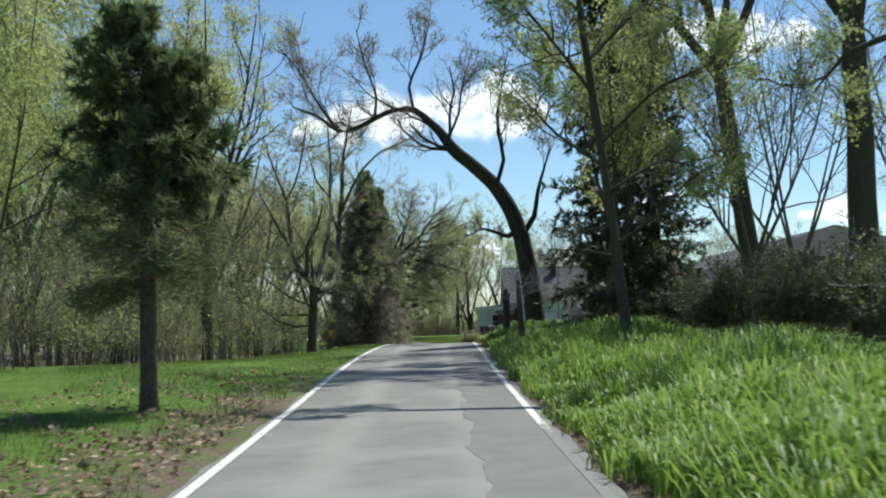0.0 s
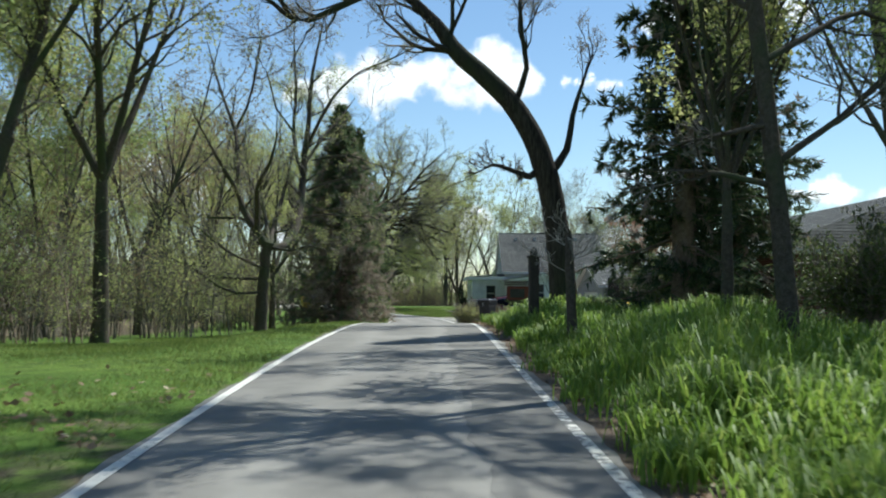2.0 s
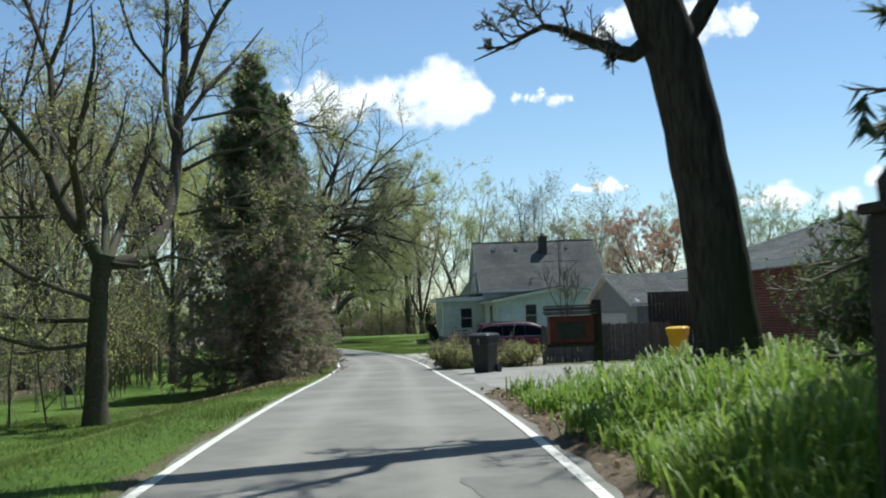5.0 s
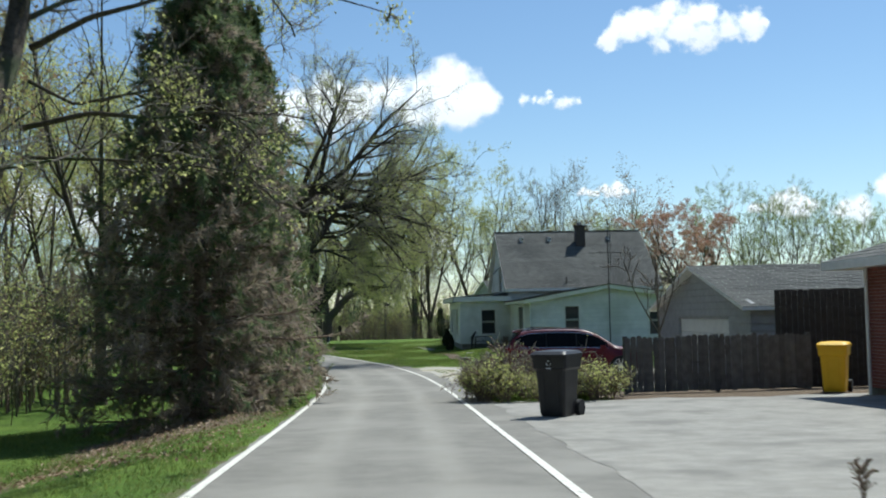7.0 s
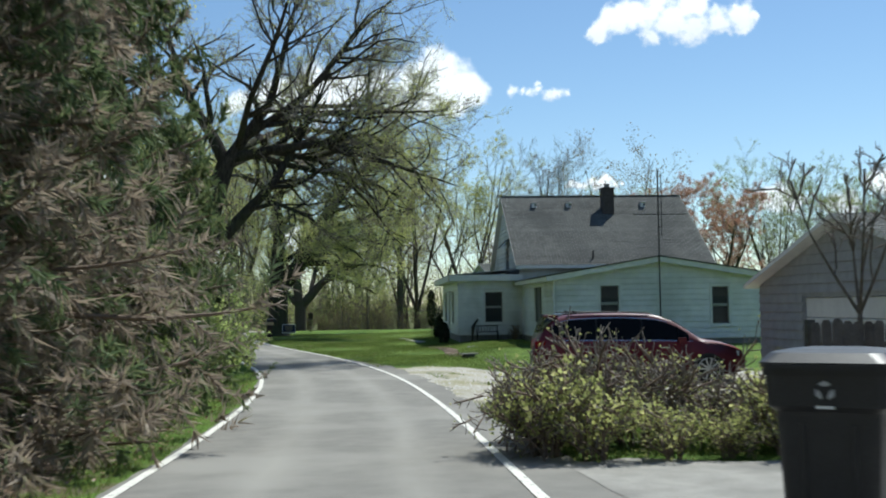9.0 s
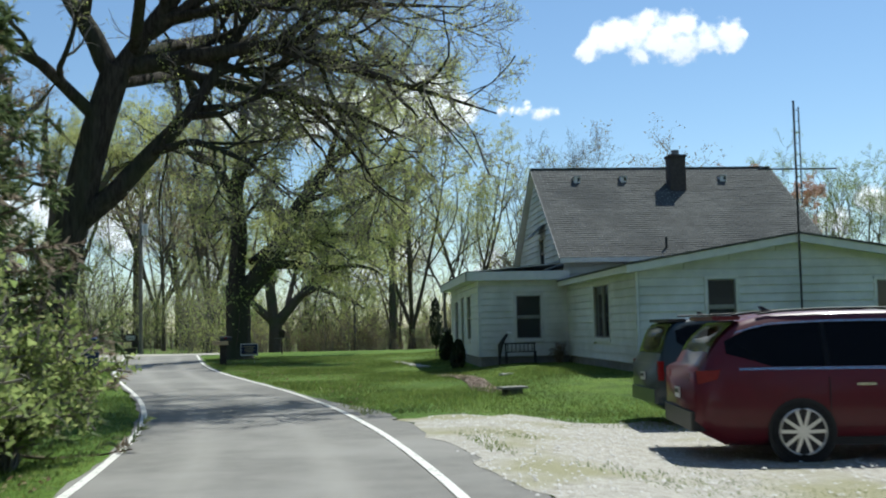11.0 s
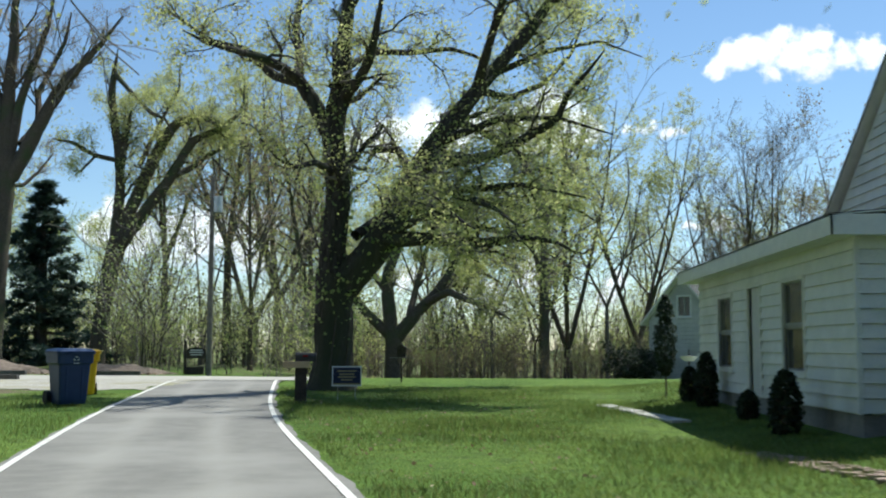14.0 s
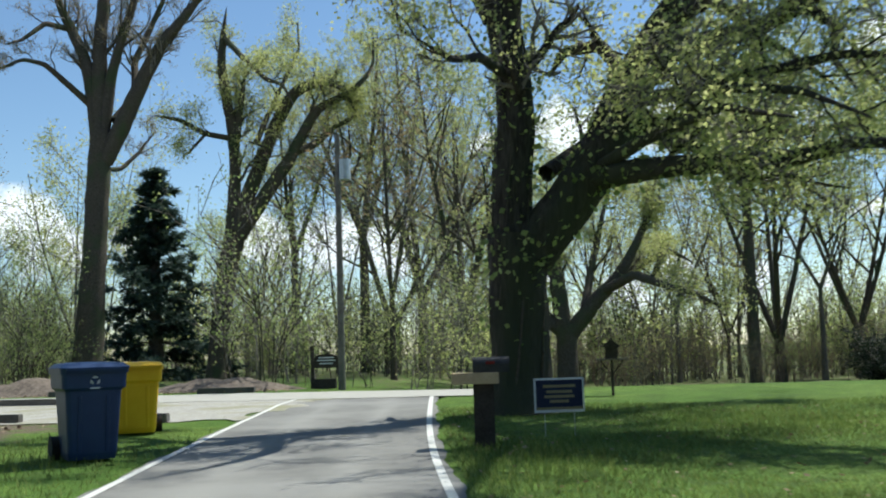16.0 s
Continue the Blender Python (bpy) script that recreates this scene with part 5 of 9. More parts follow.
for q in ([(-0.15, 0, 2.3, 0.05), (-1.0, 0.1, 2.5, 0.035), (-1.9, 0.3, 2.55, 0.010)], [(-0.25, 0, 3.15, 0.05), (-0.8, -0.1, 3.0, 0.035), (-1.5, -0.2, 2.85, 0.010)], [(-0.2, 0, 2.6, 0.055), (0.8, 0.1, 3.3, 0.04), (1.9, 0.1, 4.4, 0.012)]):
    rs.append(dict(p=q, n=10, low=0.3, counts=(7, 5, 4), leaf=0))
plant("roadside_tree", tree_meshes("roadside_tree", R(31), rs, BARK, LEAF_GREEN, 0.075, 7), "slim dark-trunked tree in the plant bed, young leaves", RT)
over = [
    [(0, 0, -0.2, 0.36), (0.1, 0, 0.5, 0.27), (0.1, 0, 4.0, 0.24), (0, 0.1, 7.6, 0.22)],
    [(0, 0.1, 7.2, 0.20), (-1.6, 0.6, 8.9, 0.16), (-3.4, 1.2, 9.7, 0.13), (-5.2, 1.5, 9.9, 0.10), (-7.0, 1.7, 10.3, 0.02)],
    [(0, 0.1, 7.3, 0.18), (0.5, 0.8, 9.5, 0.13), (0.3, 1.4, 12.0, 0.08), (0.4, 1.8, 14.5, 0.02)],
    [(0, 0.1, 7.0, 0.12), (-0.9, 1.6, 8.2, 0.09), (-1.6, 3.4, 8.6, 0.06), (-2.2, 5.2, 8.2, 0.015)],
    [(0.05, 0.1, 5.8, 0.10), (0.1, 1.8, 6.4, 0.08), (-0.2, 3.8, 6.5, 0.05), (-0.4, 5.4, 6.0, 0.012)],
    [(0, 0.1, 6.6, 0.12), (1.6, 0.4, 8.2, 0.08), (3.0, 0.6, 9.6, 0.02)],
]
plant("roadside_tree", tree_meshes("roadside_tree", R(27), grown(over, 1.5, (0.6, 2.6), (7, 6), 0.3, 18, 14, taper=0.4), BARK, LEAF_GREEN, 0.085, 7, wander=0.26, clump=0.7), "dark-trunked tree with a long limb over the lane", spot(8.7, 18.2))
lone("yard_tree", 32, spot(10.9, 36.9), 19, 0.36, 9.5, 4, "tall dark tree beside the brick house", size=0.09, per=11, lean=-0.06, open_=0.45, counts=(9, 7, 5))
lone("yard_tree", 33, spot(11.6, 29.5), 17, 0.42, 9.5, 3, "thick dark-trunked tree beside the hedge", per=9, open_=0.4, leaf=LEAF_GREEN)
for seed, x, y, h, r_, f, l_ in ((37, -25.3, 172, 20, 0.28, 8, 3), (38, -20.1, 170, 22, 0.34, 9, 3), (39, -17.9, 168, 19, 0.28, 3, 2), (40, -16.6, 171, 23, 0.36, 5, 3), (41, 3.9, 162, 19, 0.32, 2.5, 4), (42, 2.2, 158, 17, 0.3, 10, 3), (43, -12.3, 160, 18, 0.32, 4, 3), (44, 9.5, 170, 18, 0.3, 3, 4)):
    lone("edge_tree", seed, spot(x, y), h, r_, f, l_, "slim tree at the wood's edge, young leaves", per=16, size=0.10, open_=0.35, counts=(8, 7, 5))
stub = [dict(p=[(0, 0, -0.1, 0.10), (0.01, 0, 0.6, 0.085), (-0.03, 0, 1.4, 0.08), (-0.05, 0.02, 2.0, 0.06)], kids=0, n=8)]
sr_ = R(45)
for k in range(9):
    a, z0 = k * 2.4, sr_.uniform(0.8, 2.0)
    c_, s_ = math.cos(a), math.sin(a)
    stub.append(dict(p=[(-0.04, 0.01, z0, 0.008), (c_ * 0.35, s_ * 0.35, z0 + 0.15, 0.006), (c_ * 0.8, s_ * 0.8, z0 + sr_.uniform(-0.1, 0.7), 0.004)], n=6, low=0.2, leaf=0, twig=1, counts=(7, 4, 2)))
plant("sapling", tree_meshes("sapling", R(46), stub, BARK, LEAF_BUD, 0.04, 0, 3, (5, 3), twig=TWIG_DRY), "dead sapling stub with fine bleached twigs at the lane", spot(2.23, 31.1))
lone("sapling", 46, spot(6.7, 73.2), 3.6, 0.05, 1.6, 4, "thin bare sapling by the fence", bark=BARK_PALE, per=0, open_=0.5, counts=(5, 4, 3))
lone("red_maple", 47, spot(29.4, 150), 12.5, 0.3, 2.5, 6, "rounded maple with red buds behind the garage", leaf=LEAF_RED, size=0.11, per=34, open_=0.45, counts=(8, 6, 4))
for seed, x, y, h in ((48, 42, 170, 15.5), (49, 47, 171, 16), (50, 53.5, 170, 14), (51, 19.2, 172, 18), (52, 15.8, 170, 16), (53, 58, 165, 13), (54, 25.5, 176, 14)):
    lone("far_tree", seed, spot(x, y), h, 0.24, 2.5, 6, "upright far tree with dark twigs and thin leaves", twig=BARK, leaf=LEAF_GREEN if x > 30 else LEAF_BUD, size=0.10, per=8 if x > 30 or x == 25.5 else 2, open_=0.30, counts=(9, 7, 5))


for seed, x, y, h in ((55, 9.5, 33, 10), (56, 13.5, 41, 14), (58, 15, 33, 13)):
    lone("slender_tree", seed, spot(x, y), h, 0.12, 2.4, 5, "slender budding tree among the hedge", leaf=LEAF_GREEN, size=0.07, per=4, open_=0.4, counts=(8, 6, 4), bark=BARK_PALE)


lone("yard_tree", 59, spot(5.5, 33.4), 10.5, 0.12, 3.0, 6, "leafy young tree in the plant bed", leaf=LEAF_YOUNG, size=0.10, per=9, open_=0.38, counts=(8, 6, 5))


# conifers
def conifer_meshes(name, rng, height, radius, trunk_r, needle, clear=0.3, whorl=0.28, droop=-0.25, dry=0.0, sparse=0.0, shape=0.8, length=0.14, dense=7, tier=0.0, fill=24, width=0.026, foot=-0.2):
    wood, green, dead = Geo(), Geo(), Geo()
    tubes(wood, np.array([[(0, 0, foot), (0, 0, foot + (height - foot) * 0.3), (0, 0, height * 0.7), (0, 0, height)]]), np.array([[trunk_r * 1.2, trunk_r * 0.9, trunk_r * 0.5, 0.015]]), 9)
    z = clear
    starts, dirs, lens = [], [], []
    while z < height - 0.15:
        u = (z - clear) / (height - clear)
        ln = radius * (1 - u) ** shape * (1 - tier * (0.5 + 0.5 * math.sin(z * 5))) + 0.12
        n = 6 if u < 0.8 else 5
        a0 = rng.uniform(0, 6.28)
        for i in range(n):
            if rng.uniform() < sparse * (1 - u):
                continue
            a = a0 + i * 6.283 / n + rng.uniform(-0.35, 0.35)
            starts.append((0, 0, z + rng.uniform(-0.1, 0.1)))
            dirs.append((math.cos(a), math.sin(a), droop + 0.7 * u + rng.uniform(-0.12, 0.12)))
            lens.append(ln * rng.uniform(0.68, 1.04))
        z += whorl * rng.uniform(0.8, 1.2)
    p, d, ln = np.array(starts), unit(np.array(dirs)), np.array(lens)
    m = 6
    out = [p]
    for s in range(m - 1):
        p = p + d * (ln / (m - 1))[:, None]
        out.append(p)
        d = unit(d + np.array([0, 0, 0.07]) + rng.normal(size=d.shape) * 0.05)
    pts = np.stack(out, 1)
    rad = (0.006 + 0.012 * ln)[:, None] * np.linspace(1, 0.25, m)[None]
    tubes(wood, pts, rad, 4)
    side, sr = spring_from(rng, pts, rad, dense, 0.12, 0.98, (0.16, 0.36), (35, 70), 4, -0.12, 0.08, 0.5, 0.4, 0.5)
    for twigs, per in ((side, fill), (pts, fill + 10)):
        B, k, _ = twigs.shape
        f = rng.uniform(0.15 if twigs is side else 0.3, 1, (B, per)) * (k - 1.001)
        i = f.astype(int)
        r_ = (f - i)[..., None]
        rows = np.arange(B)[:, None]
        c = twigs[rows, i] * (1 - r_) + twigs[rows, i + 1] * r_
        t = unit(twigs[rows, i + 1] - twigs[rows, i])
        out_ = unit(np.cross(t, rng.normal(size=t.shape)))
        q = unit(t * 0.75 + out_ * 0.8 + np.array([0, 0, -0.18]))
        w = unit(np.cross(q, rng.normal(size=q.shape))) * width
        e = c + q * (length * rng.uniform(0.6, 1.3, (B, per)))[..., None]
        v = np.stack([c + w, e, c - w], 2).reshape(-1, 3, 3)
        isdry = np.repeat(rng.uniform(size=B) < dry * (1 - np.clip(twigs[:, 0, 2] / height, 0, 1)) ** 0.7, per)
        for g, sel in ((green, ~isdry), (dead, isdry)):
            if sel.any():
                vv = v[sel]
                g.add(vv, None, np.arange(len(vv) * 3).reshape(-1, 3))
    tubes(wood, side[::2], np.maximum(sr[::2], 0.003), 3)
    res = [("trunk", wood.mesh(name + "_trunk", DEADWOOD if dry else BARK, True)), ("crown", green.mesh(name + "_crown", needle))]
    if dead.v:
        res.append(("dry_foliage", dead.mesh(name + "_dry", NEEDLE_DRY)))
    return res


def spray(meshes, wood_mat):
    meshes[0][1].materials[0] = wood_mat
    return meshes


spruce_left = conifer_meshes("lane_spruce", R(61), 12.1, 4.1, 0.17, NEEDLE, 0.30, 0.24, -0.22, 0.80, 0.0, 0.82, 0.24, 14, 0.16, 30, 0.017)
plant("lane_spruce", spruce_left, "dense spruce with dry brown lower twigs by the lane", spot(-4.95, 71.3))
spruce_soft = conifer_meshes("soft_spruce", R(62), 8.4, 2.9, 0.14, NEEDLE_PINE, 0.3, 0.26, -0.2, 0.3, 0.0, 0.6, 0.17, 10)
plant("lane_spruce", spruce_soft, "younger spruce with lighter green needles", spot(-4.5, 76.2), 40, (0.86, 0.86, 1.38))
plant("lane_spruce", spruce_soft, "younger spruce with lighter green needles", spot(-5.1, 86.0), 200, 0.8)
tall = conifer_meshes("tall_spruce", R(63), 18, 3.5, 0.30, NEEDLE_DARK, 0.8, 0.40, -0.42, 0.10, 0.10, 0.85, 0.24, 11, 0.45, 22, 0.028)
plant("tall_spruce", tall, "tall dark spruce with drooping boughs", spot(6.6, 41.5))
plant("tall_spruce", tall, "tall dark spruce with drooping boughs beside the brick house", spot(8.6, 43.5), 75, (0.95, 0.95, 0.82))
def shifted(meshes, x, y):
    for _, me in meshes:
        me.transform(Matrix.Translation((x, y, 0)))
    return meshes


def wispy_boughs(rng, z0, z1, n, reach):
    """Thin, mostly bare lower boughs with few needles."""
    a, z = rng.uniform(0, 6.283, n), np.linspace(z0, z1, n)
    ln = rng.uniform(*reach, n)
    d = np.stack([np.cos(a), np.sin(a), rng.uniform(-0.16, 0.10, n)], 1)
    f = np.linspace(0, 1, 7)[None, :, None]
    pts = np.stack([0 * z, 0 * z, z], 1)[:, None] + d[:, None] * ln[:, None, None] * f
    pts[:, :, 2] += 0.12 * np.sin(f[..., 0] * 3.1) - 0.10 * f[..., 0] ** 2
    wood, green = Geo(), Geo()
    rad = 0.014 * np.linspace(1, 0.3, 7)[None] * np.ones((n, 1))
    tubes(wood, pts, rad, 5)
    side, sr = spring_from(rng, pts, rad, 16, 0.2, 0.98, (0.15, 0.36), (35, 70), 4, 0.0, 0.12, 0.5, 0.4, 0.5)
    tubes(wood, side, np.maximum(sr, 0.0045), 3)
    keep = side[rng.uniform(size=len(side)) < 0.8]
    c = np.repeat(keep[:, 2], 26, 0) + rng.normal(size=(len(keep) * 26, 3)) * np.array([0.10, 0.10, 0.05])
    q = unit(rng.normal(size=c.shape) * np.array([1, 1, 0.4]))
    w = unit(np.cross(q, rng.normal(size=c.shape))) * 0.010
    green.add(np.stack([c + w, c + q * 0.13, c - w], 1), None, np.arange(len(c) * 3).reshape(-1, 3))
    return [("bough", wood.mesh("wispy_boughs", DEADWOOD, True)), ("bough_needles", green.mesh("wispy_needles", NEEDLE_PINE))]


pine = shifted(conifer_meshes("verge_pine", R(64), 5.9, 1.25, 0.085, NEEDLE_PINE, 3.3, 0.26, 0.02, 0.0, 0.25, 0.35, 0.19, 10, 0.45, 26, 0.018, 3.2), -0.28, 0.0)
pine += shifted(conifer_meshes("pine_second_crown", R(66), 5.2, 1.20, 0.085, NEEDLE_PINE, 2.95, 0.26, -0.05, 0.0, 0.25, 0.40, 0.19, 10, 0.45, 26, 0.018, 2.9), 0.32, 0.25)
for me in (pine[0][1], pine[2][1]):
    me.materials[0] = BARK
stem = Geo()
for pts_ in ([(0, 0, -0.2, 0.17), (0, 0, 0.3, 0.125), (0, 0, 1.6, 0.115), (0.02, 0, 2.7, 0.105), (-0.20, 0, 3.3, 0.085), (-0.28, 0, 4.2, 0.06)], [(0.0, 0, 2.4, 0.09), (0.18, 0.12, 3.1, 0.075), (0.32, 0.25, 3.9, 0.06)]):
    q = smooth_line(pts_, 16)
    tubes(stem, q[None, :, :3], q[None, :, 3], 10, 0.05)
pine = [("limb" if n == "trunk" else n, me) for n, me in pine] + [("trunk", stem.mesh("pine_trunk", BARK, True))] + wispy_boughs(R(67), 1.5, 3.3, 44, (0.9, 2.3))
plant("verge_pine", pine, "pine with bare lower trunk and dense round top on the verge", spot(-4.3, 15.8))
blue = conifer_meshes("blue_spruce", R(65), 11.4, 3.6, 0.25, NEEDLE_BLUE, 0.7, 0.52, -0.26, 0.0, 0.05, 0.9, 0.34, 11, 0.52, 22, 0.040)
plant("blue_spruce", spray(blue, BARK), "pointed dark blue-green spruce across the street", spot(-29.6, 160), 0, (1.6, 1.6, 1.05))
plant("blue_spruce", blue, "small dark spruce across the street", spot(-41, 158), 80, 0.45)
plant("blue_spruce", blue, "dark spruce in the woods", spot(-22, 100), 10, 0.8)


# the woods: a few kinds, set out many times
def wood_kinds(n, leaf, size, per, tall, seed, levels=4, counts=(7, 6, 4)):
    kinds = []
    for i in range(n):
        r = R(seed + i)
        h = tall * r.uniform(0.85, 1.1)
        kinds.append(tree_meshes("wood_tree", r, stems_for(r, h, 0.011 * h, h * r.uniform(0.15, 0.4), int(r.integers(2, 5)), 0.28), (BARK_PALE, BARK)[i % 2], leaf, size, per, levels, counts, sides=6, jitter=0.3, thin=True))
    return kinds


WOODS = wood_kinds(4, LEAF_YOUNG, 0.11, 34, 15, 100) + wood_kinds(2, LEAF_GREEN, 0.11, 32, 14, 110)
FAR_WOODS = wood_kinds(3, LEAF_YOUNG, 0.15, 19, 15, 130, 3, (9, 8)) + wood_kinds(2, LEAF_GREEN, 0.15, 19, 14, 135, 3, (9, 8))
BARE_WOODS = wood_kinds(3, LEAF_BUD, 0.14, 4, 14, 120)
BRUSH = []
for i in range(3):
    r = R(140 + i)
    sp = []
    for _ in range(9):
        bx, by, h = r.normal() * 0.9, r.normal() * 0.9, r.uniform(2.2, 6.2)
        sp.append(dict(p=[(bx, by, -0.1, 0.024), (bx + r.normal() * 0.35, by + r.normal() * 0.35, h * 0.5, 0.016), (bx + r.normal() * 1.0, by + r.normal() * 1.0, h, 0.007)], n=5, low=0.15))
    BRUSH.append(tree_meshes("brush", r, sp, (TWIG, BARK, BARK_PALE)[i], (LEAF_YOUNG, LEAF_GREEN, LEAF_YOUNG)[i], 0.095, 8, 3, (6, 4), sides=3, jitter=0.3, thin=True, spread=(25, 65)))


FAR_BRUSH = []
for i in range(2):
    r = R(150 + i)
    sp = []
    for _ in range(20):
        bx, by, h = r.normal() * 2.2, r.normal() * 1.2, r.uniform(2.5, 6.5)
        sp.append(dict(p=[(bx, by, -0.1, 0.04), (bx + r.normal() * 0.3, by, h * 0.5, 0.03), (bx + r.normal() * 0.7, by, h, 0.01)], n=4, low=0.1))
    FAR_BRUSH.append(tree_meshes("far_brush", r, sp, (BARK, TWIG)[i], (LEAF_GREEN, LEAF_YOUNG)[i], 0.15, 12, 2, (8,), sides=3, jitter=0.4, thin=True, spread=(20, 60)))


DRY_BRUSH = []
for i in range(2):
    r = R(160 + i)
    sp = []
    for _ in range(16):
        bx, by, h = r.normal() * 1.8, r.normal() * 1.2, r.uniform(3.0, 6.5)
        sp.append(dict(p=[(bx, by, -0.1, 0.05), (bx + r.normal() * 0.4, by, h * 0.5, 0.035), (bx + r.normal() * 1.2, by, h, 0.01)], n=5, low=0.1))
    DRY_BRUSH.append(tree_meshes("dry_brush", r, sp, (BARK_PALE, DEADWOOD)[i], (LEAF_BUD, LEAF_GREEN)[i], 0.12, 4, 3, (6, 4), sides=3, jitter=0.3, thin=True, spread=(20, 60), twig=(TWIG, DEADWOOD)[i]))


def open_view(x, y):
    """Ground kept clear before the blue spruce and the far house."""
    return abs(x + 3 + 26.6 * (y - 101) / 59) > 4.5 and not (x > 1.5 and y < 158)


def woods(n, seed, xa, xb, ya, yb, kinds, gap, name, label, keep_fun=lambda x, y: True, size=(0.8, 1.2), category="tree", group="woods"):
    r, put = R(seed), []
    for _ in range(n * 30):
        if len(put) >= n:
            break
        x, y = r.uniform(xa, xb), r.uniform(ya, yb)
        if not keep_fun(x, y) or any((x - a) ** 2 + (y - b) ** 2 < gap * gap for a, b in put):
            continue
        put.append((x, y))
        s = r.uniform(*size)
        plant(name, kinds[int(r.integers(len(kinds)))], label, spot(x, y), r.uniform(0, 360), s, category, group)


leaning = [
    [(0, 0, -0.2, 0.30), (0.15, 0, 0.6, 0.22), (0.7, 0, 2.6, 0.19), (1.5, 0, 5.2, 0.17)],
    [(1.4, 0, 5.0, 0.15), (2.2, 0.3, 8.0, 0.11), (2.6, 0.5, 11.0, 0.06), (2.8, 0.6, 13.5, 0.015)],
    [(1.2, 0, 4.4, 0.12), (0.4, 0.6, 7.0, 0.09), (-0.4, 1.0, 10.0, 0.05), (-0.6, 1.2, 12.5, 0.015)],
    [(1.9, 0.1, 6.6, 0.09), (3.4, -0.4, 8.6, 0.06), (4.6, -0.8, 10.4, 0.015)],
]
plant("wood_tree", tree_meshes("leaning_wood_tree", R(301), grown(leaning, 1.5, (0.7, 2.8), (7, 6), 0.25, 16, 12, taper=0.4), BARK, LEAF_YOUNG, 0.10, 8, jitter=0.25, wander=0.28), "leaning dark tree at the edge of the woods, young leaves", spot(-12.2, 40.0), group="woods")
lone("wood_tree", 302, spot(-9.7, 44.6), 15, 0.24, 5.0, 5, "dark straight tree at the edge of the lawn, young leaves", size=0.10, per=10, open_=0.42, counts=(7, 6, 5))
woods(46, 1, -40, -10.5, 27, 118, WOODS, 3.4, "wood_tree", "young woodland tree with fresh yellow-green leaves", lambda x, y: not (y > 112 and x > -16) and not (x > -19 and 62 < y < 92))
lone("wood_tree", 303, spot(-10.0, 81.5), 14, 0.20, 3.6, 5, "forked dark tree behind the spruce, few young leaves", size=0.07, per=3, open_=0.45, counts=(7, 6, 5))
woods(14, 2, -26, -11, 40, 122, BARE_WOODS, 3.5, "wood_tree", "slender bare woodland tree", lambda x, y: not (y > 112 and x > -16))
woods(34, 3, -85, 34, 166, 210, FAR_WOODS, 4.5, "wood_tree", "far woodland tree with fresh leaves", size=(0.9, 1.25))
woods(16, 4, -60, 30, 150, 180, BARE_WOODS, 4.0, "wood_tree", "bare far woodland tree", lambda x, y: not (5 < x < 22 and y < 172) and abs(x + 12) > 2 and open_view(x, y))
woods(30, 6, -60, -9, 142, 168, BRUSH, 2.0, "brush_thicket", "thicket of thin stems and young leaves", category="brush", group="thicket", size=(0.7, 1.2), keep_fun=open_view)
woods(26, 12, -16, 44, 176, 188, FAR_BRUSH, 2.2, "brush_thicket", "far thicket closing the view below the trees", category="brush", group="thicket", size=(0.85, 1.2))
woods(44, 10, -90, 40, 172, 200, FAR_BRUSH, 3.2, "brush_thicket", "far thicket closing the view below the trees", category="brush", group="thicket", size=(0.9, 1.3))
woods(28, 12, -60, -9, 158, 174, FAR_BRUSH, 2.6, "brush_thicket", "low thicket of stems and young leaves at the wood's edge", category="brush", group="thicket", size=(0.5, 0.9), keep_fun=open_view)
woods(34, 13, -9, 26, 156, 178, DRY_BRUSH, 2.2, "brush_thicket", "low grey-brown thicket beyond the lawn", category="brush", group="thicket", size=(0.32, 0.6))
woods(44, 11, -16, -9.6, 26, 98, BRUSH + DRY_BRUSH, 1.8, "brush_thicket", "leafy thicket along the edge of the woods", category="brush", group="thicket", size=(0.45, 0.9))
woods(26, 7, -34, -14, 36, 116, BRUSH, 2.5, "brush_thicket", "thicket of thin stems under the woods", category="brush", group="thicket", size=(0.5, 1.0))
woods(10, 8, 14, 40, 2, 70, WOODS, 4.5, "yard_tree", "leafy tree behind the brick house", lambda x, y: not (9 < x < 26 and 28 < y < 75))
woods(6, 9, -30, 30, -40, -12, FAR_WOODS, 6, "wood_tree", "woodland tree along the lane")


# shrubs
def shrub_meshes(name, seed, stems, tall, wide, leaf, size, per, bark=TWIG, counts=(6, 4), arch=0.3):
    r = R(seed)
    sp = []
    for _ in range(stems):
        a, h = r.uniform(0, 6.28), tall * r.uniform(0.6, 1.1)
        w = wide * r.uniform(0.3, 1.0)
        c, s_ = math.cos(a), math.sin(a)
        sp.append(dict(p=[(c * 0.12, s_ * 0.12, -0.05, 0.016), (c * w * 0.45, s_ * w * 0.45, h * 0.7, 0.012), (c * w, s_ * w, h * (1 - arch * r.uniform(0, 1)), 0.004)], n=6, low=0.15))
    return tree_meshes(name, r, sp, bark, leaf, size, per, 3, counts, sides=4, jitter=0.06, spread=(30, 75), thin=True)


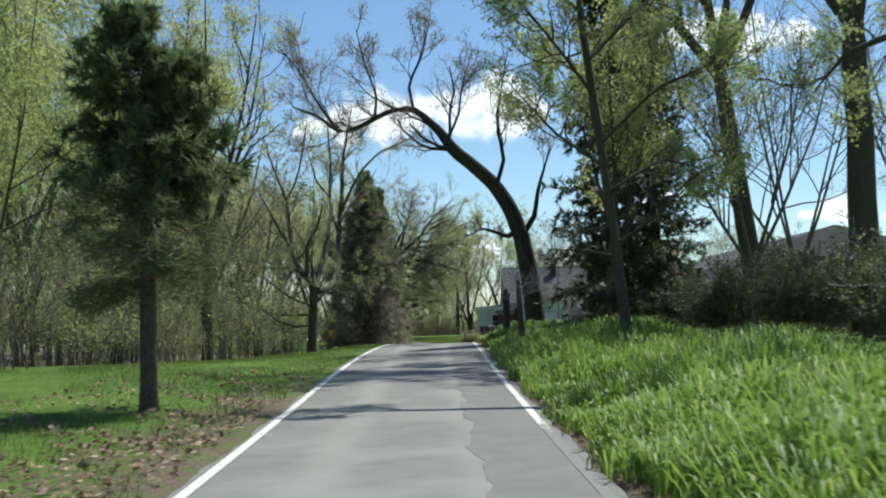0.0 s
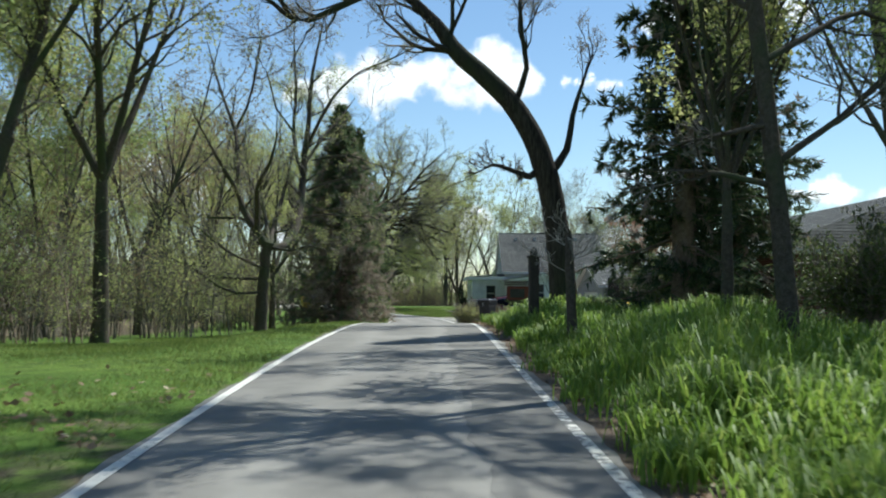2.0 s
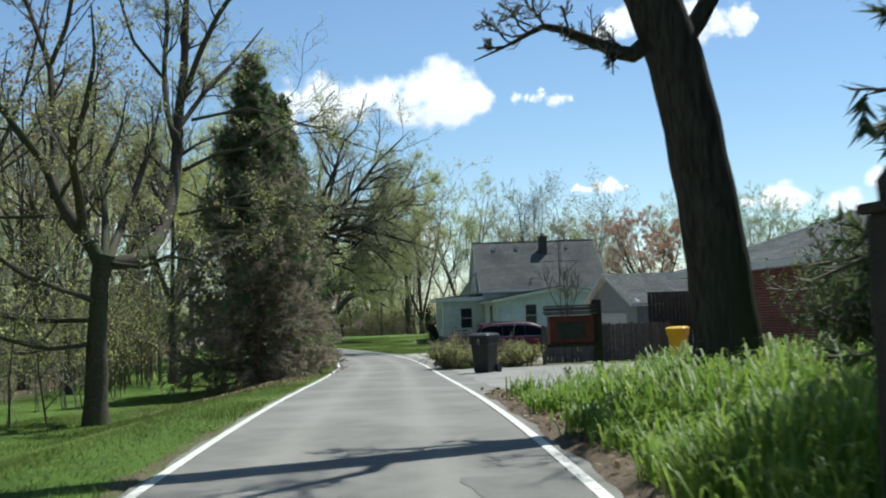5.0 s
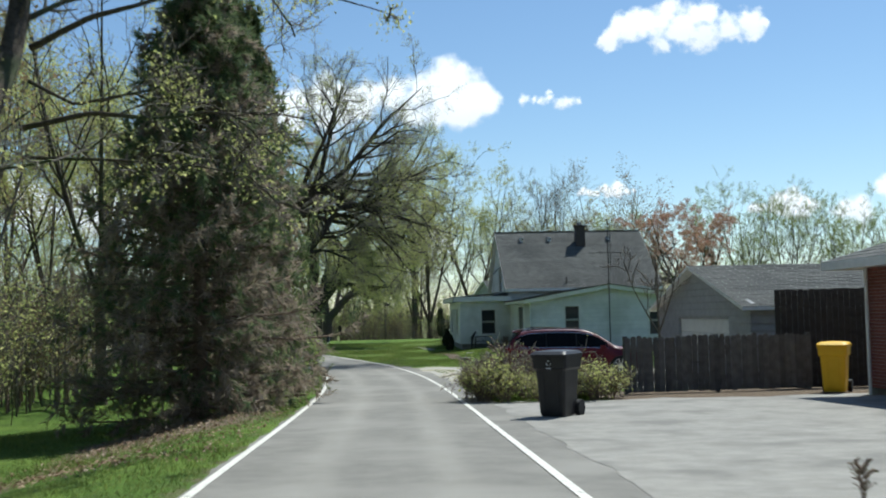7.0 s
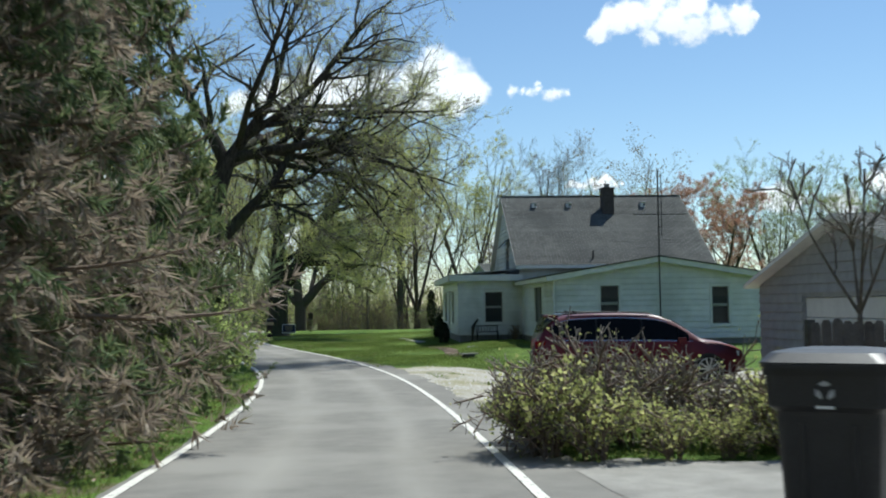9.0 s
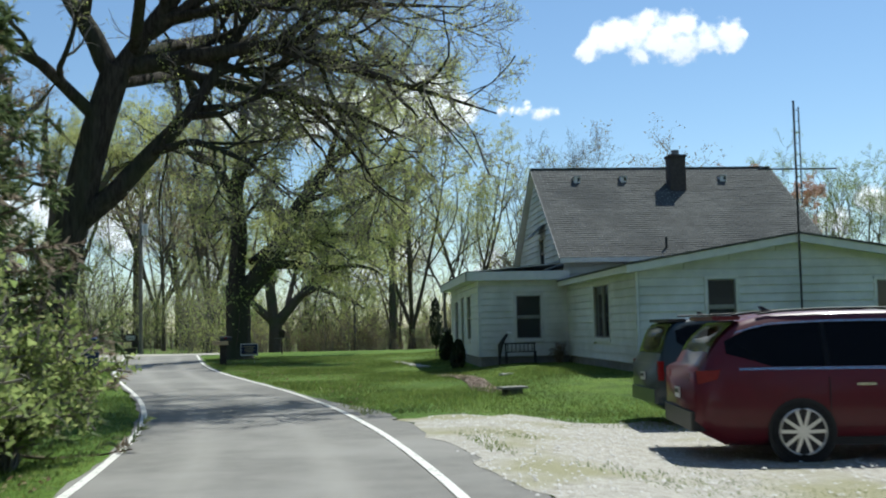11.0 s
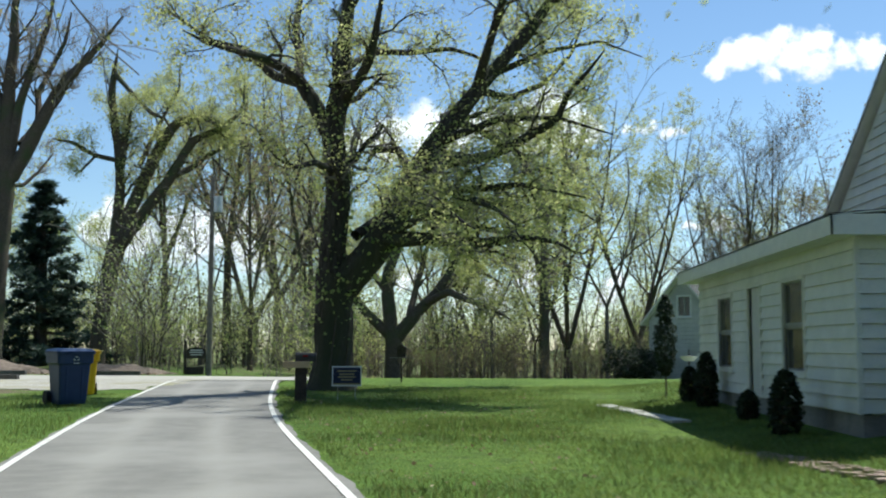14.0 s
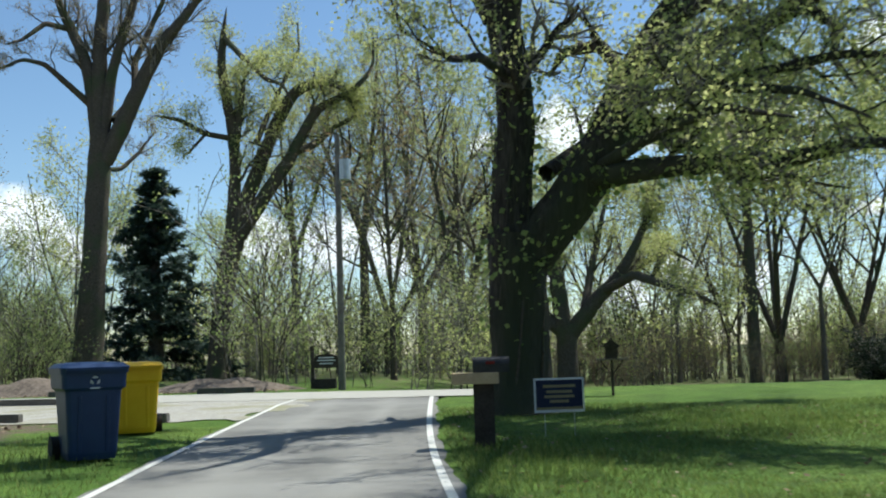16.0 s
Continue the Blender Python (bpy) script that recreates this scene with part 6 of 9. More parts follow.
tangle = shrub_meshes("tangle", 71, 30, 1.25, 1.5, LEAF_YOUNG, 0.045, 1, DEADWOOD, (8, 5), 0.8)
TANGLE_LABEL = "tangled bush of bare brown stems with yellow-green shoots"
plant("tangled_bush", tangle, TANGLE_LABEL, spot(2.9, 70.9), 0, (1.0, 0.85, 0.92), "bush")
plant("tangled_bush", tangle, TANGLE_LABEL, spot(1.9, 70.6), 100, (0.65, 0.75, 0.7), "bush")
plant("tangled_bush", tangle, TANGLE_LABEL, spot(4.0, 70.6), 200, (0.7, 0.7, 0.62), "bush")
shoots = shrub_meshes("yellow_shoots", 76, 14, 0.95, 0.75, LEAF_YOUNG, 0.055, 5, DEADWOOD, (6, 4), 0.5)
for i, (x, y, s) in enumerate(((1.75, 70.0, 1.0), (2.2, 69.6, 0.8), (3.0, 69.5, 0.6), (4.3, 69.7, 0.9), (4.75, 70.3, 0.8), (2.0, 71.6, 0.9), (3.6, 69.6, 0.5))):
    plant("yellow_shrub", shoots, "low shrub of fresh yellow-green shoots at the bush's foot", spot(x, y), i * 50, s, "shrub", "yellow shrubs")
lush = shrub_meshes("lush_shrub", 72, 40, 1.6, 1.3, LEAF_GREEN, 0.08, 9, TWIG, (7, 5), 0.3)
LUSH_LABEL = "leafy roadside shrub with bright yellow-green leaves"
plant("lane_shrub", lush, LUSH_LABEL, spot(-4.15, 82.2), 0, 1.05, "shrub")
plant("lane_shrub", lush, LUSH_LABEL, spot(-4.0, 85.2), 120, 0.9, "shrub")
plant("lane_shrub", lush, LUSH_LABEL, spot(-4.1, 77.3), 60, 0.6, "shrub")
dark_shrub = shrub_meshes("dark_shrub", 73, 32, 2.0, 1.7, LEAF_DARK, 0.075, 9, TWIG, (7, 5), 0.3)
for i, (x, y, s) in enumerate(((9.6, 21, 1.1), (11, 25, 1.3), (12.8, 20, 1.3), (9.6, 29.5, 1.1), (11.5, 33.5, 1.3), (9.2, 36, 1.1), (8.0, 47.2, 1.0), (9.0, 50, 1.0), (8.9, 52.5, 0.6), (7.6, 48.6, 1.05))):
    plant("yard_hedge", dark_shrub, "loose dark green hedge shrub in front of the brick house", spot(x, y), i * 77, s, "shrub", "hedge")


# ---- building pieces ----
def loft(rings, cap=True):
    bm = bmesh.new()
    rs = [[bm.verts.new(p) for p in r] for r in rings]
    n = len(rs[0])
    for a, b in zip(rs, rs[1:]):
        for i in range(n):
            bm.faces.new((a[i], a[(i + 1) % n], b[(i + 1) % n], b[i]))
    if cap:
        bm.faces.new(rs[0][::-1]), bm.faces.new(rs[-1])
    bmesh.ops.recalc_face_normals(bm, faces=bm.faces[:])
    return bm


def obox(bm, o, a, n, u0, u1, d0, d1, z0, z1, bevel=0.0):
    """A box on a wall: u along the wall, d outwards, z up; o is the wall's foot point."""
    a, n = Vector(a), Vector(n)
    vs = []
    for z in (z0, z1):
        for u, d in ((u0, d0), (u1, d0), (u1, d1), (u0, d1)):
            p = Vector(o) + a * u + n * d
            vs.append(bm.verts.new((p.x, p.y, z)))
    fs = [(0, 3, 2, 1), (4, 5, 6, 7), (0, 1, 5, 4), (1, 2, 6, 5), (2, 3, 7, 6), (3, 0, 4, 7)]
    new_f = [bm.faces.new([vs[i] for i in f]) for f in fs]
    bmesh.ops.recalc_face_normals(bm, faces=new_f)
    if bevel:
        bmesh.ops.bevel(bm, geom=list({e for f in new_f for e in f.edges}), offset=bevel, segments=1, affect="EDGES")
    return bm


def window_on(parent, o, a, n, u0, u1, z0, z1, panes="hung", trim=TRIM, label="", name="window"):
    """A window in a wall's opening: casing, sashes and panes."""
    w = under(name, None, parent, label)
    bm = bmesh.new()
    t = 0.075
    for b in ((u0 - t, u0, z0 - t, z1 + t), (u1, u1 + t, z0 - t, z1 + t), (u0, u1, z1, z1 + t), (u0, u1, z0 - t, z0)):
        obox(bm, o, a, n, b[0], b[1], -0.08, 0.045, b[2], b[3])
    part("frame", bm, trim, w)
    part("sill", obox(bmesh.new(), o, a, n, u0 - 0.1, u1 + 0.1, 0.0, 0.075, z0 - t - 0.03, z0 - t), trim, w)
    zm, um = (z0 + z1) / 2, (u0 + u1) / 2
    if panes == "hung":
        cells, rail = ((u0, u1, z0, zm - 0.02, -0.05), (u0, u1, zm + 0.02, z1, -0.03)), (u0, u1, zm - 0.025, zm + 0.025)
    else:
        cells, rail = ((u0, um - 0.02, z0, z1, -0.05), (um + 0.02, u1, z0, z1, -0.03)), (um - 0.03, um + 0.03, z0, z1)
    for c in cells:
        part("pane", obox(bmesh.new(), o, a, n, c[0], c[1], c[4] - 0.006, c[4], c[2], c[3]), GLASS, w)
        bm = bmesh.new()
        s = 0.035
        for b in ((c[0], c[0] + s, c[2], c[3]), (c[1] - s, c[1], c[2], c[3]), (c[0] + s, c[1] - s, c[2], c[2] + s), (c[0] + s, c[1] - s, c[3] - s, c[3])):
            obox(bm, o, a, n, b[0], b[1], c[4] - 0.015, c[4] + 0.02, b[2], b[3])
        part("sash", bm, SASH, w)
    part("meeting_rail", obox(bmesh.new(), o, a, n, rail[0], rail[1], -0.06, 0.0, rail[2], rail[3]), SASH, w)
    # black sheet behind the panes stands in for the unlit room
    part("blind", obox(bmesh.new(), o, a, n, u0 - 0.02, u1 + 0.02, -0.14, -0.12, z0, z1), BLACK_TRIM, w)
    return w


def wall_on(parent, o, a, n, length, z0, z1, holes=(), siding=SIDING, expo=0.205, gable=None, name="wall", corner=True):
    """A wall with openings, clad in lapped boards, each board a piece. gable: height of the top at u."""
    bm = bmesh.new()
    cuts = sorted({0.0, length, *(h[0] for h in holes), *(h[1] for h in holes)})
    for ua, ub in zip(cuts, cuts[1:]):
        zs = z0
        for h in sorted((h for h in holes if h[0] < (ua + ub) / 2 < h[1]), key=lambda h: h[2]):
            if h[2] > zs:
                obox(bm, o, a, n, ua, ub, -0.15, 0.0, zs, h[2])
            zs = h[3]
        if z1 > zs:
            obox(bm, o, a, n, ua, ub, -0.15, 0.0, zs, z1)
    w = part(name, bm, siding, parent)
    z = z0 + 0.02
    top = z1 if gable is None else max(gable(length * i / 40) for i in range(41))
    while z < top - 0.02:
        zt = min(z + expo, top)
        zm = (z + zt) / 2
        lo, hi = 0.0, length
        if gable is not None:
            inside = [length * i / 200 for i in range(201) if gable(length * i / 200) > zt - 0.03]
            if not inside:
                break
            lo, hi = inside[0], inside[-1]
        spans = [(lo, hi)]
        for h in holes:
            if h[2] - 0.10 < zm < h[3] + 0.10:
                spans = [s for sp in spans for s in ((sp[0], min(sp[1], h[0] - 0.07)), (max(sp[0], h[1] + 0.07), sp[1])) if s[1] - s[0] > 0.05]
        for ua, ub in spans:
            b = bmesh.new()
            A_, N_ = Vector(a), Vector(n)
            vs = [b.verts.new((*(Vector(o) + A_ * u + N_ * d).xy, zz)) for zz, d1 in ((z + 0.002, 0.044), (zt - 0.012, 0.006)) for u, d in ((ua, 0.001), (ub, 0.001), (ub, d1), (ua, d1))]
            for f in ((0, 3, 2, 1), (4, 5, 6, 7), (0, 1, 5, 4), (1, 2, 6, 5), (2, 3, 7, 6), (3, 0, 4, 7)):
                b.faces.new([vs[i] for i in f])
            bmesh.ops.recalc_face_normals(b, faces=b.faces[:])
            part("siding_board", b, siding, w)
        z = zt
    if gable is not None:
        g, A_, N_ = bmesh.new(), Vector(a), Vector(n)
        cuts = sorted({0.0, length / 2, length, *(h[0] for h in holes if h[3] > z1), *(h[1] for h in holes if h[3] > z1)})
        for ua, ub in zip(cuts, cuts[1:]):
            zs = z1
            for h in holes:
                if h[0] < (ua + ub) / 2 < h[1] and h[3] > z1:
                    if h[2] > zs:
                        obox(g, o, a, n, ua, ub, -0.12, 0.0, zs, h[2])
                    zs = h[3]
            quad = [(ua, zs), (ub, zs), (ub, max(gable(ub), zs)), (ua, max(gable(ua), zs))]
            vs = [[g.verts.new((*(Vector(o) + A_ * u + N_ * d).xy, z)) for u, z in quad] for d in (-0.12, 0.0)]
            for f in ([vs[0][k] for k in (3, 2, 1, 0)], vs[1]):
                g.faces.new(f)
            for k in range(4):
                g.faces.new((vs[0][k], vs[0][(k + 1) % 4], vs[1][(k + 1) % 4], vs[1][k]))
        bmesh.ops.recalc_face_normals(g, faces=g.faces[:])
        part("gable_wall", g, siding, parent)
    return w


def slope(parent, e0, e1, r1, r0, thick=0.16, course=0.15, tabs=26, name="roof", mat=SHINGLE, under_mat=TRIM, seed=1):
    """A roof slope from its eave line e0-e1 up to the ridge r0-r1, with shingle courses."""
    e0, e1, r0, r1 = map(Vector, (e0, e1, r0, r1))
    nrm = (e1 - e0).cross(r0 - e0).normalized()
    if nrm.z < 0:
        nrm.negate()
    bm = bmesh.new()
    top = [bm.verts.new(p) for p in (e0, e1, r1, r0)]
    bot = [bm.verts.new(p - Vector((0, 0, thick))) for p in (e0, e1, r1, r0)]
    bm.faces.new(top), bm.faces.new(bot[::-1])
    for i in range(4):
        bm.faces.new((top[i], bot[i], bot[(i + 1) % 4], top[(i + 1) % 4]))
    bmesh.ops.recalc_face_normals(bm, faces=bm.faces[:])
    roof = part(name, bm, under_mat, parent)
    rr = random.Random(seed)
    n = max(2, int((r0 - e0).length / course))
    for i in range(n):
        b = bmesh.new()
        fa, fb = i / n, min((i + 1.25) / n, 1.0)
        k = tabs + (i % 2)
        for j in range(k):
            ua, ub = (j + (0.5 if i % 2 else 0)) / tabs - (0.5 / tabs if i % 2 else 0), (j + 1) / tabs - (0 if i % 2 == 0 else 0.5 / tabs)
            if i % 2:
                ua, ub = max(0, (j - 0.5) / tabs), min(1, (j + 0.5) / tabs)
            ub -= 0.012 / max((e1 - e0).length, 1)
            hgt = 0.012 + rr.uniform(0, 0.006)
            pts = []
            for f, h in ((fa, hgt), (fb, 0.004)):
                for u in (ua, ub):
                    pts.append(e0.lerp(e1, u).lerp(r0.lerp(r1, u), f) + nrm * h)
            q = [b.verts.new(p) for p in pts] + [b.verts.new(p - nrm * 0.014) for p in pts[:2]]
            b.faces.new((q[0], q[1], q[3], q[2]))
            b.faces.new((q[4], q[5], q[1], q[0]))
        part("shingle_course", b, mat, roof)
    return roof


def corner_board(parent, x, y, z0, z1, w=0.075):
    part("corner_board", box_bm(x - w / 2, x + w / 2, y - w / 2, y + w / 2, z0, z1), SIDING, parent)


# ---- the white house ----
HZ = -0.14
house = thing("white_house", "old white clapboard house with grey shingle roof and low annexes", "house", (0, 0, 0))
X_, Y_ = (1, 0, 0), (0, 1, 0)
WEST, SOUTH = (-1, 0, 0), (0, -1, 0)
# porch wing
wall_on(house, (3.7, 107.3, 0), X_, SOUTH, 2.9, HZ + 0.22, 2.55, [(1.2, 2.0, 0.65, 2.03)])
wall_on(house, (3.7, 107.3, 0), Y_, WEST, 10.9, HZ + 0.22, 2.60, [(2.45, 3.65, 0.62, 2.10), (5.2, 6.1, HZ + 0.25, 2.14), (7.5, 8.75, 0.60, 2.05)])
window_on(house, (3.7, 107.3, 0), X_, SOUTH, 1.2, 2.0, 0.65, 2.03)
window_on(house, (3.7, 107.3, 0), Y_, WEST, 2.45, 3.65, 0.62, 2.10)
window_on(house, (3.7, 107.3, 0), Y_, WEST, 7.5, 8.75, 0.60, 2.05)
door = under("door", None, house, "pale panelled front door")
bm = bmesh.new()
o = (3.7, 107.3, 0)
for b in ((5.12, 5.2, HZ + 0.25, 2.22), (6.1, 6.18, HZ + 0.25, 2.22), (5.2, 6.1, 2.14, 2.22)):
    obox(bm, o, Y_, WEST, b[0], b[1], -0.08, 0.045, b[2], b[3])
part("frame", bm, TRIM, door)
part("leaf", obox(bmesh.new(), o, Y_, WEST, 5.2, 6.1, -0.09, -0.04, HZ + 0.25, 2.14), DOOR_GREY, door)
for zz in ((0.25, 0.95), (1.1, 1.95)):
    part("panel", obox(bmesh.new(), o, Y_, WEST, 5.33, 5.97, -0.04, -0.025, zz[0], zz[1], 0.012), DOOR_GREY, door)
part("handle", cyl_bm(0.03, 3.72, 3.78, 10, at=(0, 0)), METAL_GREY, door).matrix_basis = pose(3.72 - 3.72, 0, 0)
door.children[-1].data.transform(Matrix.Translation((3.68, 112.6, 0.95)) @ Matrix.Rotation(radians(90), 4, "Y") @ Matrix.Translation((0, 0, -3.75)))
part("foundation", box_bm(3.74, 6.6, 107.34, 118.15, HZ - 0.3, HZ + 0.23), BLOCK, house)
wall_on(house, (6.6, 118.2, 0), (-1, 0, 0), (0, 1, 0), 2.9, HZ + 0.22, 2.55)
slope(house, (3.25, 118.6, 2.80), (3.25, 106.92, 2.80), (6.42, 106.92, 3.06), (6.42, 118.6, 3.06), 0.02, 0.3, 20, "porch_roof", seed=3)
bm = bmesh.new()
obox(bm, (3.25, 106.92, 0), X_, SOUTH, 0.0, 3.35, -0.03, 0.0, 2.52, 2.80)
part("fascia", bm, TRIM, house)
part("fascia", obox(bmesh.new(), (3.25, 106.92, 0), Y_, WEST, 0.0, 11.68, -0.03, 0.0, 2.52, 2.80), TRIM, house)
part("soffit", box_bm(3.26, 6.6, 106.93, 118.58, 2.535, 2.56), TRIM, house)
# low annex towards the drive
PEAK, EAVE = 3.16, 2.46


def annex_top(u):
    return PEAK - 0.13 - abs(u - 3.9) / 3.9 * (PEAK - EAVE)


wall_on(house, (6.6, 98.3, 0), X_, SOUTH, 7.8, HZ + 0.22, EAVE - 0.12, [(1.7, 2.4, 0.75, 2.10), (5.92, 6.56, 0.62, 2.02)], gable=annex_top)
wall_on(house, (6.6, 98.3, 0), Y_, WEST, 9.0, HZ + 0.22, EAVE - 0.05, [(3.0, 4.9, 0.68, 2.14)])
wall_on(house, (14.4, 107.3, 0), (0, -1, 0), (1, 0, 0), 9.0, HZ + 0.22, EAVE - 0.05)
window_on(house, (6.6, 98.3, 0), X_, SOUTH, 1.7, 2.4, 0.75, 2.10)
window_on(house, (6.6, 98.3, 0), X_, SOUTH, 5.92, 6.56, 0.62, 2.02)
window_on(house, (6.6, 98.3, 0), Y_, WEST, 3.0, 4.9, 0.68, 2.14, "slide")
part("foundation", box_bm(6.64, 14.36, 98.34, 107.3, HZ - 0.3, HZ + 0.23), BLOCK, house)
slope(house, (6.25, 107.2, EAVE + 0.01), (6.25, 97.95, EAVE + 0.01), (10.5, 97.95, PEAK), (10.5, 107.2, PEAK), 0.05, 0.15, 20, "annex_roof", seed=4)
slope(house, (14.75, 97.95, EAVE + 0.01), (14.75, 107.2, EAVE + 0.01), (10.5, 107.2, PEAK), (10.5, 97.95, PEAK), 0.05, 0.15, 20, "annex_roof", seed=5)
for s in (-1, 1):
    bm = bmesh.new()
    vs = [bm.verts.new((10.5 + s * u, y, z + dz)) for y in (97.92, 97.95) for u, z, dz in ((0, PEAK, 0.0), (4.25, EAVE, 0.0), (4.25, EAVE, -0.2), (0, PEAK, -0.2))]
    for f in ((0, 1, 2, 3), (4, 7, 6, 5), (0, 4, 5, 1), (1, 5, 6, 2), (2, 6, 7, 3), (3, 7, 4, 0)):
        bm.faces.new([vs[i] for i in f])
    bmesh.ops.recalc_face_normals(bm, faces=bm.faces[:])
    part("barge_board", bm, TRIM, house)
    bm = bmesh.new()
    vs = [bm.verts.new((10.5 + s * u, y, z + dz)) for y in (97.88, 97.98) for u, z, dz in ((0, PEAK, 0.035), (4.3, EAVE, 0.035), (4.3, EAVE, -0.015), (0, PEAK, -0.015))]
    for f in ((0, 1, 2, 3), (4, 7, 6, 5), (0, 4, 5, 1), (1, 5, 6, 2), (2, 6, 7, 3), (3, 7, 4, 0)):
        bm.faces.new([vs[i] for i in f])
    bmesh.ops.recalc_face_normals(bm, faces=bm.faces[:])
    part("rake_shingle", bm, SHINGLE, house)
part("fascia", obox(bmesh.new(), (6.25, 97.95, 0), Y_, WEST, 0.0, 9.2, -0.02, 0.01, EAVE - 0.17, EAVE - 0.02), TRIM, house)
part("eave_shingle", obox(bmesh.new(), (6.25, 97.95, 0), Y_, WEST, 0.0, 9.2, -0.03, 0.045, EAVE - 0.015, EAVE + 0.03), SHINGLE, house)
part("fascia", obox(bmesh.new(), (14.75, 97.95, 0), Y_, (1, 0, 0), 0.0, 9.2, -0.02, 0.01, EAVE - 0.17, EAVE), TRIM, house)
part("soffit", box_bm(6.27, 6.6, 97.96, 107.1, EAVE - 0.16, EAVE - 0.14), TRIM, house)
for x, y in ((6.6, 98.3), (3.7, 107.3), (14.4, 98.3)):
    corner_board(house, x, y, HZ + 0.22, 2.4)
# main block
RIDGE, MEAVE = 6.88, 3.2


def main_top(u):
    return RIDGE - 0.1 - abs(u - 5.2) / 5.2 * (RIDGE - MEAVE - 0.1)


wall_on(house, (6.5, 107.3, 0), Y_, WEST, 10.4, 2.56, 3.2, [(3.6, 4.55, 3.15, 4.15)], gable=main_top, name="gable_end")
window_on(house, (6.5, 107.3, 0), Y_, WEST, 3.6, 4.55, 3.15, 4.15)
bm = bmesh.new()
obox(bm, (6.5, 107.3, 0), Y_, WEST, 3.35, 4.8, 0.02, 0.05, 4.18, 4.66)
for v in bm.verts:
    if v.co.z < 4.4:
        v.co.x -= 0.5
part("window_awning", bm, METAL_DARK, house, "small metal window awning")
wall_on(house, (6.5, 107.3, 0), X_, SOUTH, 8.7, 2.5, 3.25, name="front_wall")
part("core_wall", box_bm(6.68, 15.0, 107.5, 117.5, HZ, 3.1), SIDING, house)
wall_on(house, (15.2, 117.7, 0), (0, -1, 0), (1, 0, 0), 10.4, HZ, 3.2, gable=main_top, name="gable_end")
slope(house, (6.3, 106.85, MEAVE), (15.45, 106.85, MEAVE), (15.45, 112.5, RIDGE), (6.3, 112.5, RIDGE), 0.10, 0.145, 30, "main_roof", seed=6)
slope(house, (15.45, 118.15, MEAVE), (6.3, 118.15, MEAVE), (6.3, 112.5, RIDGE), (15.45, 112.5, RIDGE), 0.10, 0.4, 10, "main_roof", seed=7)
for x in (6.27, 15.45):
    for s in (-1, 1):
        bm = bmesh.new()
        vs = [bm.verts.new((x + dx, 112.5 + s * u, z + dz)) for dx in (0, 0.03) for u, z, dz in ((0, RIDGE, 0.0), (5.65, MEAVE, 0.0), (5.65, MEAVE, -0.06), (0, RIDGE, -0.06))]
        for f in ((0, 1, 2, 3), (4, 7, 6, 5), (0, 4, 5, 1), (1, 5, 6, 2), (2, 6, 7, 3), (3, 7, 4, 0)):
            bm.faces.new([vs[i] for i in f])
        bmesh.ops.recalc_face_normals(bm, faces=bm.faces[:])
        part("barge_board", bm, SASH if x < 10 else SHINGLE, house)
part("fascia", obox(bmesh.new(), (6.3, 106.85, 0), X_, SOUTH, 0.0, 9.15, -0.02, 0.01, MEAVE - 0.15, MEAVE), TRIM, house)
part("ridge_cap", box_bm(6.3, 15.45, 112.4, 112.6, RIDGE - 0.02, RIDGE + 0.03, 0.012), SHINGLE, house)
chim = part("chimney", box_bm(11.15, 11.72, 110.85, 111.45, 5.4, 7.05), BRICK_DARK, house, "dark brick chimney with tile cap")
part("chimney_cap", box_bm(11.10, 11.77, 110.80, 111.50, 7.05, 7.14, 0.015), BRICK_DARK, chim)
part("flue", cyl_bm(0.14, 7.1, 7.34, 14, at=(11.43, 111.15)), BLOCK, chim)
for x in (7.85, 9.57, 13.3):
    # front white for metal lit by the sky, its right half painted dark
    vent = part("roof_vent", box_bm(x - 0.11, x + 0.11, 111.45, 111.80, 6.22, 6.42), SIGN_WHITE, house, "small metal roof vent with pale hood")
    part("vent_hood", box_bm(x - 0.135, x + 0.135, 111.39, 111.84, 6.42, 6.46, 0.012), METAL_GREY, vent)
    part("vent_slot", box_bm(x + 0.01, x + 0.09, 111.44, 111.45, 6.28, 6.40), METAL_DARK, vent)
part("plumbing_pipe", cyl_bm(0.04, 3.3, 3.85, 10, at=(9.9, 107.3)), METAL_DARK, house)
part("downpipe", cyl_bm(0.035, 0.1, 2.3, 8, at=(6.54, 98.2)), TRIM, house)

# antenna mast at the annex gable
mast = thing("antenna_mast", "thin metal antenna mast standing at the annex wall", "antenna", (10.45, 97.85, HZ))
part("pole", cyl_bm(0.028, 0, 6.5, 8), METAL_DARK, mast)
bm = bmesh.new()
cyl_bm(0.016, 4.0, 6.35, 6, bm=bm, at=(0.12, 0))
for i in range(9):
    obox(bm, (0, 0, 0), X_, SOUTH, 0, 0.12, -0.008, 0.008, 4.1 + i * 0.27, 4.115 + i * 0.27)
part("ladder_rail", bm, METAL_DARK, mast)
part("boom", obox(bmesh.new(), (0, 0, 0), X_, SOUTH, -0.95, 1.0, -0.016, 0.016, 4.82, 4.852), METAL_DARK, mast)
for u in (-0.9, -0.6, -0.3, 0.35, 0.65, 0.95):
    part("element", box_bm(u - 0.006, u + 0.006, -0.35, 0.35, 4.845, 4.857), METAL_GREY, mast)

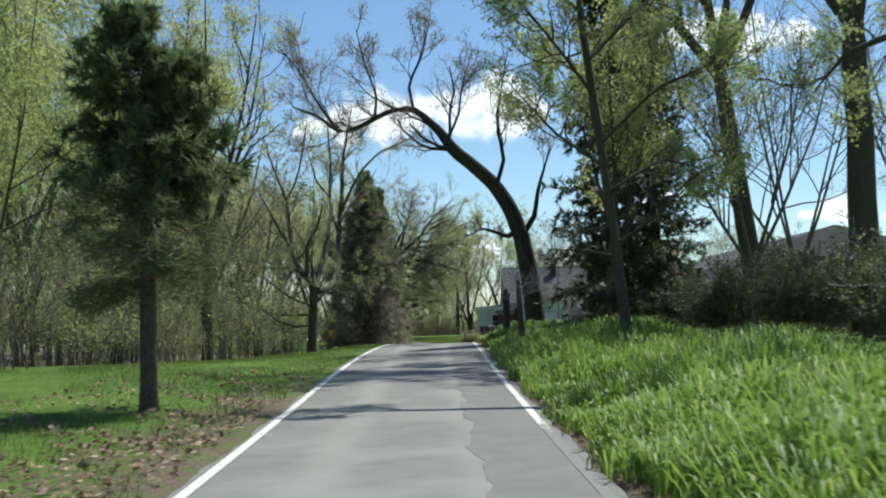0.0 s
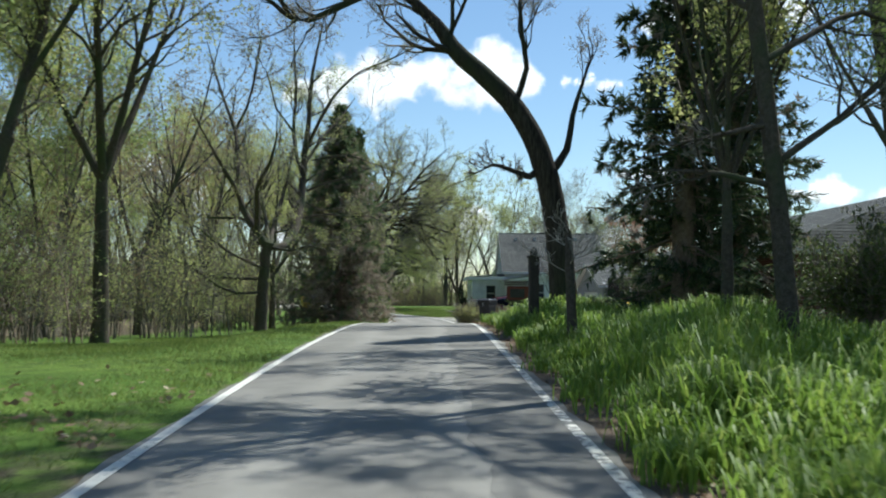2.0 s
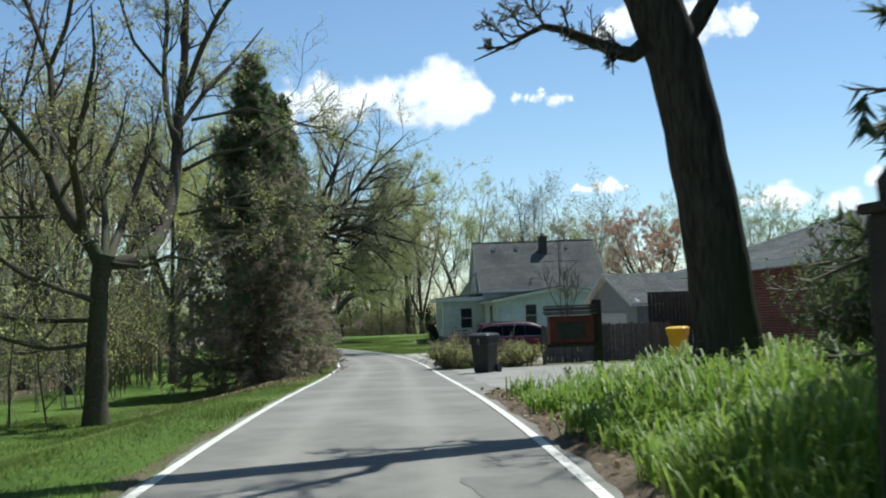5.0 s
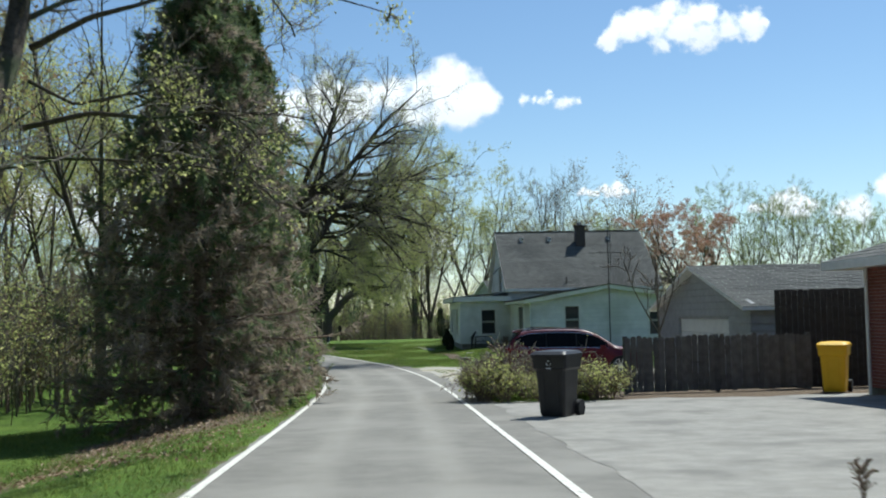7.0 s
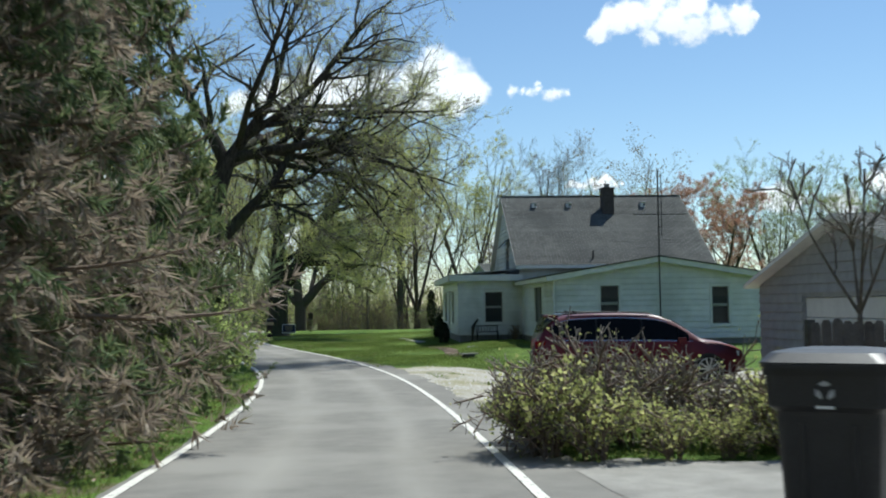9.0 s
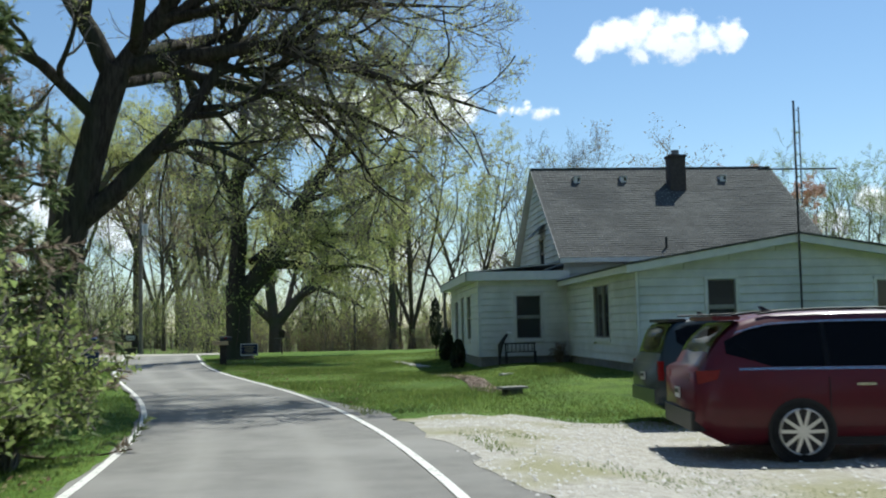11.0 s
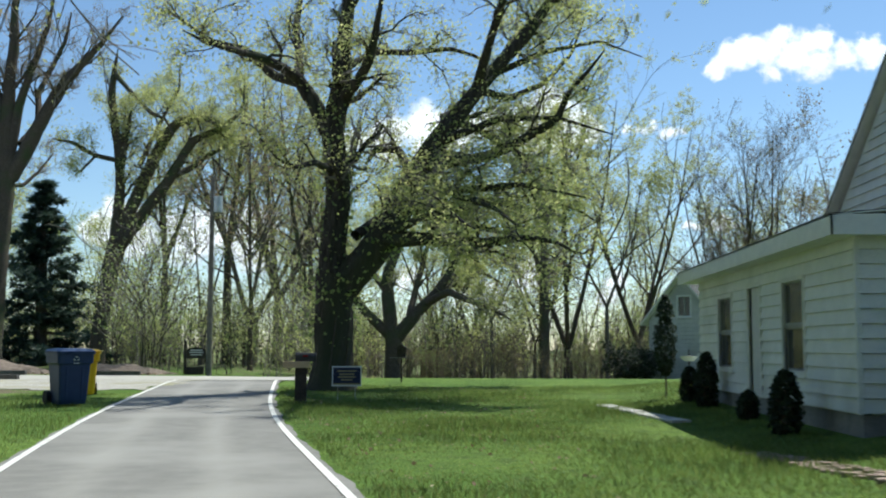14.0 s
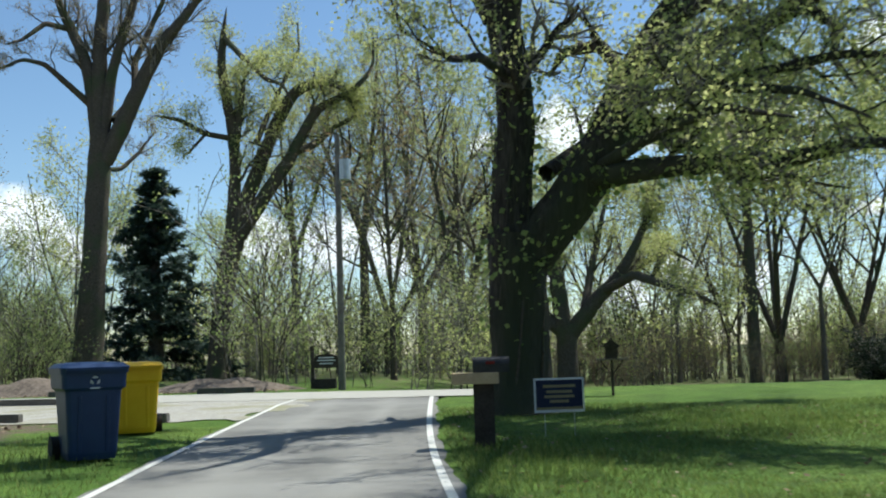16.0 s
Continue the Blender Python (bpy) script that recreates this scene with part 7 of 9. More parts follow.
# things at the porch
bench = thing("garden_bench", "small dark iron bench against the porch wall", "bench", (4.95, 106.85, float(land(4.95, 106.85))))
part("seat", box_bm(-0.5, 0.5, -0.16, 0.16, 0.34, 0.37, 0.006), METAL_DARK, bench)
for x in (-0.46, 0.46):
    part("leg", box_bm(x - 0.02, x + 0.02, -0.15, -0.11, 0, 0.35), METAL_DARK, bench)
    part("leg", box_bm(x - 0.02, x + 0.02, 0.11, 0.15, 0, 0.62), METAL_DARK, bench)
part("top_rail", box_bm(-0.5, 0.5, 0.11, 0.15, 0.60, 0.64), METAL_DARK, bench)
for i in range(7):
    part("spindle", box_bm(-0.40 + i * 0.13, -0.38 + i * 0.13, 0.12, 0.14, 0.36, 0.61), METAL_DARK, bench)
heron = thing("garden_ornament", "dark bird-shaped garden ornament with white head", "ornament", (4.25, 106.75, float(land(4.25, 106.75))))
g = Geo()
tubes(g, np.array([[(0, 0, 0), (0.02, 0, 0.35), (0.05, 0, 0.62), (0.15, 0, 0.80), (0.28, 0, 0.98)]]), np.array([[0.03, 0.05, 0.09, 0.06, 0.04]]), 8)
under("body", g.mesh("ornament_body", METAL_DARK, True), heron)
g = Geo()
tubes(g, np.array([[(0.24, 0, 0.94), (0.30, 0, 1.00), (0.36, 0, 0.99), (0.44, 0, 0.96)]]), np.array([[0.03, 0.05, 0.04, 0.008]]), 8)
under("head", g.mesh("ornament_head", SIGN_WHITE, True), heron)


def yew(at, tall, wide, seed, label):
    """A clipped dark evergreen of many small sprays on a twiggy core."""
    r, w, g = R(seed), Geo(), Geo()
    n = int(1500 * tall)
    u = r.uniform(0, 1, n)
    prof = wide * np.sqrt(np.clip(1 - (u * 1.02 - 0.35) ** 2 / 0.45, 0.03, 1)) * r.uniform(0.55, 1.05, n)
    a = r.uniform(0, 6.283, n)
    diamonds(g, r, np.stack([np.cos(a) * prof, np.sin(a) * prof, u * tall], 1), 0.10, 0, 0.5)
    ln = np.stack([np.zeros((24, 3)), np.stack([np.cos(a[:24]) * prof[:24] * 0.5, np.sin(a[:24]) * prof[:24] * 0.5, tall * 0.4 + 0 * u[:24]], 1), np.stack([np.cos(a[:24]) * prof[:24] * 0.8, np.sin(a[:24]) * prof[:24] * 0.8, tall * 0.9 * u[:24] + 0.1], 1)], 1)
    tubes(w, ln, np.tile([[0.02, 0.012, 0.005]], (24, 1)), 4)
    e = thing("yew_shrub", label, "shrub", at, 0, "porch shrubs")
    under("stem", w.mesh("yew_stem", DEADWOOD), e)
    under("crown", g.mesh("yew_crown", YEW), e)


for i, (x, y, t, w) in enumerate(((3.15, 109.0, 0.95, 0.25), (3.3, 112.0, 0.5, 0.2), (3.3, 115.6, 1.15, 0.25), (3.3, 117.5, 0.8, 0.24))):
    yew(spot(x, y), t, w, 200 + i, "dark clipped evergreen shrub at the porch wall" if t < 2 else "dark narrow upright evergreen beyond the porch")
# narrow evergreen on a thin stem past the porch, and the iron plant stand beside it
upright = thing("upright_evergreen", "dark narrow evergreen on a thin bare stem", "shrub", spot(3.1, 119.6))
g, r = Geo(), R(260)
u = r.uniform(0, 1, 2600)
pr_ = 0.27 * np.sqrt(np.clip(1 - (2 * u - 0.95) ** 2, 0.05, 1)) * (1 - 0.35 * (np.abs(u - 0.68) < 0.05)) * r.uniform(0.5, 1.1, 2600)
an = r.uniform(0, 6.283, 2600)
diamonds(g, r, np.stack([np.cos(an) * pr_, np.sin(an) * pr_, 0.55 + u * 2.0], 1), 0.09, 0, 0.5)
under("crown", g.mesh("upright_crown", YEW), upright)
part("stem", cyl_bm(0.025, -0.05, 1.6, 8, 0.015), BARK, upright)
stand = thing("plant_stand", "dark iron plant stand with a pale bowl", "plant stand", spot(3.55, 118.9), 20)
part("pole", cyl_bm(0.018, 0.0, 1.15, 8), METAL_DARK, stand)
part("bowl", cyl_bm(0.12, 0.86, 0.98, 16, 0.22), SIGN_WHITE, stand, "pale round bowl")
part("foot", cyl_bm(0.22, 0.0, 0.03, 16, 0.2), METAL_DARK, stand)
ring_p = [(0.2 * math.cos(a), 0, 0.28 + 0.2 * math.sin(a)) for a in np.linspace(0, 2 * np.pi, 21)]
g = Geo()
tubes(g, np.array([ring_p]), np.full((1, 21), 0.016), 6)
under("wheel_ring", g.mesh("stand_ring", METAL_DARK, True), stand)
dark_bush = shrub_meshes("dark_bush", 77, 40, 2.0, 1.5, YEW, 0.10, 12, TWIG, (7, 5), 0.2)
plant("dark_bush", dark_bush, "rounded dark evergreen bush beside the far house", spot(6.2, 148.5), 0, 1.0, "shrub")
plant("wall_shrub", shrub_meshes("wall_shrub", 75, 18, 0.9, 0.4, LEAF_BUD, 0.05, 2, DEADWOOD, (5, 4), 0.2), "bare twiggy shrub in the house corner", spot(6.15, 106.75), 0, 0.6, "shrub")

# brick path, slab and stump on the lawn
path = thing("brick_path", "worn red brick path sunk in the lawn", "path", (0, 0, 0), kind="structure")
brick_me = bpy.data.meshes.new("brick")
bm = box_bm(-0.1, 0.1, -0.048, 0.048, -0.04, 0.012, 0.006)
bm.to_mesh(brick_me)
bm.free()
brick_me.materials.append(BRICK)
pr = random.Random(4)
for i in range(93):
    y = 96.1 + i * 0.115
    xc = 2.80 + 0.12 * math.sin((y - 98) * 0.5) - max(0, y - 103.5) * 0.15 + max(0, 97.5 - y) * 0.2
    for j in range(2):
        if pr.random() < 0.18:
            continue
        x = xc + (j - 1) * 0.215 + (0.1 if i % 2 else 0) + pr.uniform(-0.015, 0.015)
        b = under("brick", brick_me, path)
        b.matrix_basis = pose(x, y, float(land(x, y)) + pr.uniform(0.004, 0.02), pr.uniform(-3, 3), pr.uniform(-3, 3), pr.uniform(-5, 5))
for x, y, sx, sy, rz in ((2.12, 113.2, 0.20, 0.62, 10), (1.90, 114.5, 0.20, 0.62, 9), (1.68, 115.8, 0.20, 0.62, 11), (1.45, 117.1, 0.20, 0.62, 9)):
    s_ = thing("paving_slab", "pale narrow edging slab lying in the lawn", "paving slab", spot(x, y), rz, "edging slabs")
    part("slab", box_bm(-sx, sx, -sy, sy, -0.04, 0.035, 0.012), STONE, s_)
flat = thing("paving_slab", "single pale stone lying flat in the lawn", "paving slab", spot(3.8, 101.3), 20)
part("slab", box_bm(-0.22, 0.22, -0.12, 0.12, -0.03, 0.03, 0.012), STONE, flat)
stump = thing("stump_seat", "pale stone slab resting on a low dark stump", "garden seat", spot(3.1, 95.3), 15)
part("base", cyl_bm(0.24, -0.05, 0.10, 14, 0.21), BARK, stump)
part("slab", box_bm(-0.30, 0.30, -0.19, 0.19, 0.10, 0.145, 0.015), CONCRETE, stump)


# ---- wheeled cans ----
def round_rect(hx, hy, r, z, cx=0.0, cy=0.0):
    out = []
    for sx, sy, a0 in ((1, 1, 0), (-1, 1, 90), (-1, -1, 180), (1, -1, 270)):
        for k in range(4):
            a = radians(a0 + k * 30)
            out.append((cx + sx * (hx - r) + r * math.cos(a), cy + sy * (hy - r) + r * math.sin(a), z))
    return out


def wheeled_can(at, turn, body, lid, label, lid_label, emblem=True, h=1.02):
    """Front faces local -y, wheels at the back (+y)."""
    e = thing("wheeled_can", label, "waste bin", at, turn, "wheeled cans")
    rings = [round_rect(0.235, 0.27, 0.05, 0.02), round_rect(0.25, 0.29, 0.05, 0.10), round_rect(0.285, 0.345, 0.05, 0.74 * h), round_rect(0.29, 0.35, 0.05, 0.76 * h), round_rect(0.325, 0.39, 0.05, 0.79 * h), round_rect(0.33, 0.40, 0.05, 0.96 * h)]
    part("body", loft(rings), body, e)
    part("rim", loft([round_rect(0.345, 0.42, 0.05, 0.945 * h), round_rect(0.345, 0.42, 0.05, 0.985 * h)]), body, e)
    ld = part("lid", loft([round_rect(0.35, 0.43, 0.06, 0.985 * h, 0, -0.02), round_rect(0.355, 0.435, 0.06, 1.01 * h, 0, -0.02), round_rect(0.31, 0.37, 0.08, 1.055 * h), round_rect(0.18, 0.22, 0.08, 1.07 * h)]), lid, e, lid_label)
    part("lid_lip", box_bm(-0.30, 0.30, -0.475, -0.44, 0.97 * h, 1.01 * h, 0.01), lid, ld)
    part("handle", cyl_bm(0.018, -0.27, 0.27, 10, at=(0, 0)), body, e).data.transform(Matrix.Translation((0, 0.46, 0.95 * h)) @ Matrix.Rotation(radians(90), 4, "Y"))
    for s in (-1, 1):
        part("handle_arm", box_bm(s * 0.27 - 0.02, s * 0.27 + 0.02, 0.38, 0.47, 0.93 * h, 0.97 * h), body, e)
        w = part("wheel", cyl_bm(0.155, -0.045, 0.045, 24), RUBBER, e)
        w.data.transform(Matrix.Translation((s * 0.29, 0.33, 0.135)) @ Matrix.Rotation(radians(90), 4, "Y"))
        hub = part("hub", cyl_bm(0.07, -0.04, 0.04, 14), body, w)
        hub.data.transform(Matrix.Translation((s * 0.29, 0.33, 0.135)) @ Matrix.Rotation(radians(90), 4, "Y"))
    part("axle", cyl_bm(0.012, -0.28, 0.28, 8), METAL_DARK, e).data.transform(Matrix.Translation((0, 0.33, 0.135)) @ Matrix.Rotation(radians(90), 4, "Y"))
    for s in (-1, 1):
        part("rib", loft([round_rect(0.02, 0.012, 0.008, 0.12, s * 0.14, -0.288), round_rect(0.02, 0.012, 0.008, 0.70 * h, s * 0.14, -0.342)]), body, e)
    if emblem:
        bm = bmesh.new()
        for k in range(3):
            a = radians(90 + 120 * k)
            tri = [bm.verts.new((0.052 * math.cos(a + da) * rr_, -0.401, 0.87 * h + 0.052 * math.sin(a + da) * rr_)) for da, rr_ in ((-0.75, 1), (0.0, 1.1), (0.75, 1), (0.5, 0.55), (-0.5, 0.55))]
            bm.faces.new(tri)
        bmesh.ops.solidify(bm, geom=bm.faces[:], thickness=0.003)
        part("emblem", bm, EMBLEM, e, "pale stamped emblem")
        part("stamp_bar", box_bm(-0.05, 0.05, -0.404, -0.399, 0.755 * h + 0.03, 0.765 * h + 0.035), EMBLEM, e)
    return e


wheeled_can(spot(2.67, 64.75), -32, CAN_BLACK, CAN_BLACK, "black wheeled rubbish can standing on the drive", "black lid with sunlit top", True, 1.13)
wheeled_can(spot(-11.1, 117.2), 38, CAN_BLUE, CAN_BLUE, "dark blue wheeled recycling can on the verge", "blue lid", True, 1.14).scale = (1.27, 1.27, 1.07)
wheeled_can(spot(-12.35, 121.3), 25, CAN_YELLOW, CAN_YELLOW, "yellow wheeled can behind the blue one", "bright yellow lid", False, 1.10).scale = (1.30, 1.30, 1.05)
wheeled_can(spot(10.2, 70.35), -30, CAN_YELLOW, CAN_YELLOW, "yellow wheeled can at the brick garage corner", "yellow lid", False, 1.12)


# ---- mailboxes, posts, signs ----
mb = thing("mailbox_stand", "wooden mailbox stand with a raw pine shelf by the oak", "mailbox", spot(-5.85, 118.2), 8)
part("post", box_bm(-0.13, 0.15, -0.09, 0.09, -0.1, 0.84, 0.01), DARK_WOOD, mb)
part("shelf", box_bm(-0.42, 0.22, -0.20, 0.20, 0.84, 0.99, 0.008), RAW_WOOD, mb, "raw pine shelf board")
bm = bmesh.new()
prof = [(-0.10, 0.0), (0.10, 0.0), (0.10, 0.11)] + [(0.10 * math.cos(radians(a)), 0.11 + 0.10 * math.sin(radians(a))) for a in range(20, 180, 20)] + [(-0.10, 0.11)]
part("box", loft([[(x_, z, 0.99 + h_) for z, h_ in prof] for x_ in (-0.13, 0.37)]), METAL_DARK, mb, "dark rounded metal mailbox")
part("flag", box_bm(0.05, 0.17, -0.125, -0.118, 1.10, 1.14), LAMP_RED, mb)
ym = thing("yard_sign", "navy and gold yard sign on wire legs by the oak", "sign", spot(-4.9, 119.5, 0.08), 14)
part("edge", box_bm(-0.37, 0.37, -0.008, 0.008, 0.26, 0.76), SIGN_WHITE, ym, "white sign edge")
part("panel", box_bm(-0.345, 0.345, -0.0115, -0.0085, 0.30, 0.73), SIGN_BLUE, ym)
for z, w in ((0.64, 0.24), (0.56, 0.19), (0.49, 0.22), (0.42, 0.14)):
    part("print_bar", box_bm(-w, w, -0.015, -0.0115, z - 0.02, z + 0.02), SIGN_GOLD, ym)
part("gold_band", box_bm(-0.345, 0.345, -0.0150, -0.0116, 0.30, 0.335), SIGN_GOLD, ym)
for s in (-0.22, 0.22):
    part("leg", cyl_bm(0.005, -0.18, 0.30, 6, at=(s, 0.012)), METAL_GREY, ym)
board = thing("park_sign", "dark arched wooden sign board between two posts", "sign", spot(-14.3, 140.3), 6)
board.scale = (0.68, 0.68, 0.68)
bm = bmesh.new()
arcp = [(-0.62, 1.05), (0.62, 1.05), (0.62, 1.55)] + [(0.62 * math.cos(radians(a)), 1.55 + 0.22 * math.sin(radians(a))) for a in range(15, 180, 15)] + [(-0.62, 1.55)]
part("panel", loft([[(x, y, z) for x, z in arcp] for y in (-0.04, 0.04)]), DARK_WOOD, board)
for z, w in ((1.58, 0.4), (1.44, 0.46), (1.28, 0.36)):
    part("print_bar", box_bm(-w, w, -0.048, -0.04, z - 0.03, z + 0.03), EMBLEM, board)
for s in (-0.72, 0.70):
    part("post", box_bm(s - 0.09, s + 0.09, -0.09, 0.09, -0.1, 2.2 if s < 0 else 1.2, 0.012), DARK_WOOD, board)
part("planter_box", box_bm(-0.6, 0.5, -0.25, 0.2, 0, 0.5, 0.015), DARK_WOOD, board)
pole = thing("utility_pole", "tall weathered utility pole at the wood's edge", "utility pole", spot(-13.5, 139.4))
part("shaft", cyl_bm(0.125, -0.2, 8.8, 12, 0.10), FENCE_WOOD, pole)
part("transformer", cyl_bm(0.2, 7.2, 7.9, 14, at=(0.25, 0)), METAL_GREY, pole, "grey transformer can")
gp = thing("timber_post", "dark square timber post with a cap in the plants", "post", spot(2.15, 36.7), 10)
part("shaft", box_bm(-0.10, 0.10, -0.10, 0.10, -0.1, 1.66, 0.012), DARK_WOOD, gp)
part("cap", box_bm(-0.13, 0.13, -0.13, 0.13, 1.66, 1.71, 0.008), DARK_WOOD, gp)
part("finial", loft([[(0.075 * math.cos(a), 0.075 * math.sin(a), 1.71) for a in np.arange(0, 6.28, 0.7)], [(0.085 * math.cos(a), 0.085 * math.sin(a), 1.81) for a in np.arange(0, 6.28, 0.7)], [(0.03 * math.cos(a), 0.03 * math.sin(a), 1.89) for a in np.arange(0, 6.28, 0.7)]]), DARK_WOOD, gp)
rm = thing("mailbox_shelter", "barn-red wooden mailbox shelter with slatted roof", "mailbox", spot(3.0, 50.8), -4)
part("post", box_bm(0.36, 0.52, -0.08, 0.08, -0.1, 1.55, 0.01), DARK_WOOD, rm)
part("case", box_bm(-0.42, 0.36, -0.26, 0.26, 0.80, 1.28, 0.01), RED_WOOD, rm)
part("floor_board", box_bm(-0.48, 0.40, -0.30, 0.30, 0.74, 0.79, 0.008), DARK_WOOD, rm)
for i, (y, z) in enumerate(((-0.27, 1.30), (-0.15, 1.37), (-0.03, 1.44), (0.10, 1.40), (0.22, 1.33))):
    part("roof_slat", box_bm(-0.50, 0.42, y - 0.05, y + 0.05, z, z + 0.03, 0.004), FENCE_WOOD, rm)
part("mail_door", box_bm(-0.30, 0.20, -0.275, -0.262, 0.88, 1.18, 0.005), METAL_DARK, rm)

bf = thing("bird_feeder", "dark wooden bird table with a small roof behind the oak", "bird feeder", spot(-4.26, 129.2))
bf.scale = (0.52, 0.52, 0.52)
part("post", cyl_bm(0.06, -0.1, 1.55, 10), DARK_WOOD, bf)
part("tray", box_bm(-0.75, 0.75, -0.4, 0.4, 1.55, 1.62, 0.01), FENCE_WOOD, bf)
part("house", box_bm(-0.28, 0.28, -0.25, 0.25, 1.62, 2.15, 0.01), DARK_WOOD, bf)
part("roof", loft([[(-0.45, y, 2.12), (0.45, y, 2.12), (0, y, 2.5)] for y in (-0.4, 0.4)]), DARK_WOOD, bf)
for s in (-1, 1):
    part("brace", loft([[(s * 0.05, y, 0.95), (s * 0.10, y, 0.95), (s * 0.55, y, 1.55), (s * 0.48, y, 1.55)] for y in (-0.03, 0.03)]), DARK_WOOD, bf)

weed_stems = [dict(p=[(0.01 * k, 0.01 * k, -0.02, 0.006), (0.03 * k, -0.01, 0.16, 0.005), (0.035 * k, 0.01 * k, 0.30 - 0.05 * k * k, 0.002)], n=6, low=0.1, twig=k, counts=(6, 2)) for k in (-1, 0, 1)]
weed = tree_meshes("weed", R(78), weed_stems, DEADWOOD, LEAF_DARK, 0.022, 2, 3, (6, 2), sides=4, jitter=0.015, thin=True, twig=DEADWOOD)
plant("weed", weed, "single dark weed growing from the concrete edge", spot(3.33, 53.4), 0, 1.0, "weed")

# timbers by the pull-off
for x, y, l_, rz in ((-13.4, 123.6, 1.2, 4), (-17.6, 124.2, 2.6, 2), (-19.5, 130.6, 2.8, -3), (-16.8, 137.2, 1.9, 4), (-22, 137.5, 2.4, -2)):
    t_ = thing("landscape_timber", "weathered dark timber lying along the gravel", "timber", spot(x, y), rz, "edging timbers")
    part("beam", box_bm(-l_ / 2 * 1.0, l_ / 2, -0.11, 0.11, -0.03, 0.17, 0.02), FENCE_WOOD, t_)
mound = Geo()
for cx, cy, rx_, h in ((-24, 139.5, 4, 0.7), (-18, 140, 3, 0.5), (-31, 139, 5, 0.9)):
    gx_, gy_ = np.meshgrid(np.linspace(-1, 1, 15), np.linspace(-1, 1, 11))
    zz = h * np.clip(1 - gx_ ** 2 - gy_ ** 2, 0, 1) * (0.8 + 0.3 * np.sin(gx_ * 7) * np.sin(gy_ * 5)) - 0.03
    X2, Y2 = cx + gx_ * rx_, cy + gy_ * 1.5
    v = np.stack([X2, Y2, land(X2, Y2) + zz], -1).reshape(-1, 3)
    i = np.arange(10)[:, None] * 15 + np.arange(14)[None]
    mound.add(v, np.stack([i, i + 1, i + 16, i + 15], -1).reshape(-1, 4))
tagged(new("mulch_mounds", mound.mesh("mulch_mounds", material("brown_mulch", (0.10, 0.075, 0.055), (0.24, 0.19, 0.145), 6, 0.95, 0.8, 30))), "low mounds of brown mulch at the wood's edge", "mulch", kind="stuff")


# ---- fence, garages, brick house ----
fence = thing("board_fence", "weathered dark board fence along the drive", "fence", (5.55, 72.1, float(land(5.55, 72.1))), 6)
fr = random.Random(8)
for i in range(34):
    h = 1.40 + fr.uniform(-0.03, 0.03)
    x = i * 0.148
    bm = bmesh.new()
    vs = [(x, 0), (x + 0.138, 0), (x + 0.138, h - 0.05), (x + 0.105, h), (x + 0.033, h), (x, h - 0.05)]
    b_ = loft([[(a, y, z) for a, z in vs] for y in (0, 0.02)])
    bm.free()
    part("board", b_, FENCE_WOOD, fence).matrix_basis = pose(0, fr.uniform(-0.006, 0.006), 0.02, 0, fr.uniform(-0.5, 0.5), 0)
for z in (0.30, 1.05):
    part("rail", box_bm(0, 5.05, 0.025, 0.065, z, z + 0.09), FENCE_WOOD, fence)
for x in (0.02, 2.45, 4.95):
    part("post", box_bm(x - 0.05, x + 0.05, 0.03, 0.13, -0.1, 1.44), FENCE_WOOD, fence)
tallf = thing("tall_fence", "tall dark board screen beside the garage", "fence", (9.9, 73.4, float(land(9.9, 73.4))), -8)
for i in range(24):
    part("board", box_bm(i * 0.15, i * 0.15 + 0.142, 0, 0.022, 0.02, 2.62 + fr.uniform(-0.01, 0.01)), DARK_WOOD, tallf)
for z in (0.4, 1.4, 2.3):
    part("rail", box_bm(0, 3.6, 0.022, 0.06, z, z + 0.09), DARK_WOOD, tallf)

grg = thing("grey_garage", "grey gabled garage with pale roll-up door behind the fence", "garage", (0, 0, 0))
GX0, GX1, GY0, GY1 = 10.0, 17.0, 75.6, 86.2
GM = (GY0 + GY1) / 2


def garage_top(u):
    return 3.16 - abs(u - (GY1 - GY0) / 2) / ((GY1 - GY0) / 2) * 1.2


wall_on(grg, (GX0, GY0, 0), Y_, WEST, GY1 - GY0, -0.4, 1.9, [(2.1, 7.7, -0.35, 1.5)], GREY_PAINT, 0.22, garage_top)
wall_on(grg, (GX0, GY0, 0), X_, SOUTH, GX1 - GX0, -0.4, 1.9, (), GREY_PAINT, 0.22)
wall_on(grg, (GX1, GY1, 0), (-1, 0, 0), (0, 1, 0), GX1 - GX0, -0.4, 1.9, (), GREY_PAINT, 0.4)
gd = under("roll_up_door", None, grg, "pale roll-up garage door")
for i in range(4):
    part("door_panel", obox(bmesh.new(), (GX0, GY0, 0), Y_, WEST, 2.1, 7.7, -0.08, -0.04, -0.35 + i * 0.4625, 0.1 + i * 0.4625, 0.012), DOOR_GREY, gd)
slope(grg, (GX0 - 0.35, GY0 - 0.3, 1.86), (GX1 + 0.3, GY0 - 0.3, 1.86), (GX1 + 0.3, GM, 3.28), (GX0 - 0.35, GM, 3.28), 0.1, 0.2, 16, "roof", seed=8)
slope(grg, (GX1 + 0.3, GY1 + 0.3, 1.86), (GX0 - 0.35, GY1 + 0.3, 1.86), (GX0 - 0.35, GM, 3.28), (GX1 + 0.3, GM, 3.28), 0.1, 0.2, 16, "roof", seed=9)

brick = thing("brick_house", "low red brick house with grey roof and white eaves", "house", (0, 0, 0))


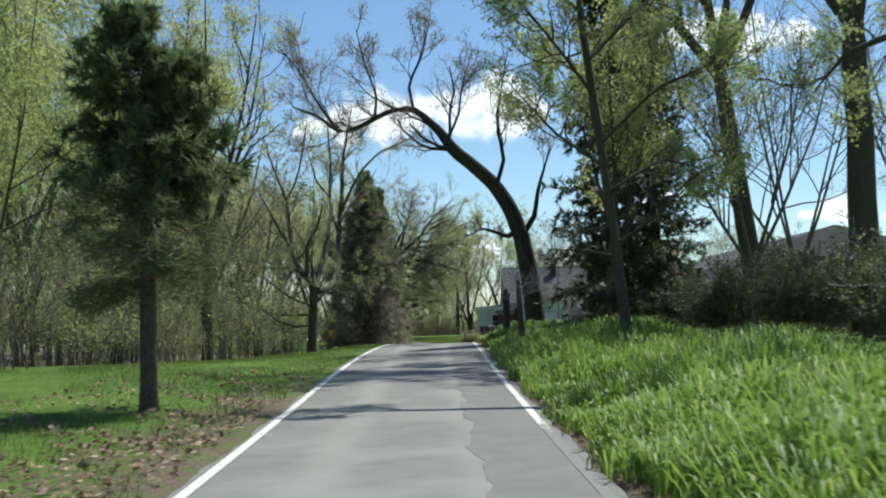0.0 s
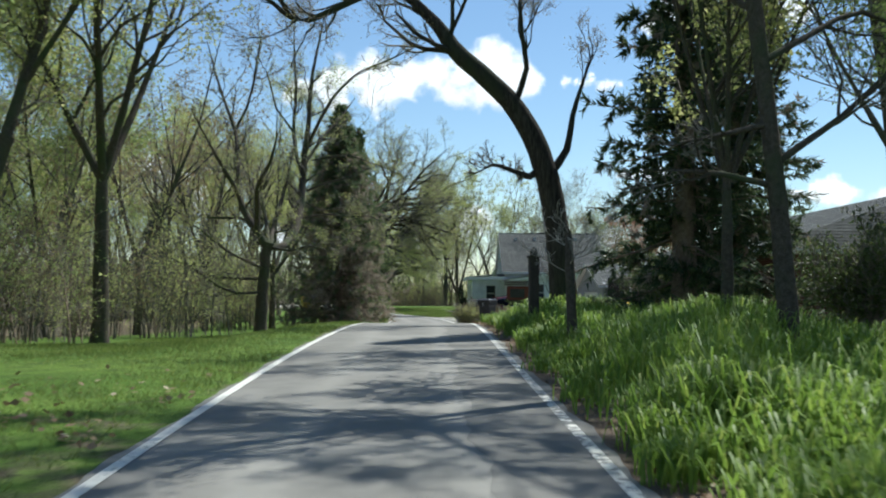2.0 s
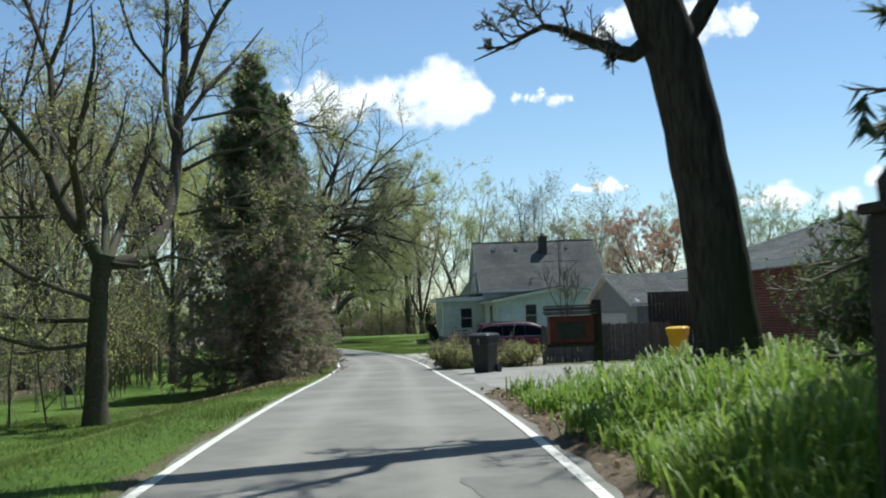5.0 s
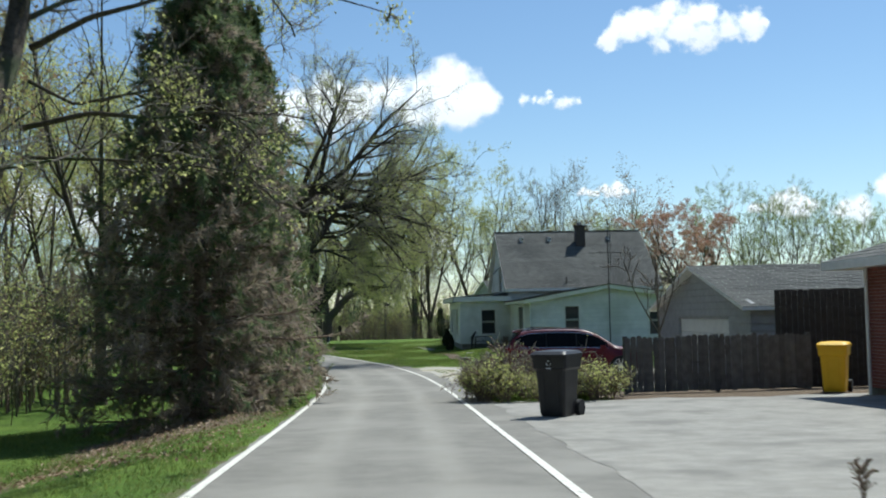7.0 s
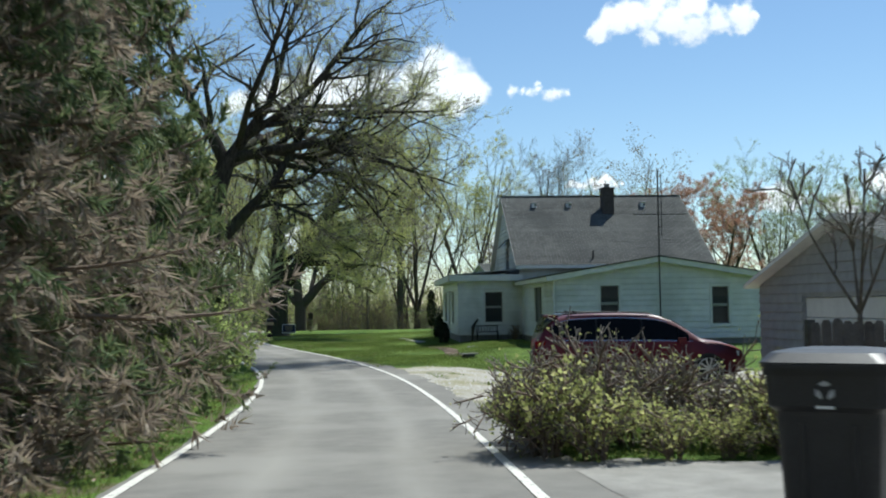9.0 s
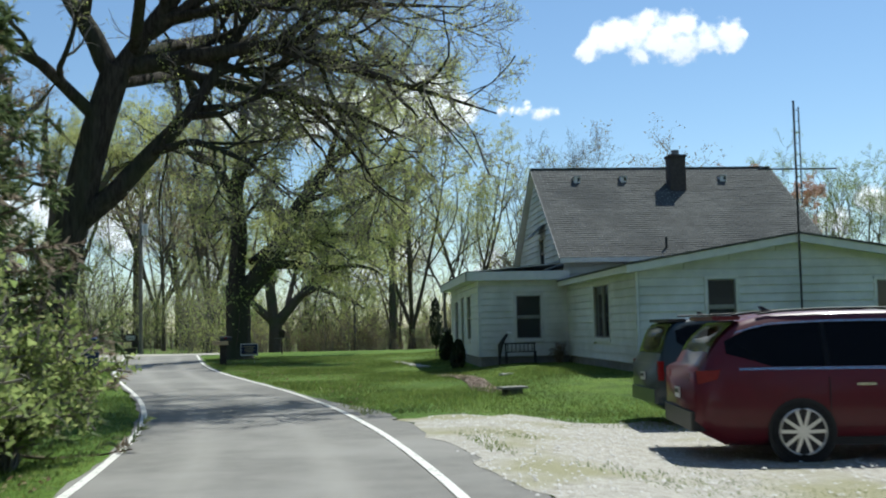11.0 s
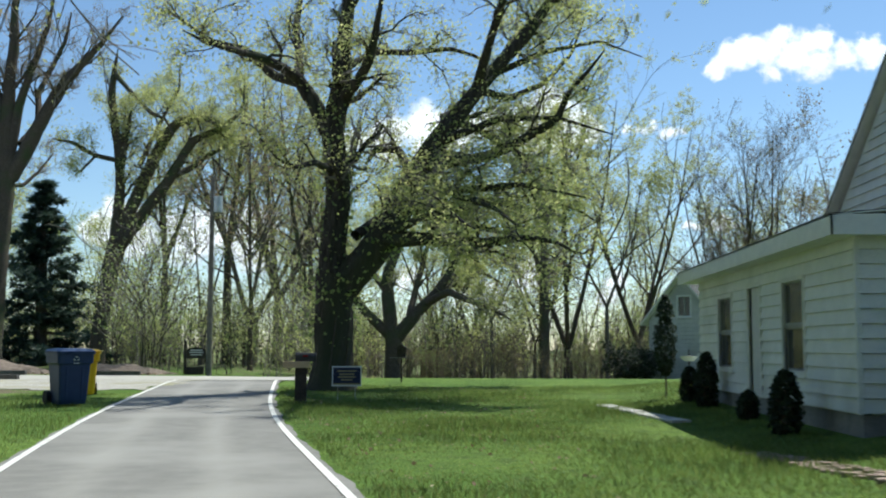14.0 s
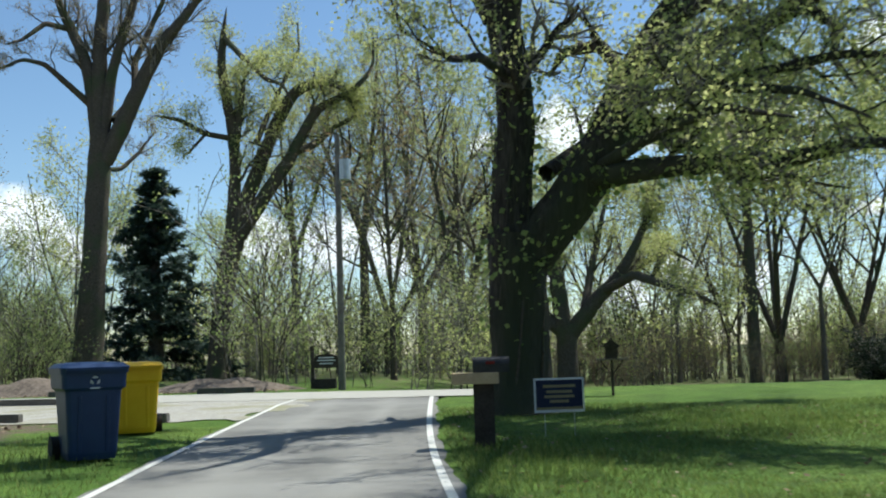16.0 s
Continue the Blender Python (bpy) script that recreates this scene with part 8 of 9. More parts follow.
def brick_wall(parent, o, a, n, length, z0, z1, holes=(), near=False):
    """A brick wall: mortar body and courses of single bricks joined into one sheet."""
    bm = bmesh.new()
    cuts = sorted({0.0, length, *(h[0] for h in holes), *(h[1] for h in holes)})
    for ua, ub in zip(cuts, cuts[1:]):
        zs = z0
        for h in (h for h in holes if h[0] < (ua + ub) / 2 < h[1]):
            obox(bm, o, a, n, ua, ub, -0.15, 0.0, zs, h[2])
            zs = h[3]
        obox(bm, o, a, n, ua, ub, -0.15, 0.0, zs, z1)
    w = part("brick_wall", bm, MORTAR, parent)
    A_, N_, O_ = np.array(a, float), np.array(n, float), np.array(o, float)
    g, row, z = Geo(), 0, z0
    P = []
    while z < z1 - 0.06:
        for u in np.arange(-0.11 if row % 2 else 0.0, length, 0.225):
            ua, ub = max(u, 0), min(u + 0.215, length)
            if ub - ua > 0.04 and not any(h[0] - 0.02 < (ua + ub) / 2 < h[1] + 0.02 and h[2] - 0.03 < z + 0.03 < h[3] + 0.03 for h in holes):
                P.append((ua, ub, z, z + 0.065))
        z += 0.076
        row += 1
    P = np.array(P)
    v = []
    for du, dz in ((0, 2), (1, 2), (1, 3), (0, 3)):
        for d in (0.001, 0.010):
            v.append(O_ + P[:, du:du + 1] * A_ + N_ * d + np.array([0, 0, 1.0]) * P[:, dz:dz + 1])
    v = np.stack(v, 1)
    i = np.arange(len(P))[:, None] * 8
    g.add(v, np.concatenate([i + [1, 3, 5, 7], i + [0, 2, 3, 1], i + [2, 4, 5, 3], i + [4, 6, 7, 5], i + [6, 0, 1, 7]]))
    tagged(under("bricks", g.mesh("bricks", BRICK_RED), w), kind="stuff")
    return w


brick_wall(brick, (10.4, 46, 0), Y_, WEST, 23.0, 0.0, 2.75, [(2.0, 3.6, 1.0, 2.2), (6.0, 7.0, 0.1, 2.2), (10.0, 11.8, 1.0, 2.2)])
brick_wall(brick, (10.4, 46, 0), X_, SOUTH, 13.0, 0.0, 2.75, [(3, 4.6, 1.0, 2.2)])
brick_wall(brick, (23.4, 69, 0), (-1, 0, 0), (0, 1, 0), 13.0, -0.3, 2.75)
for u0, u1 in ((2.0, 3.6), (10.0, 11.8)):
    window_on(brick, (10.4, 46, 0), Y_, WEST, u0, u1, 1.0, 2.2, "slide")
window_on(brick, (10.4, 46, 0), X_, SOUTH, 3, 4.6, 1.0, 2.2, "slide")
bd = under("door", None, brick, "white side door of the brick house")
part("leaf", obox(bmesh.new(), (10.4, 46, 0), Y_, WEST, 6.0, 7.0, -0.1, -0.05, 0.1, 2.2), TRIM, bd)
slope(brick, (9.75, 69.8, 2.85), (9.75, 45.2, 2.85), (17.4, 47.5, 5.2), (17.4, 67.5, 5.2), 0.08, 0.35, 40, "roof", seed=10)
slope(brick, (24.2, 45.2, 2.85), (24.2, 69.8, 2.85), (17.4, 67.5, 5.2), (17.4, 47.5, 5.2), 0.08, 0.6, 20, "roof", seed=11)
slope(brick, (9.75, 45.2, 2.85), (24.2, 45.2, 2.85), (17.5, 47.5, 5.2), (17.3, 47.5, 5.2), 0.08, 0.35, 20, "roof", seed=12)
slope(brick, (24.2, 69.8, 2.85), (9.75, 69.8, 2.85), (17.3, 67.5, 5.2), (17.5, 67.5, 5.2), 0.08, 0.35, 20, "roof", seed=13)
part("fascia", obox(bmesh.new(), (9.75, 45.2, 0), Y_, WEST, 0, 24.6, -0.02, 0.012, 2.66, 2.86), TRIM, brick)
part("fascia", obox(bmesh.new(), (9.75, 45.2, 0), X_, SOUTH, 0, 14.45, -0.02, 0.012, 2.66, 2.86), TRIM, brick)
part("fascia", obox(bmesh.new(), (9.75, 69.8, 0), X_, (0, 1, 0), 0, 14.45, -0.02, 0.012, 2.66, 2.86), TRIM, brick)
part("soffit", box_bm(9.77, 24.1, 45.22, 69.78, 2.68, 2.70), TRIM, brick)
part("downpipe", cyl_bm(0.04, -0.2, 2.7, 8, at=(10.3, 68.7)), TRIM, brick)

# the small white house beyond the lawn
h2 = thing("far_house", "small white gabled house beyond the lawn", "house", (0, 0, 0))
hz = -1.6


def far_top(u):
    return 4.75 - abs(u - 2.0) / 2.0 * 2.2


wall_on(h2, (0, 0, 0), X_, SOUTH, 4.0, hz, 2.5, [(0.6, 1.1, -0.2, 0.7), (1.75, 2.45, 2.7, 3.7), (2.9, 3.4, -0.2, 0.7)], SIDING_SHADED, gable=far_top)
wall_on(h2, (4.0, 0, 0), Y_, (1, 0, 0), 8, hz, 2.5, [(0.5, 3.1, hz + 0.05, 2.1)], SIDING_SHADED)
wall_on(h2, (0, 8, 0), (0, -1, 0), WEST, 8, hz, 2.5, (), SIDING_SHADED)
door_ = under("garage_door", None, h2, "white panelled garage door")
for i in range(4):
    part("door_panel", obox(bmesh.new(), (4.0, 0, 0), Y_, (1, 0, 0), 0.5, 3.1, -0.08, -0.03, hz + 0.05 + i * 0.91, hz + 0.93 + i * 0.91, 0.02), TRIM, door_)
for u0, u1, z0, z1 in ((0.6, 1.1, -0.2, 0.7), (1.75, 2.45, 2.7, 3.7), (2.9, 3.4, -0.2, 0.7)):
    window_on(h2, (0, 0, 0), X_, SOUTH, u0, u1, z0, z1, "slide" if z0 > 2 else "hung")
slope(h2, (-0.3, 8.3, 2.35), (-0.3, -0.4, 2.35), (2.0, -0.4, 4.95), (2.0, 8.3, 4.95), 0.12, 0.3, 12, "roof", seed=14)
slope(h2, (4.3, -0.4, 2.35), (4.3, 8.3, 2.35), (2.0, 8.3, 4.95), (2.0, -0.4, 4.95), 0.12, 0.3, 12, "roof", seed=15)
part("chimney", box_bm(1.6, 2.2, 5.0, 5.6, 4.2, 5.9), BRICK_DARK, h2)
h2.matrix_basis = pose(7.3, 150.0, 0, 0, 0, -40)
# pale shed among the woods
sh = thing("woodland_shed", "small white shed standing among the trees", "shed", spot(-29.5, 92), 8)
part("wall", box_bm(-1.6, 1.6, -1.2, 1.2, -0.1, 1.9), SIDING, sh)
part("roof", loft([[(-1.8, y, 1.9), (1.8, y, 1.9), (0, y, 2.7)] for y in (-1.4, 1.4)]), SHINGLE, sh)
part("door", box_bm(-0.4, 0.4, -1.225, -1.203, 0, 1.7), BLACK_TRIM, sh)


# ---- parked cars ----
def car(at, turn, paint, label, L, H, W, kind):
    """A parked car, nose to local +x, rear end at x = 0. Cross-sections from rear to nose."""
    e = thing("parked_" + kind, label, "car", at, turn)
    hw = W / 2
    roof = [(0.0, 0.62), (0.03, 0.66), (0.05, 0.80), (0.10, 0.93), (0.18, 0.985), (0.30, 1.0), (0.45, 1.0), (0.58, 0.975), (0.66, 0.90), (0.76, 0.70), (0.80, 0.62), (0.90, 0.57), (0.97, 0.50), (1.0, 0.40)] if kind == "minivan" else \
           [(0.0, 0.58), (0.02, 0.66), (0.045, 0.86), (0.075, 0.955), (0.15, 0.99), (0.30, 1.0), (0.45, 0.99), (0.55, 0.95), (0.62, 0.84), (0.70, 0.66), (0.74, 0.61), (0.90, 0.57), (0.97, 0.50), (1.0, 0.40)]
    belt = 0.60
    st, rings, sect = np.linspace(0, 1, 45) ** 1.0, [], []
    for s in st:
        zr = H * np.interp(s, [a for a, _ in roof], [b for _, b in roof])
        zb = min(H * (belt - 0.03 * s), zr - 0.03)
        taper = 1 - 0.10 * max(0, (s - 0.86) / 0.14) ** 2 - 0.05 * max(0, (0.06 - s) / 0.06) ** 2
        lo = 0.19 + 0.20 * max(0, (0.07 - s) / 0.07) + 0.10 * max(0, (s - 0.93) / 0.07)
        wr = hw * taper * (0.98 - 0.26 * (zr - zb) / (H * 0.4))
        half = [(hw * taper * 0.90, lo), (hw * taper * 0.985, lo + 0.10), (hw * taper * 1.0, 0.55), (hw * taper * 0.985, zb), (wr, zr - 0.07), (wr * 0.90, zr - 0.018), (wr * 0.5, zr)]
        sect.append((s * L, half))
        rings.append([(s * L, -y, z) for y, z in half] + [(s * L, y, z) for y, z in half[::-1]])
    part("body", loft(rings), paint, e, smooth=True)

    def glazing(x0, x1, side, f0, f1, mat, name, lift=0.006, label_=""):
        bm, prev = bmesh.new(), None
        for x in np.linspace(x0, x1, 14):
            i = min(int(x / L * 44), 43)
            t = x / L * 44 - i
            P3 = [np.array(sect[i][1][3]) * (1 - t) + np.array(sect[i + 1][1][3]) * t, np.array(sect[i][1][4]) * (1 - t) + np.array(sect[i + 1][1][4]) * t]
            ends = (x - x0) / (x1 - x0)
            fa = f0 + (f1 - f0) * 0.55 * max(0, 1 - ends / 0.16) ** 1.5 * (1 if side and lift < 0.01 else 0)
            row = [bm.verts.new((x, side * ((P3[0] * (1 - f) + P3[1] * f)[0] + lift), (P3[0] * (1 - f) + P3[1] * f)[1])) for f in (fa, f1)]
            if prev:
                bm.faces.new((prev[0], row[0], row[1], prev[1]) if side < 0 else (prev[1], row[1], row[0], prev[0]))
            prev = row
        bmesh.ops.solidify(bm, geom=bm.faces[:], thickness=0.004)
        return part(name, bm, mat, e, label_)

    x_front = 0.735 * L if kind == "minivan" else 0.67 * L
    for side in (-1, 1):
        glazing(0.075 * L, x_front, side, 0.10, 0.90, CAR_GLASS, "side_glass")
        for xp in ((0.30, 0.515) if kind == "minivan" else (0.23, 0.42)):
            glazing(xp * L - 0.03, xp * L + 0.03, side, 0.10, 0.90, BLACK_TRIM, "pillar", 0.012)
        glazing(0.10 * L, x_front + 0.1, side, 0.04, 0.09, CHROME, "belt_trim", 0.013)
        glazing(0.10 * L, x_front - 0.5, side, 0.90, 0.94, CHROME if kind == "minivan" else BLACK_TRIM, "upper_trim", 0.013)
        for xw in (0.235 * L, 0.825 * L):
            # black disc on the body stands in for the shaded wheel well
            part("wheel_arch", cyl_bm(0.395, side * (hw - 0.02) - 0.028, side * (hw - 0.02) + 0.028, 28, axis="y", at=(xw, 0.335)), BLACK_TRIM, e)
            w = part("wheel", cyl_bm(0.345, side * (hw - 0.09) - 0.115, side * (hw - 0.09) + 0.115, 32, axis="y", at=(xw, 0.345)), RUBBER, e)
            # black disc darkens the gaps between the spokes
            part("rim", cyl_bm(0.262, side * (hw + 0.022) - 0.004, side * (hw + 0.022) + 0.002, 30, axis="y", at=(xw, 0.345)), BLACK_TRIM, w)
            bm = bmesh.new()
            y0, y1 = sorted((side * (hw + 0.025), side * (hw + 0.040)))
            for k in range(10):
                a = radians(36 * k)
                c, s_ = math.cos(a), math.sin(a)
                vs = [bm.verts.new((xw + c * r_ - s_ * t_, y, 0.345 + s_ * r_ + c * t_)) for y in (y0, y1) for r_, t_ in ((0.04, -0.020), (0.25, -0.014 - 0.012 * (k % 2)), (0.25, 0.014 + 0.012 * (1 - k % 2)), (0.04, 0.020))]
                for f in ((0, 1, 2, 3), (4, 7, 6, 5), (0, 4, 5, 1), (1, 5, 6, 2), (2, 6, 7, 3), (3, 7, 4, 0)):
                    bm.faces.new([vs[i] for i in f])
            bmesh.ops.recalc_face_normals(bm, faces=bm.faces[:])
            part("spokes", bm, RIM, w)
            ring_o = [(xw + 0.264 * math.cos(a), side * (hw + 0.03), 0.345 + 0.264 * math.sin(a)) for a in np.linspace(0, 2 * np.pi, 33)]
            g_ = Geo()
            tubes(g_, np.array([ring_o]), np.full((1, 33), 0.014), 6)
            under("rim_lip", g_.mesh("rim_lip", RIM, True), w)
            part("hub_cap", cyl_bm(0.05, side * (hw + 0.035) - 0.006, side * (hw + 0.035) + 0.006, 16, axis="y", at=(xw, 0.345)), RIM, w)
        for xh in ((0.36, 0.60) if kind == "minivan" else (0.30, 0.47)):
            part("door_handle", box_bm(xh * L, xh * L + 0.22, side * (hw + 0.004) - 0.014, side * (hw + 0.004) + 0.014, 0.865, 0.895, 0.006), CHROME if kind == "minivan" else paint, e)
        part("sill", box_bm(0.30 * L, 0.76 * L, side * (hw - 0.03) - 0.03, side * (hw - 0.03) + 0.03, 0.19, 0.28, 0.01), BLACK_TRIM, e)
        for xs_ in ((0.30, 0.515, 0.70) if kind == "minivan" else (0.23, 0.42, 0.60)):
            part("door_seam", box_bm(xs_ * L - 0.004, xs_ * L + 0.004, side * (hw - 0.004) - 0.010, side * (hw - 0.004) + 0.0065, 0.30, H * 0.555), BLACK_TRIM, e)
        part("mirror", loft([round_rect(0.10, 0.055, 0.03, 0.98 + dz, 0.70 * L, side * (hw + 0.11)) for dz in (0, 0.14)]), paint, e)
        part("tail_lamp", loft([[(x, side * y, z) for x, y, z in r_] for r_ in ([(-0.005, hw - 0.36, 0.93), (-0.005, hw - 0.36, 1.02), (0.03, hw - 0.045, 1.06), (0.03, hw - 0.045, 0.90)], [(0.10, hw - 0.36, 0.93), (0.10, hw - 0.36, 1.02), (0.30, hw + 0.004, 1.07), (0.26, hw + 0.004, 0.96)])]) if kind == "minivan" else
             loft([round_rect(0.05, 0.05, 0.02, z, 0.06, side * (hw - 0.055)) for z in (0.72, 1.02)]), LAMP_RED, e, "red tail lamp")
        part("head_lamp", loft([round_rect(0.10, 0.14, 0.04, z, 0.955 * L, side * (hw - 0.20)) for z in (0.66, 0.78)]), LAMP_CLEAR, e)
        rail = Geo()
        tubes(rail, np.array([[(x, side * hw * 0.66, H * np.interp(x / L, [a for a, _ in roof], [b for _, b in roof]) + 0.02) for x in np.linspace(0.16 * L, 0.56 * L, 9)]]), np.full((1, 9), 0.016), 6)
        under("roof_rail", rail.mesh("roof_rail", BLACK_TRIM, True), e)
    # rear glass, screen, bumper and plate
    xr = [(a, b) for a, b in roof if a <= 0.19]
    bm, prev = bmesh.new(), None
    for f in np.linspace(0, 1, 6):
        zc = H * (0.66 + 0.27 * f)
        x = L * np.interp(zc / H, [b for _, b in xr], [a for a, _ in xr]) - 0.012
        w_ = hw * (0.86 - 0.12 * f)
        row = [bm.verts.new((x + 0.012 * abs(y) ** 2, y * w_, zc)) for y in (-1, -0.5, 0, 0.5, 1)]
        if prev:
            for i in range(4):
                bm.faces.new((prev[i], row[i], row[i + 1], prev[i + 1]))
        prev = row
    bmesh.ops.solidify(bm, geom=bm.faces[:], thickness=0.006)
    part("rear_glass", bm, CAR_GLASS, e, smooth=True)
    bm, prev = bmesh.new(), None
    xs_a, xs_b = (0.775, 0.62) if kind == "minivan" else (0.715, 0.565)
    for f in np.linspace(0, 1, 6):
        s = xs_a + (xs_b - xs_a) * f
        zc = H * np.interp(s, [a for a, _ in roof], [b for _, b in roof]) + 0.012
        w_ = hw * (0.80 - 0.12 * f)
        row = [bm.verts.new((s * L, y * w_, zc - 0.02 * y * y)) for y in (-1, -0.5, 0, 0.5, 1)]
        if prev:
            for i in range(4):
                bm.faces.new((prev[i], prev[i + 1], row[i + 1], row[i]))
        prev = row
    bmesh.ops.solidify(bm, geom=bm.faces[:], thickness=0.004)
    part("windscreen", bm, CAR_GLASS, e, smooth=True)
    part("rear_bumper", loft([round_rect(0.10, hw * 0.93, 0.06, z, 0.06, 0) for z in (0.36, 0.40, 0.55, 0.58)]), BLACK_TRIM if kind == "minivan" else paint, e)
    part("licence_plate", box_bm(-0.035, -0.018, -0.15, 0.15, 0.70, 0.83), DOOR_GREY, e)
    part("plate_bar", box_bm(-0.040, -0.036, -0.11, 0.11, 0.755, 0.805), BLACK_TRIM, e)
    part("rear_spoiler", box_bm(L * 0.055, L * 0.12, -hw * 0.70, hw * 0.70, H * 0.945, H * 0.975, 0.012), paint if kind == "minivan" else BLACK_TRIM, e)
    part("aerial_fin", loft([round_rect(0.07, 0.02, 0.015, H + 0.0, 0.22 * L, 0), round_rect(0.03, 0.012, 0.01, H + 0.07, 0.20 * L, 0)]), BLACK_TRIM, e)
    return e


car(spot(3.97, 86.1), -6, VAN_RED, "dark red minivan parked on the gravel drive", 5.17, 1.74, 1.99, "minivan")
car(spot(4.62, 90.3), -2, SUV_BLUE, "blue-grey off-road car parked beside the minivan", 4.6, 1.72, 1.85, "suv")


# ---- clouds ----
def cloud(az, el, width, height, seed, label, puffs=None, soft=0.55, strength=0.97):
    """A far cloud: a sheet of sky 2 km off, heaped from round puffs (in half heights from its middle) and frayed at the rim."""
    D = 2200.0
    d = Vector((math.sin(radians(az)) * math.cos(radians(el)), math.cos(radians(az)) * math.cos(radians(el)), math.sin(radians(el))))
    asp = width / height
    if puffs is None:
        r = random.Random(seed)
        puffs = [(asp * u * 0.85, r.uniform(-0.3, 0.45) * (1 - u * u), r.uniform(0.45, 0.85) * (1.1 - 0.5 * abs(u))) for u in [(-1 + 2 * (i + r.random()) / 9) for i in range(9)]]
    me = bpy.data.meshes.new("cloud")
    bm = bmesh.new()
    bmesh.ops.create_grid(bm, x_segments=8, y_segments=8, size=1.0)
    half = D * math.tan(radians(height / 2))
    for v in bm.verts:
        v.co = Vector((v.co.x * half * (asp + 0.6), v.co.y * half * 1.6, -40 * (v.co.x ** 2 + v.co.y ** 2)))
    bm.to_mesh(me)
    bm.free()
    m = bpy.data.materials.new("cloud")
    m.use_nodes = True
    n, l = m.node_tree.nodes, m.node_tree.links
    n.remove(n["Principled BSDF"])
    co, em, tr, mx = n.new("ShaderNodeTexCoord"), n.new("ShaderNodeEmission"), n.new("ShaderNodeBsdfTransparent"), n.new("ShaderNodeMixShader")

    def vmath(op, a, b=None, c=None):
        k = n.new("ShaderNodeVectorMath")
        k.operation = op
        l.new(a, k.inputs[0])
        for i, w in ((1, b), (2, c)):
            if w is not None:
                k.inputs[i].default_value = w
        return k

    def fmath(op, a, b, c=0.0):
        k = n.new("ShaderNodeMath")
        k.operation = op
        for i, w in enumerate((a, b, c)):
            if isinstance(w, float):
                k.inputs[i].default_value = w
            else:
                l.new(w, k.inputs[i])
        return k.outputs[0]

    at_ = vmath("MULTIPLY_ADD", co.outputs["Object"], (1 / half, 1 / half, 0.0), (0, 0, 0)).outputs[0]
    bend_ = n.new("ShaderNodeTexNoise")
    bend_.inputs["Scale"].default_value, bend_.inputs["Detail"].default_value = 1.1, 4
    l.new(vmath("ADD", at_, (seed * 1.3, seed * 2.9, seed * 0.4)).outputs[0], bend_.inputs["Vector"])
    push = vmath("MULTIPLY_ADD", bend_.outputs["Color"], (1.3, 0.9, 0.0), (-0.65, -0.45, 0.0))
    warped = n.new("ShaderNodeVectorMath")
    l.new(at_, warped.inputs[0])
    l.new(push.outputs[0], warped.inputs[1])
    nz = n.new("ShaderNodeTexNoise")
    nz.inputs["Scale"].default_value, nz.inputs["Detail"].default_value, nz.inputs["Roughness"].default_value = 1.0, 9, 0.60
    l.new(vmath("ADD", at_, (seed * 3.1, seed * 1.7, seed * 0.9)).outputs[0], nz.inputs["Vector"])
    heap = None
    for u, v, rad in puffs:
        k = vmath("DISTANCE", warped.outputs[0], (u, v, 0.0))
        one = fmath("MULTIPLY_ADD", k.outputs["Value"], -1.0 / rad, 1.0)
        heap = one if heap is None else fmath("SMOOTH_MAX", heap, one, 0.55)
    dens = fmath("MULTIPLY_ADD", fmath("SUBTRACT", nz.outputs[0], 0.53), 1.7, heap)
    r = n.new("ShaderNodeMapRange")
    r.interpolation_type = "SMOOTHSTEP"
    r.inputs[1].default_value, r.inputs[2].default_value = 0.0, soft
    l.new(dens, r.inputs[0])
    sep = n.new("ShaderNodeSeparateXYZ")
    l.new(at_, sep.inputs[0])
    sh = n.new("ShaderNodeMapRange")
    sh.inputs[1].default_value, sh.inputs[2].default_value, sh.inputs[3].default_value, sh.inputs[4].default_value = -0.7, 0.35, 0.84, 1.0
    l.new(fmath("MULTIPLY_ADD", nz.outputs[0], 0.9, fmath("SUBTRACT", sep.outputs[1], 0.45)), sh.inputs[0])
    l.new(fmath("MULTIPLY", sh.outputs[0], strength), em.inputs[1])
    em.inputs[0].default_value = (0.97, 0.98, 1.0, 1)
    l.new(r.outputs[0], mx.inputs[0])
    l.new(tr.outputs[0], mx.inputs[1])
    l.new(em.outputs[0], mx.inputs[2])
    l.new(mx.outputs[0], n["Material Output"].inputs[0])
    me.materials.append(m)
    ob = new("cloud", me)
    ob.matrix_basis = look(d * D, d * D * 2)
    return tagged(ob, label, "cloud", "clouds", "structure")


CL = "white fair-weather cloud in the blue sky"
cloud(15.25, 14.15, 9.1, 2.45, 3, CL, [(-2.85, -0.27, 0.5), (-2.1, 0.15, 0.75), (-1.4, 0.4, 0.85), (-0.66, 0.4, 0.9), (-0.75, -0.7, 0.5), (0.1, 0.0, 0.95), (0.95, 0.45, 0.65), (1.05, -0.25, 0.85), (2.0, -0.25, 0.8), (2.9, 0.0, 0.8), (3.5, 0.0, 0.35)])
cloud(8.5, 10.9, 3.7, 0.95, 4, CL, [(-2.7, 0.1, 0.8), (-1.6, 0.2, 0.55), (0.0, 0.3, 0.7), (0.1, 1.0, 0.4), (1.2, -0.3, 0.9), (2.4, -0.3, 0.9), (3.3, -0.2, 0.5), (-0.8, 0.1, 0.6), (1.8, -0.3, 0.8)], 0.9)
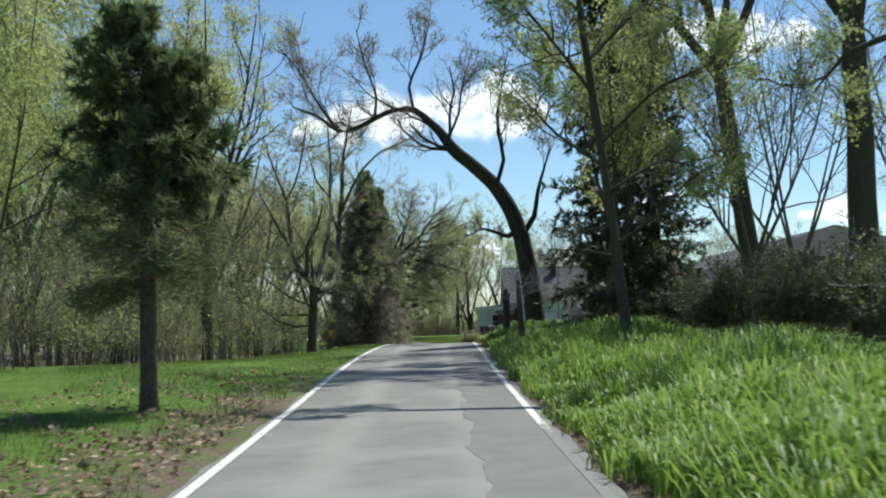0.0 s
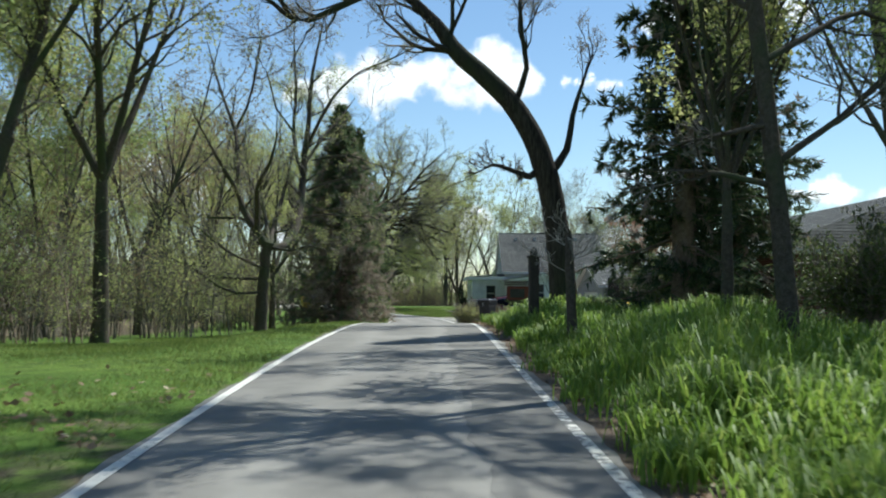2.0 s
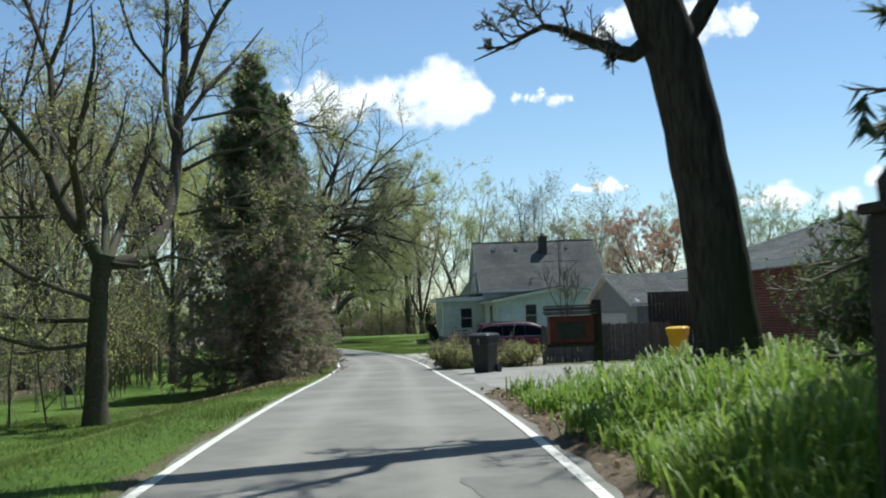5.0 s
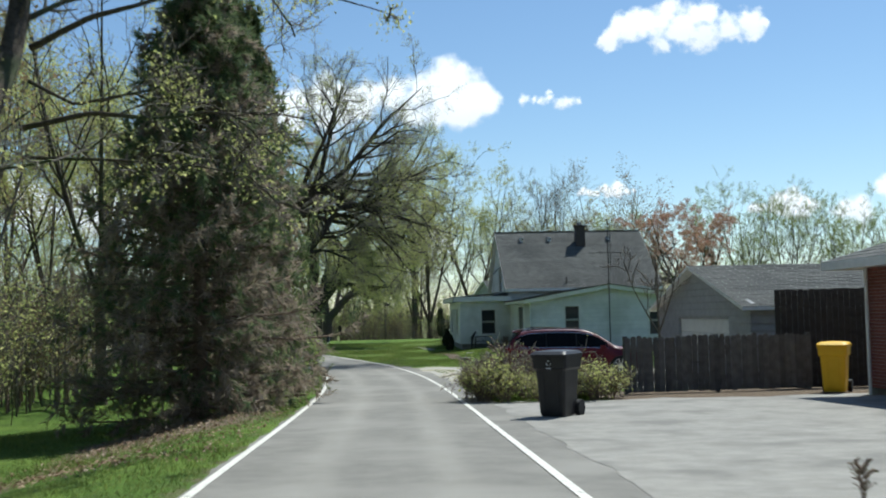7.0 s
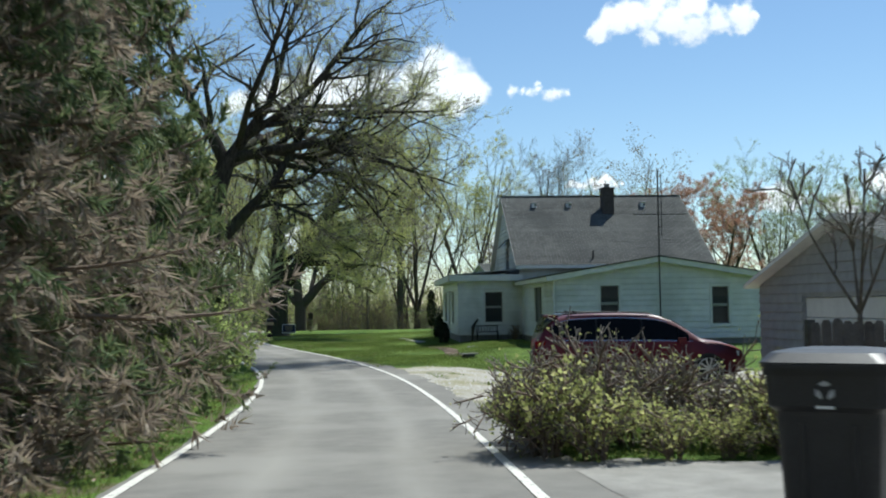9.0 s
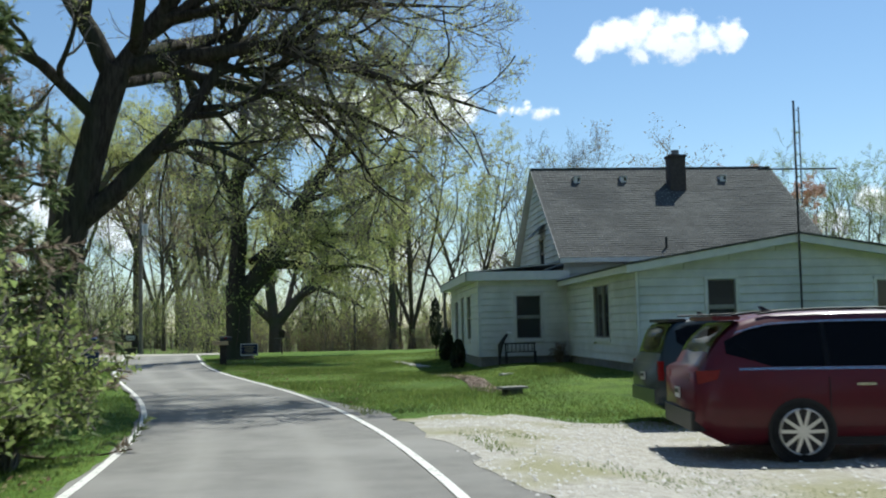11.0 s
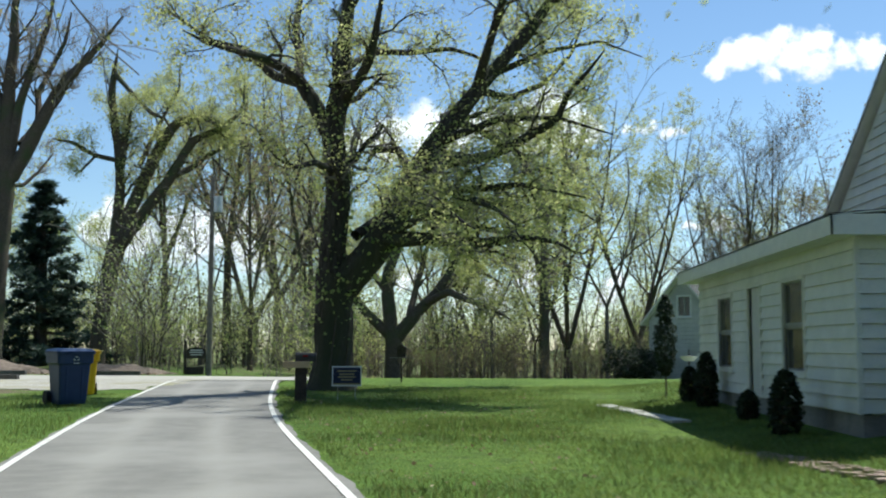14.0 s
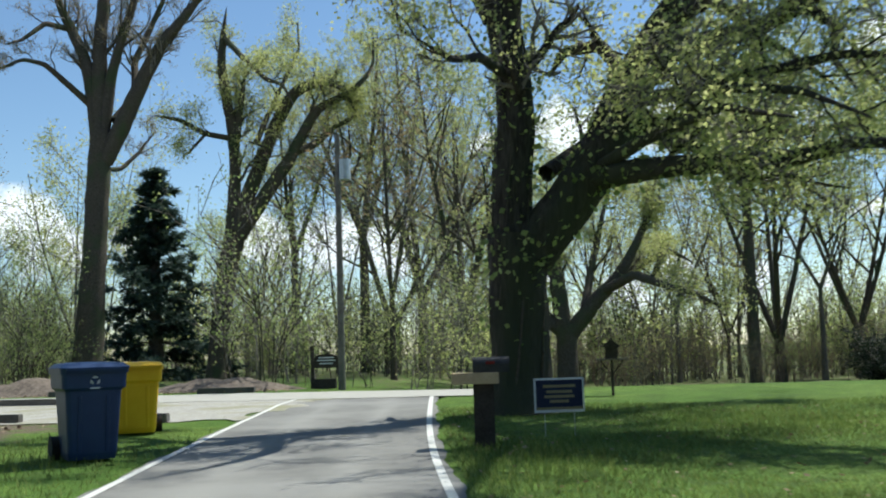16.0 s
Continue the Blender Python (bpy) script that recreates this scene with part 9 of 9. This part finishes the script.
cloud(2.4, 10.8, 8.8, 3.9, 2, CL, [(-2.3, 0.1, 0.5), (-1.75, 0.2, 0.65), (-1.1, 0.2, 0.7), (-0.3, 0.3, 0.75), (0.55, 0.4, 0.85), (1.05, 0.1, 0.7), (0.75, -0.35, 0.5), (-0.5, -0.2, 0.65), (0.2, -0.2, 0.6)])
cloud(-3.6, 10.6, 7.5, 3.6, 1, CL)
cloud(11.4, 6.2, 3.4, 1.2, 5, CL, soft=0.6)
cloud(-14, 5.5, 16, 5, 6, CL)
cloud(-30, 6, 18, 5, 7, CL)
cloud(1, 3.0, 22, 4.0, 8, CL, soft=0.5)
cloud(24, 5, 14, 3.0, 9, CL)
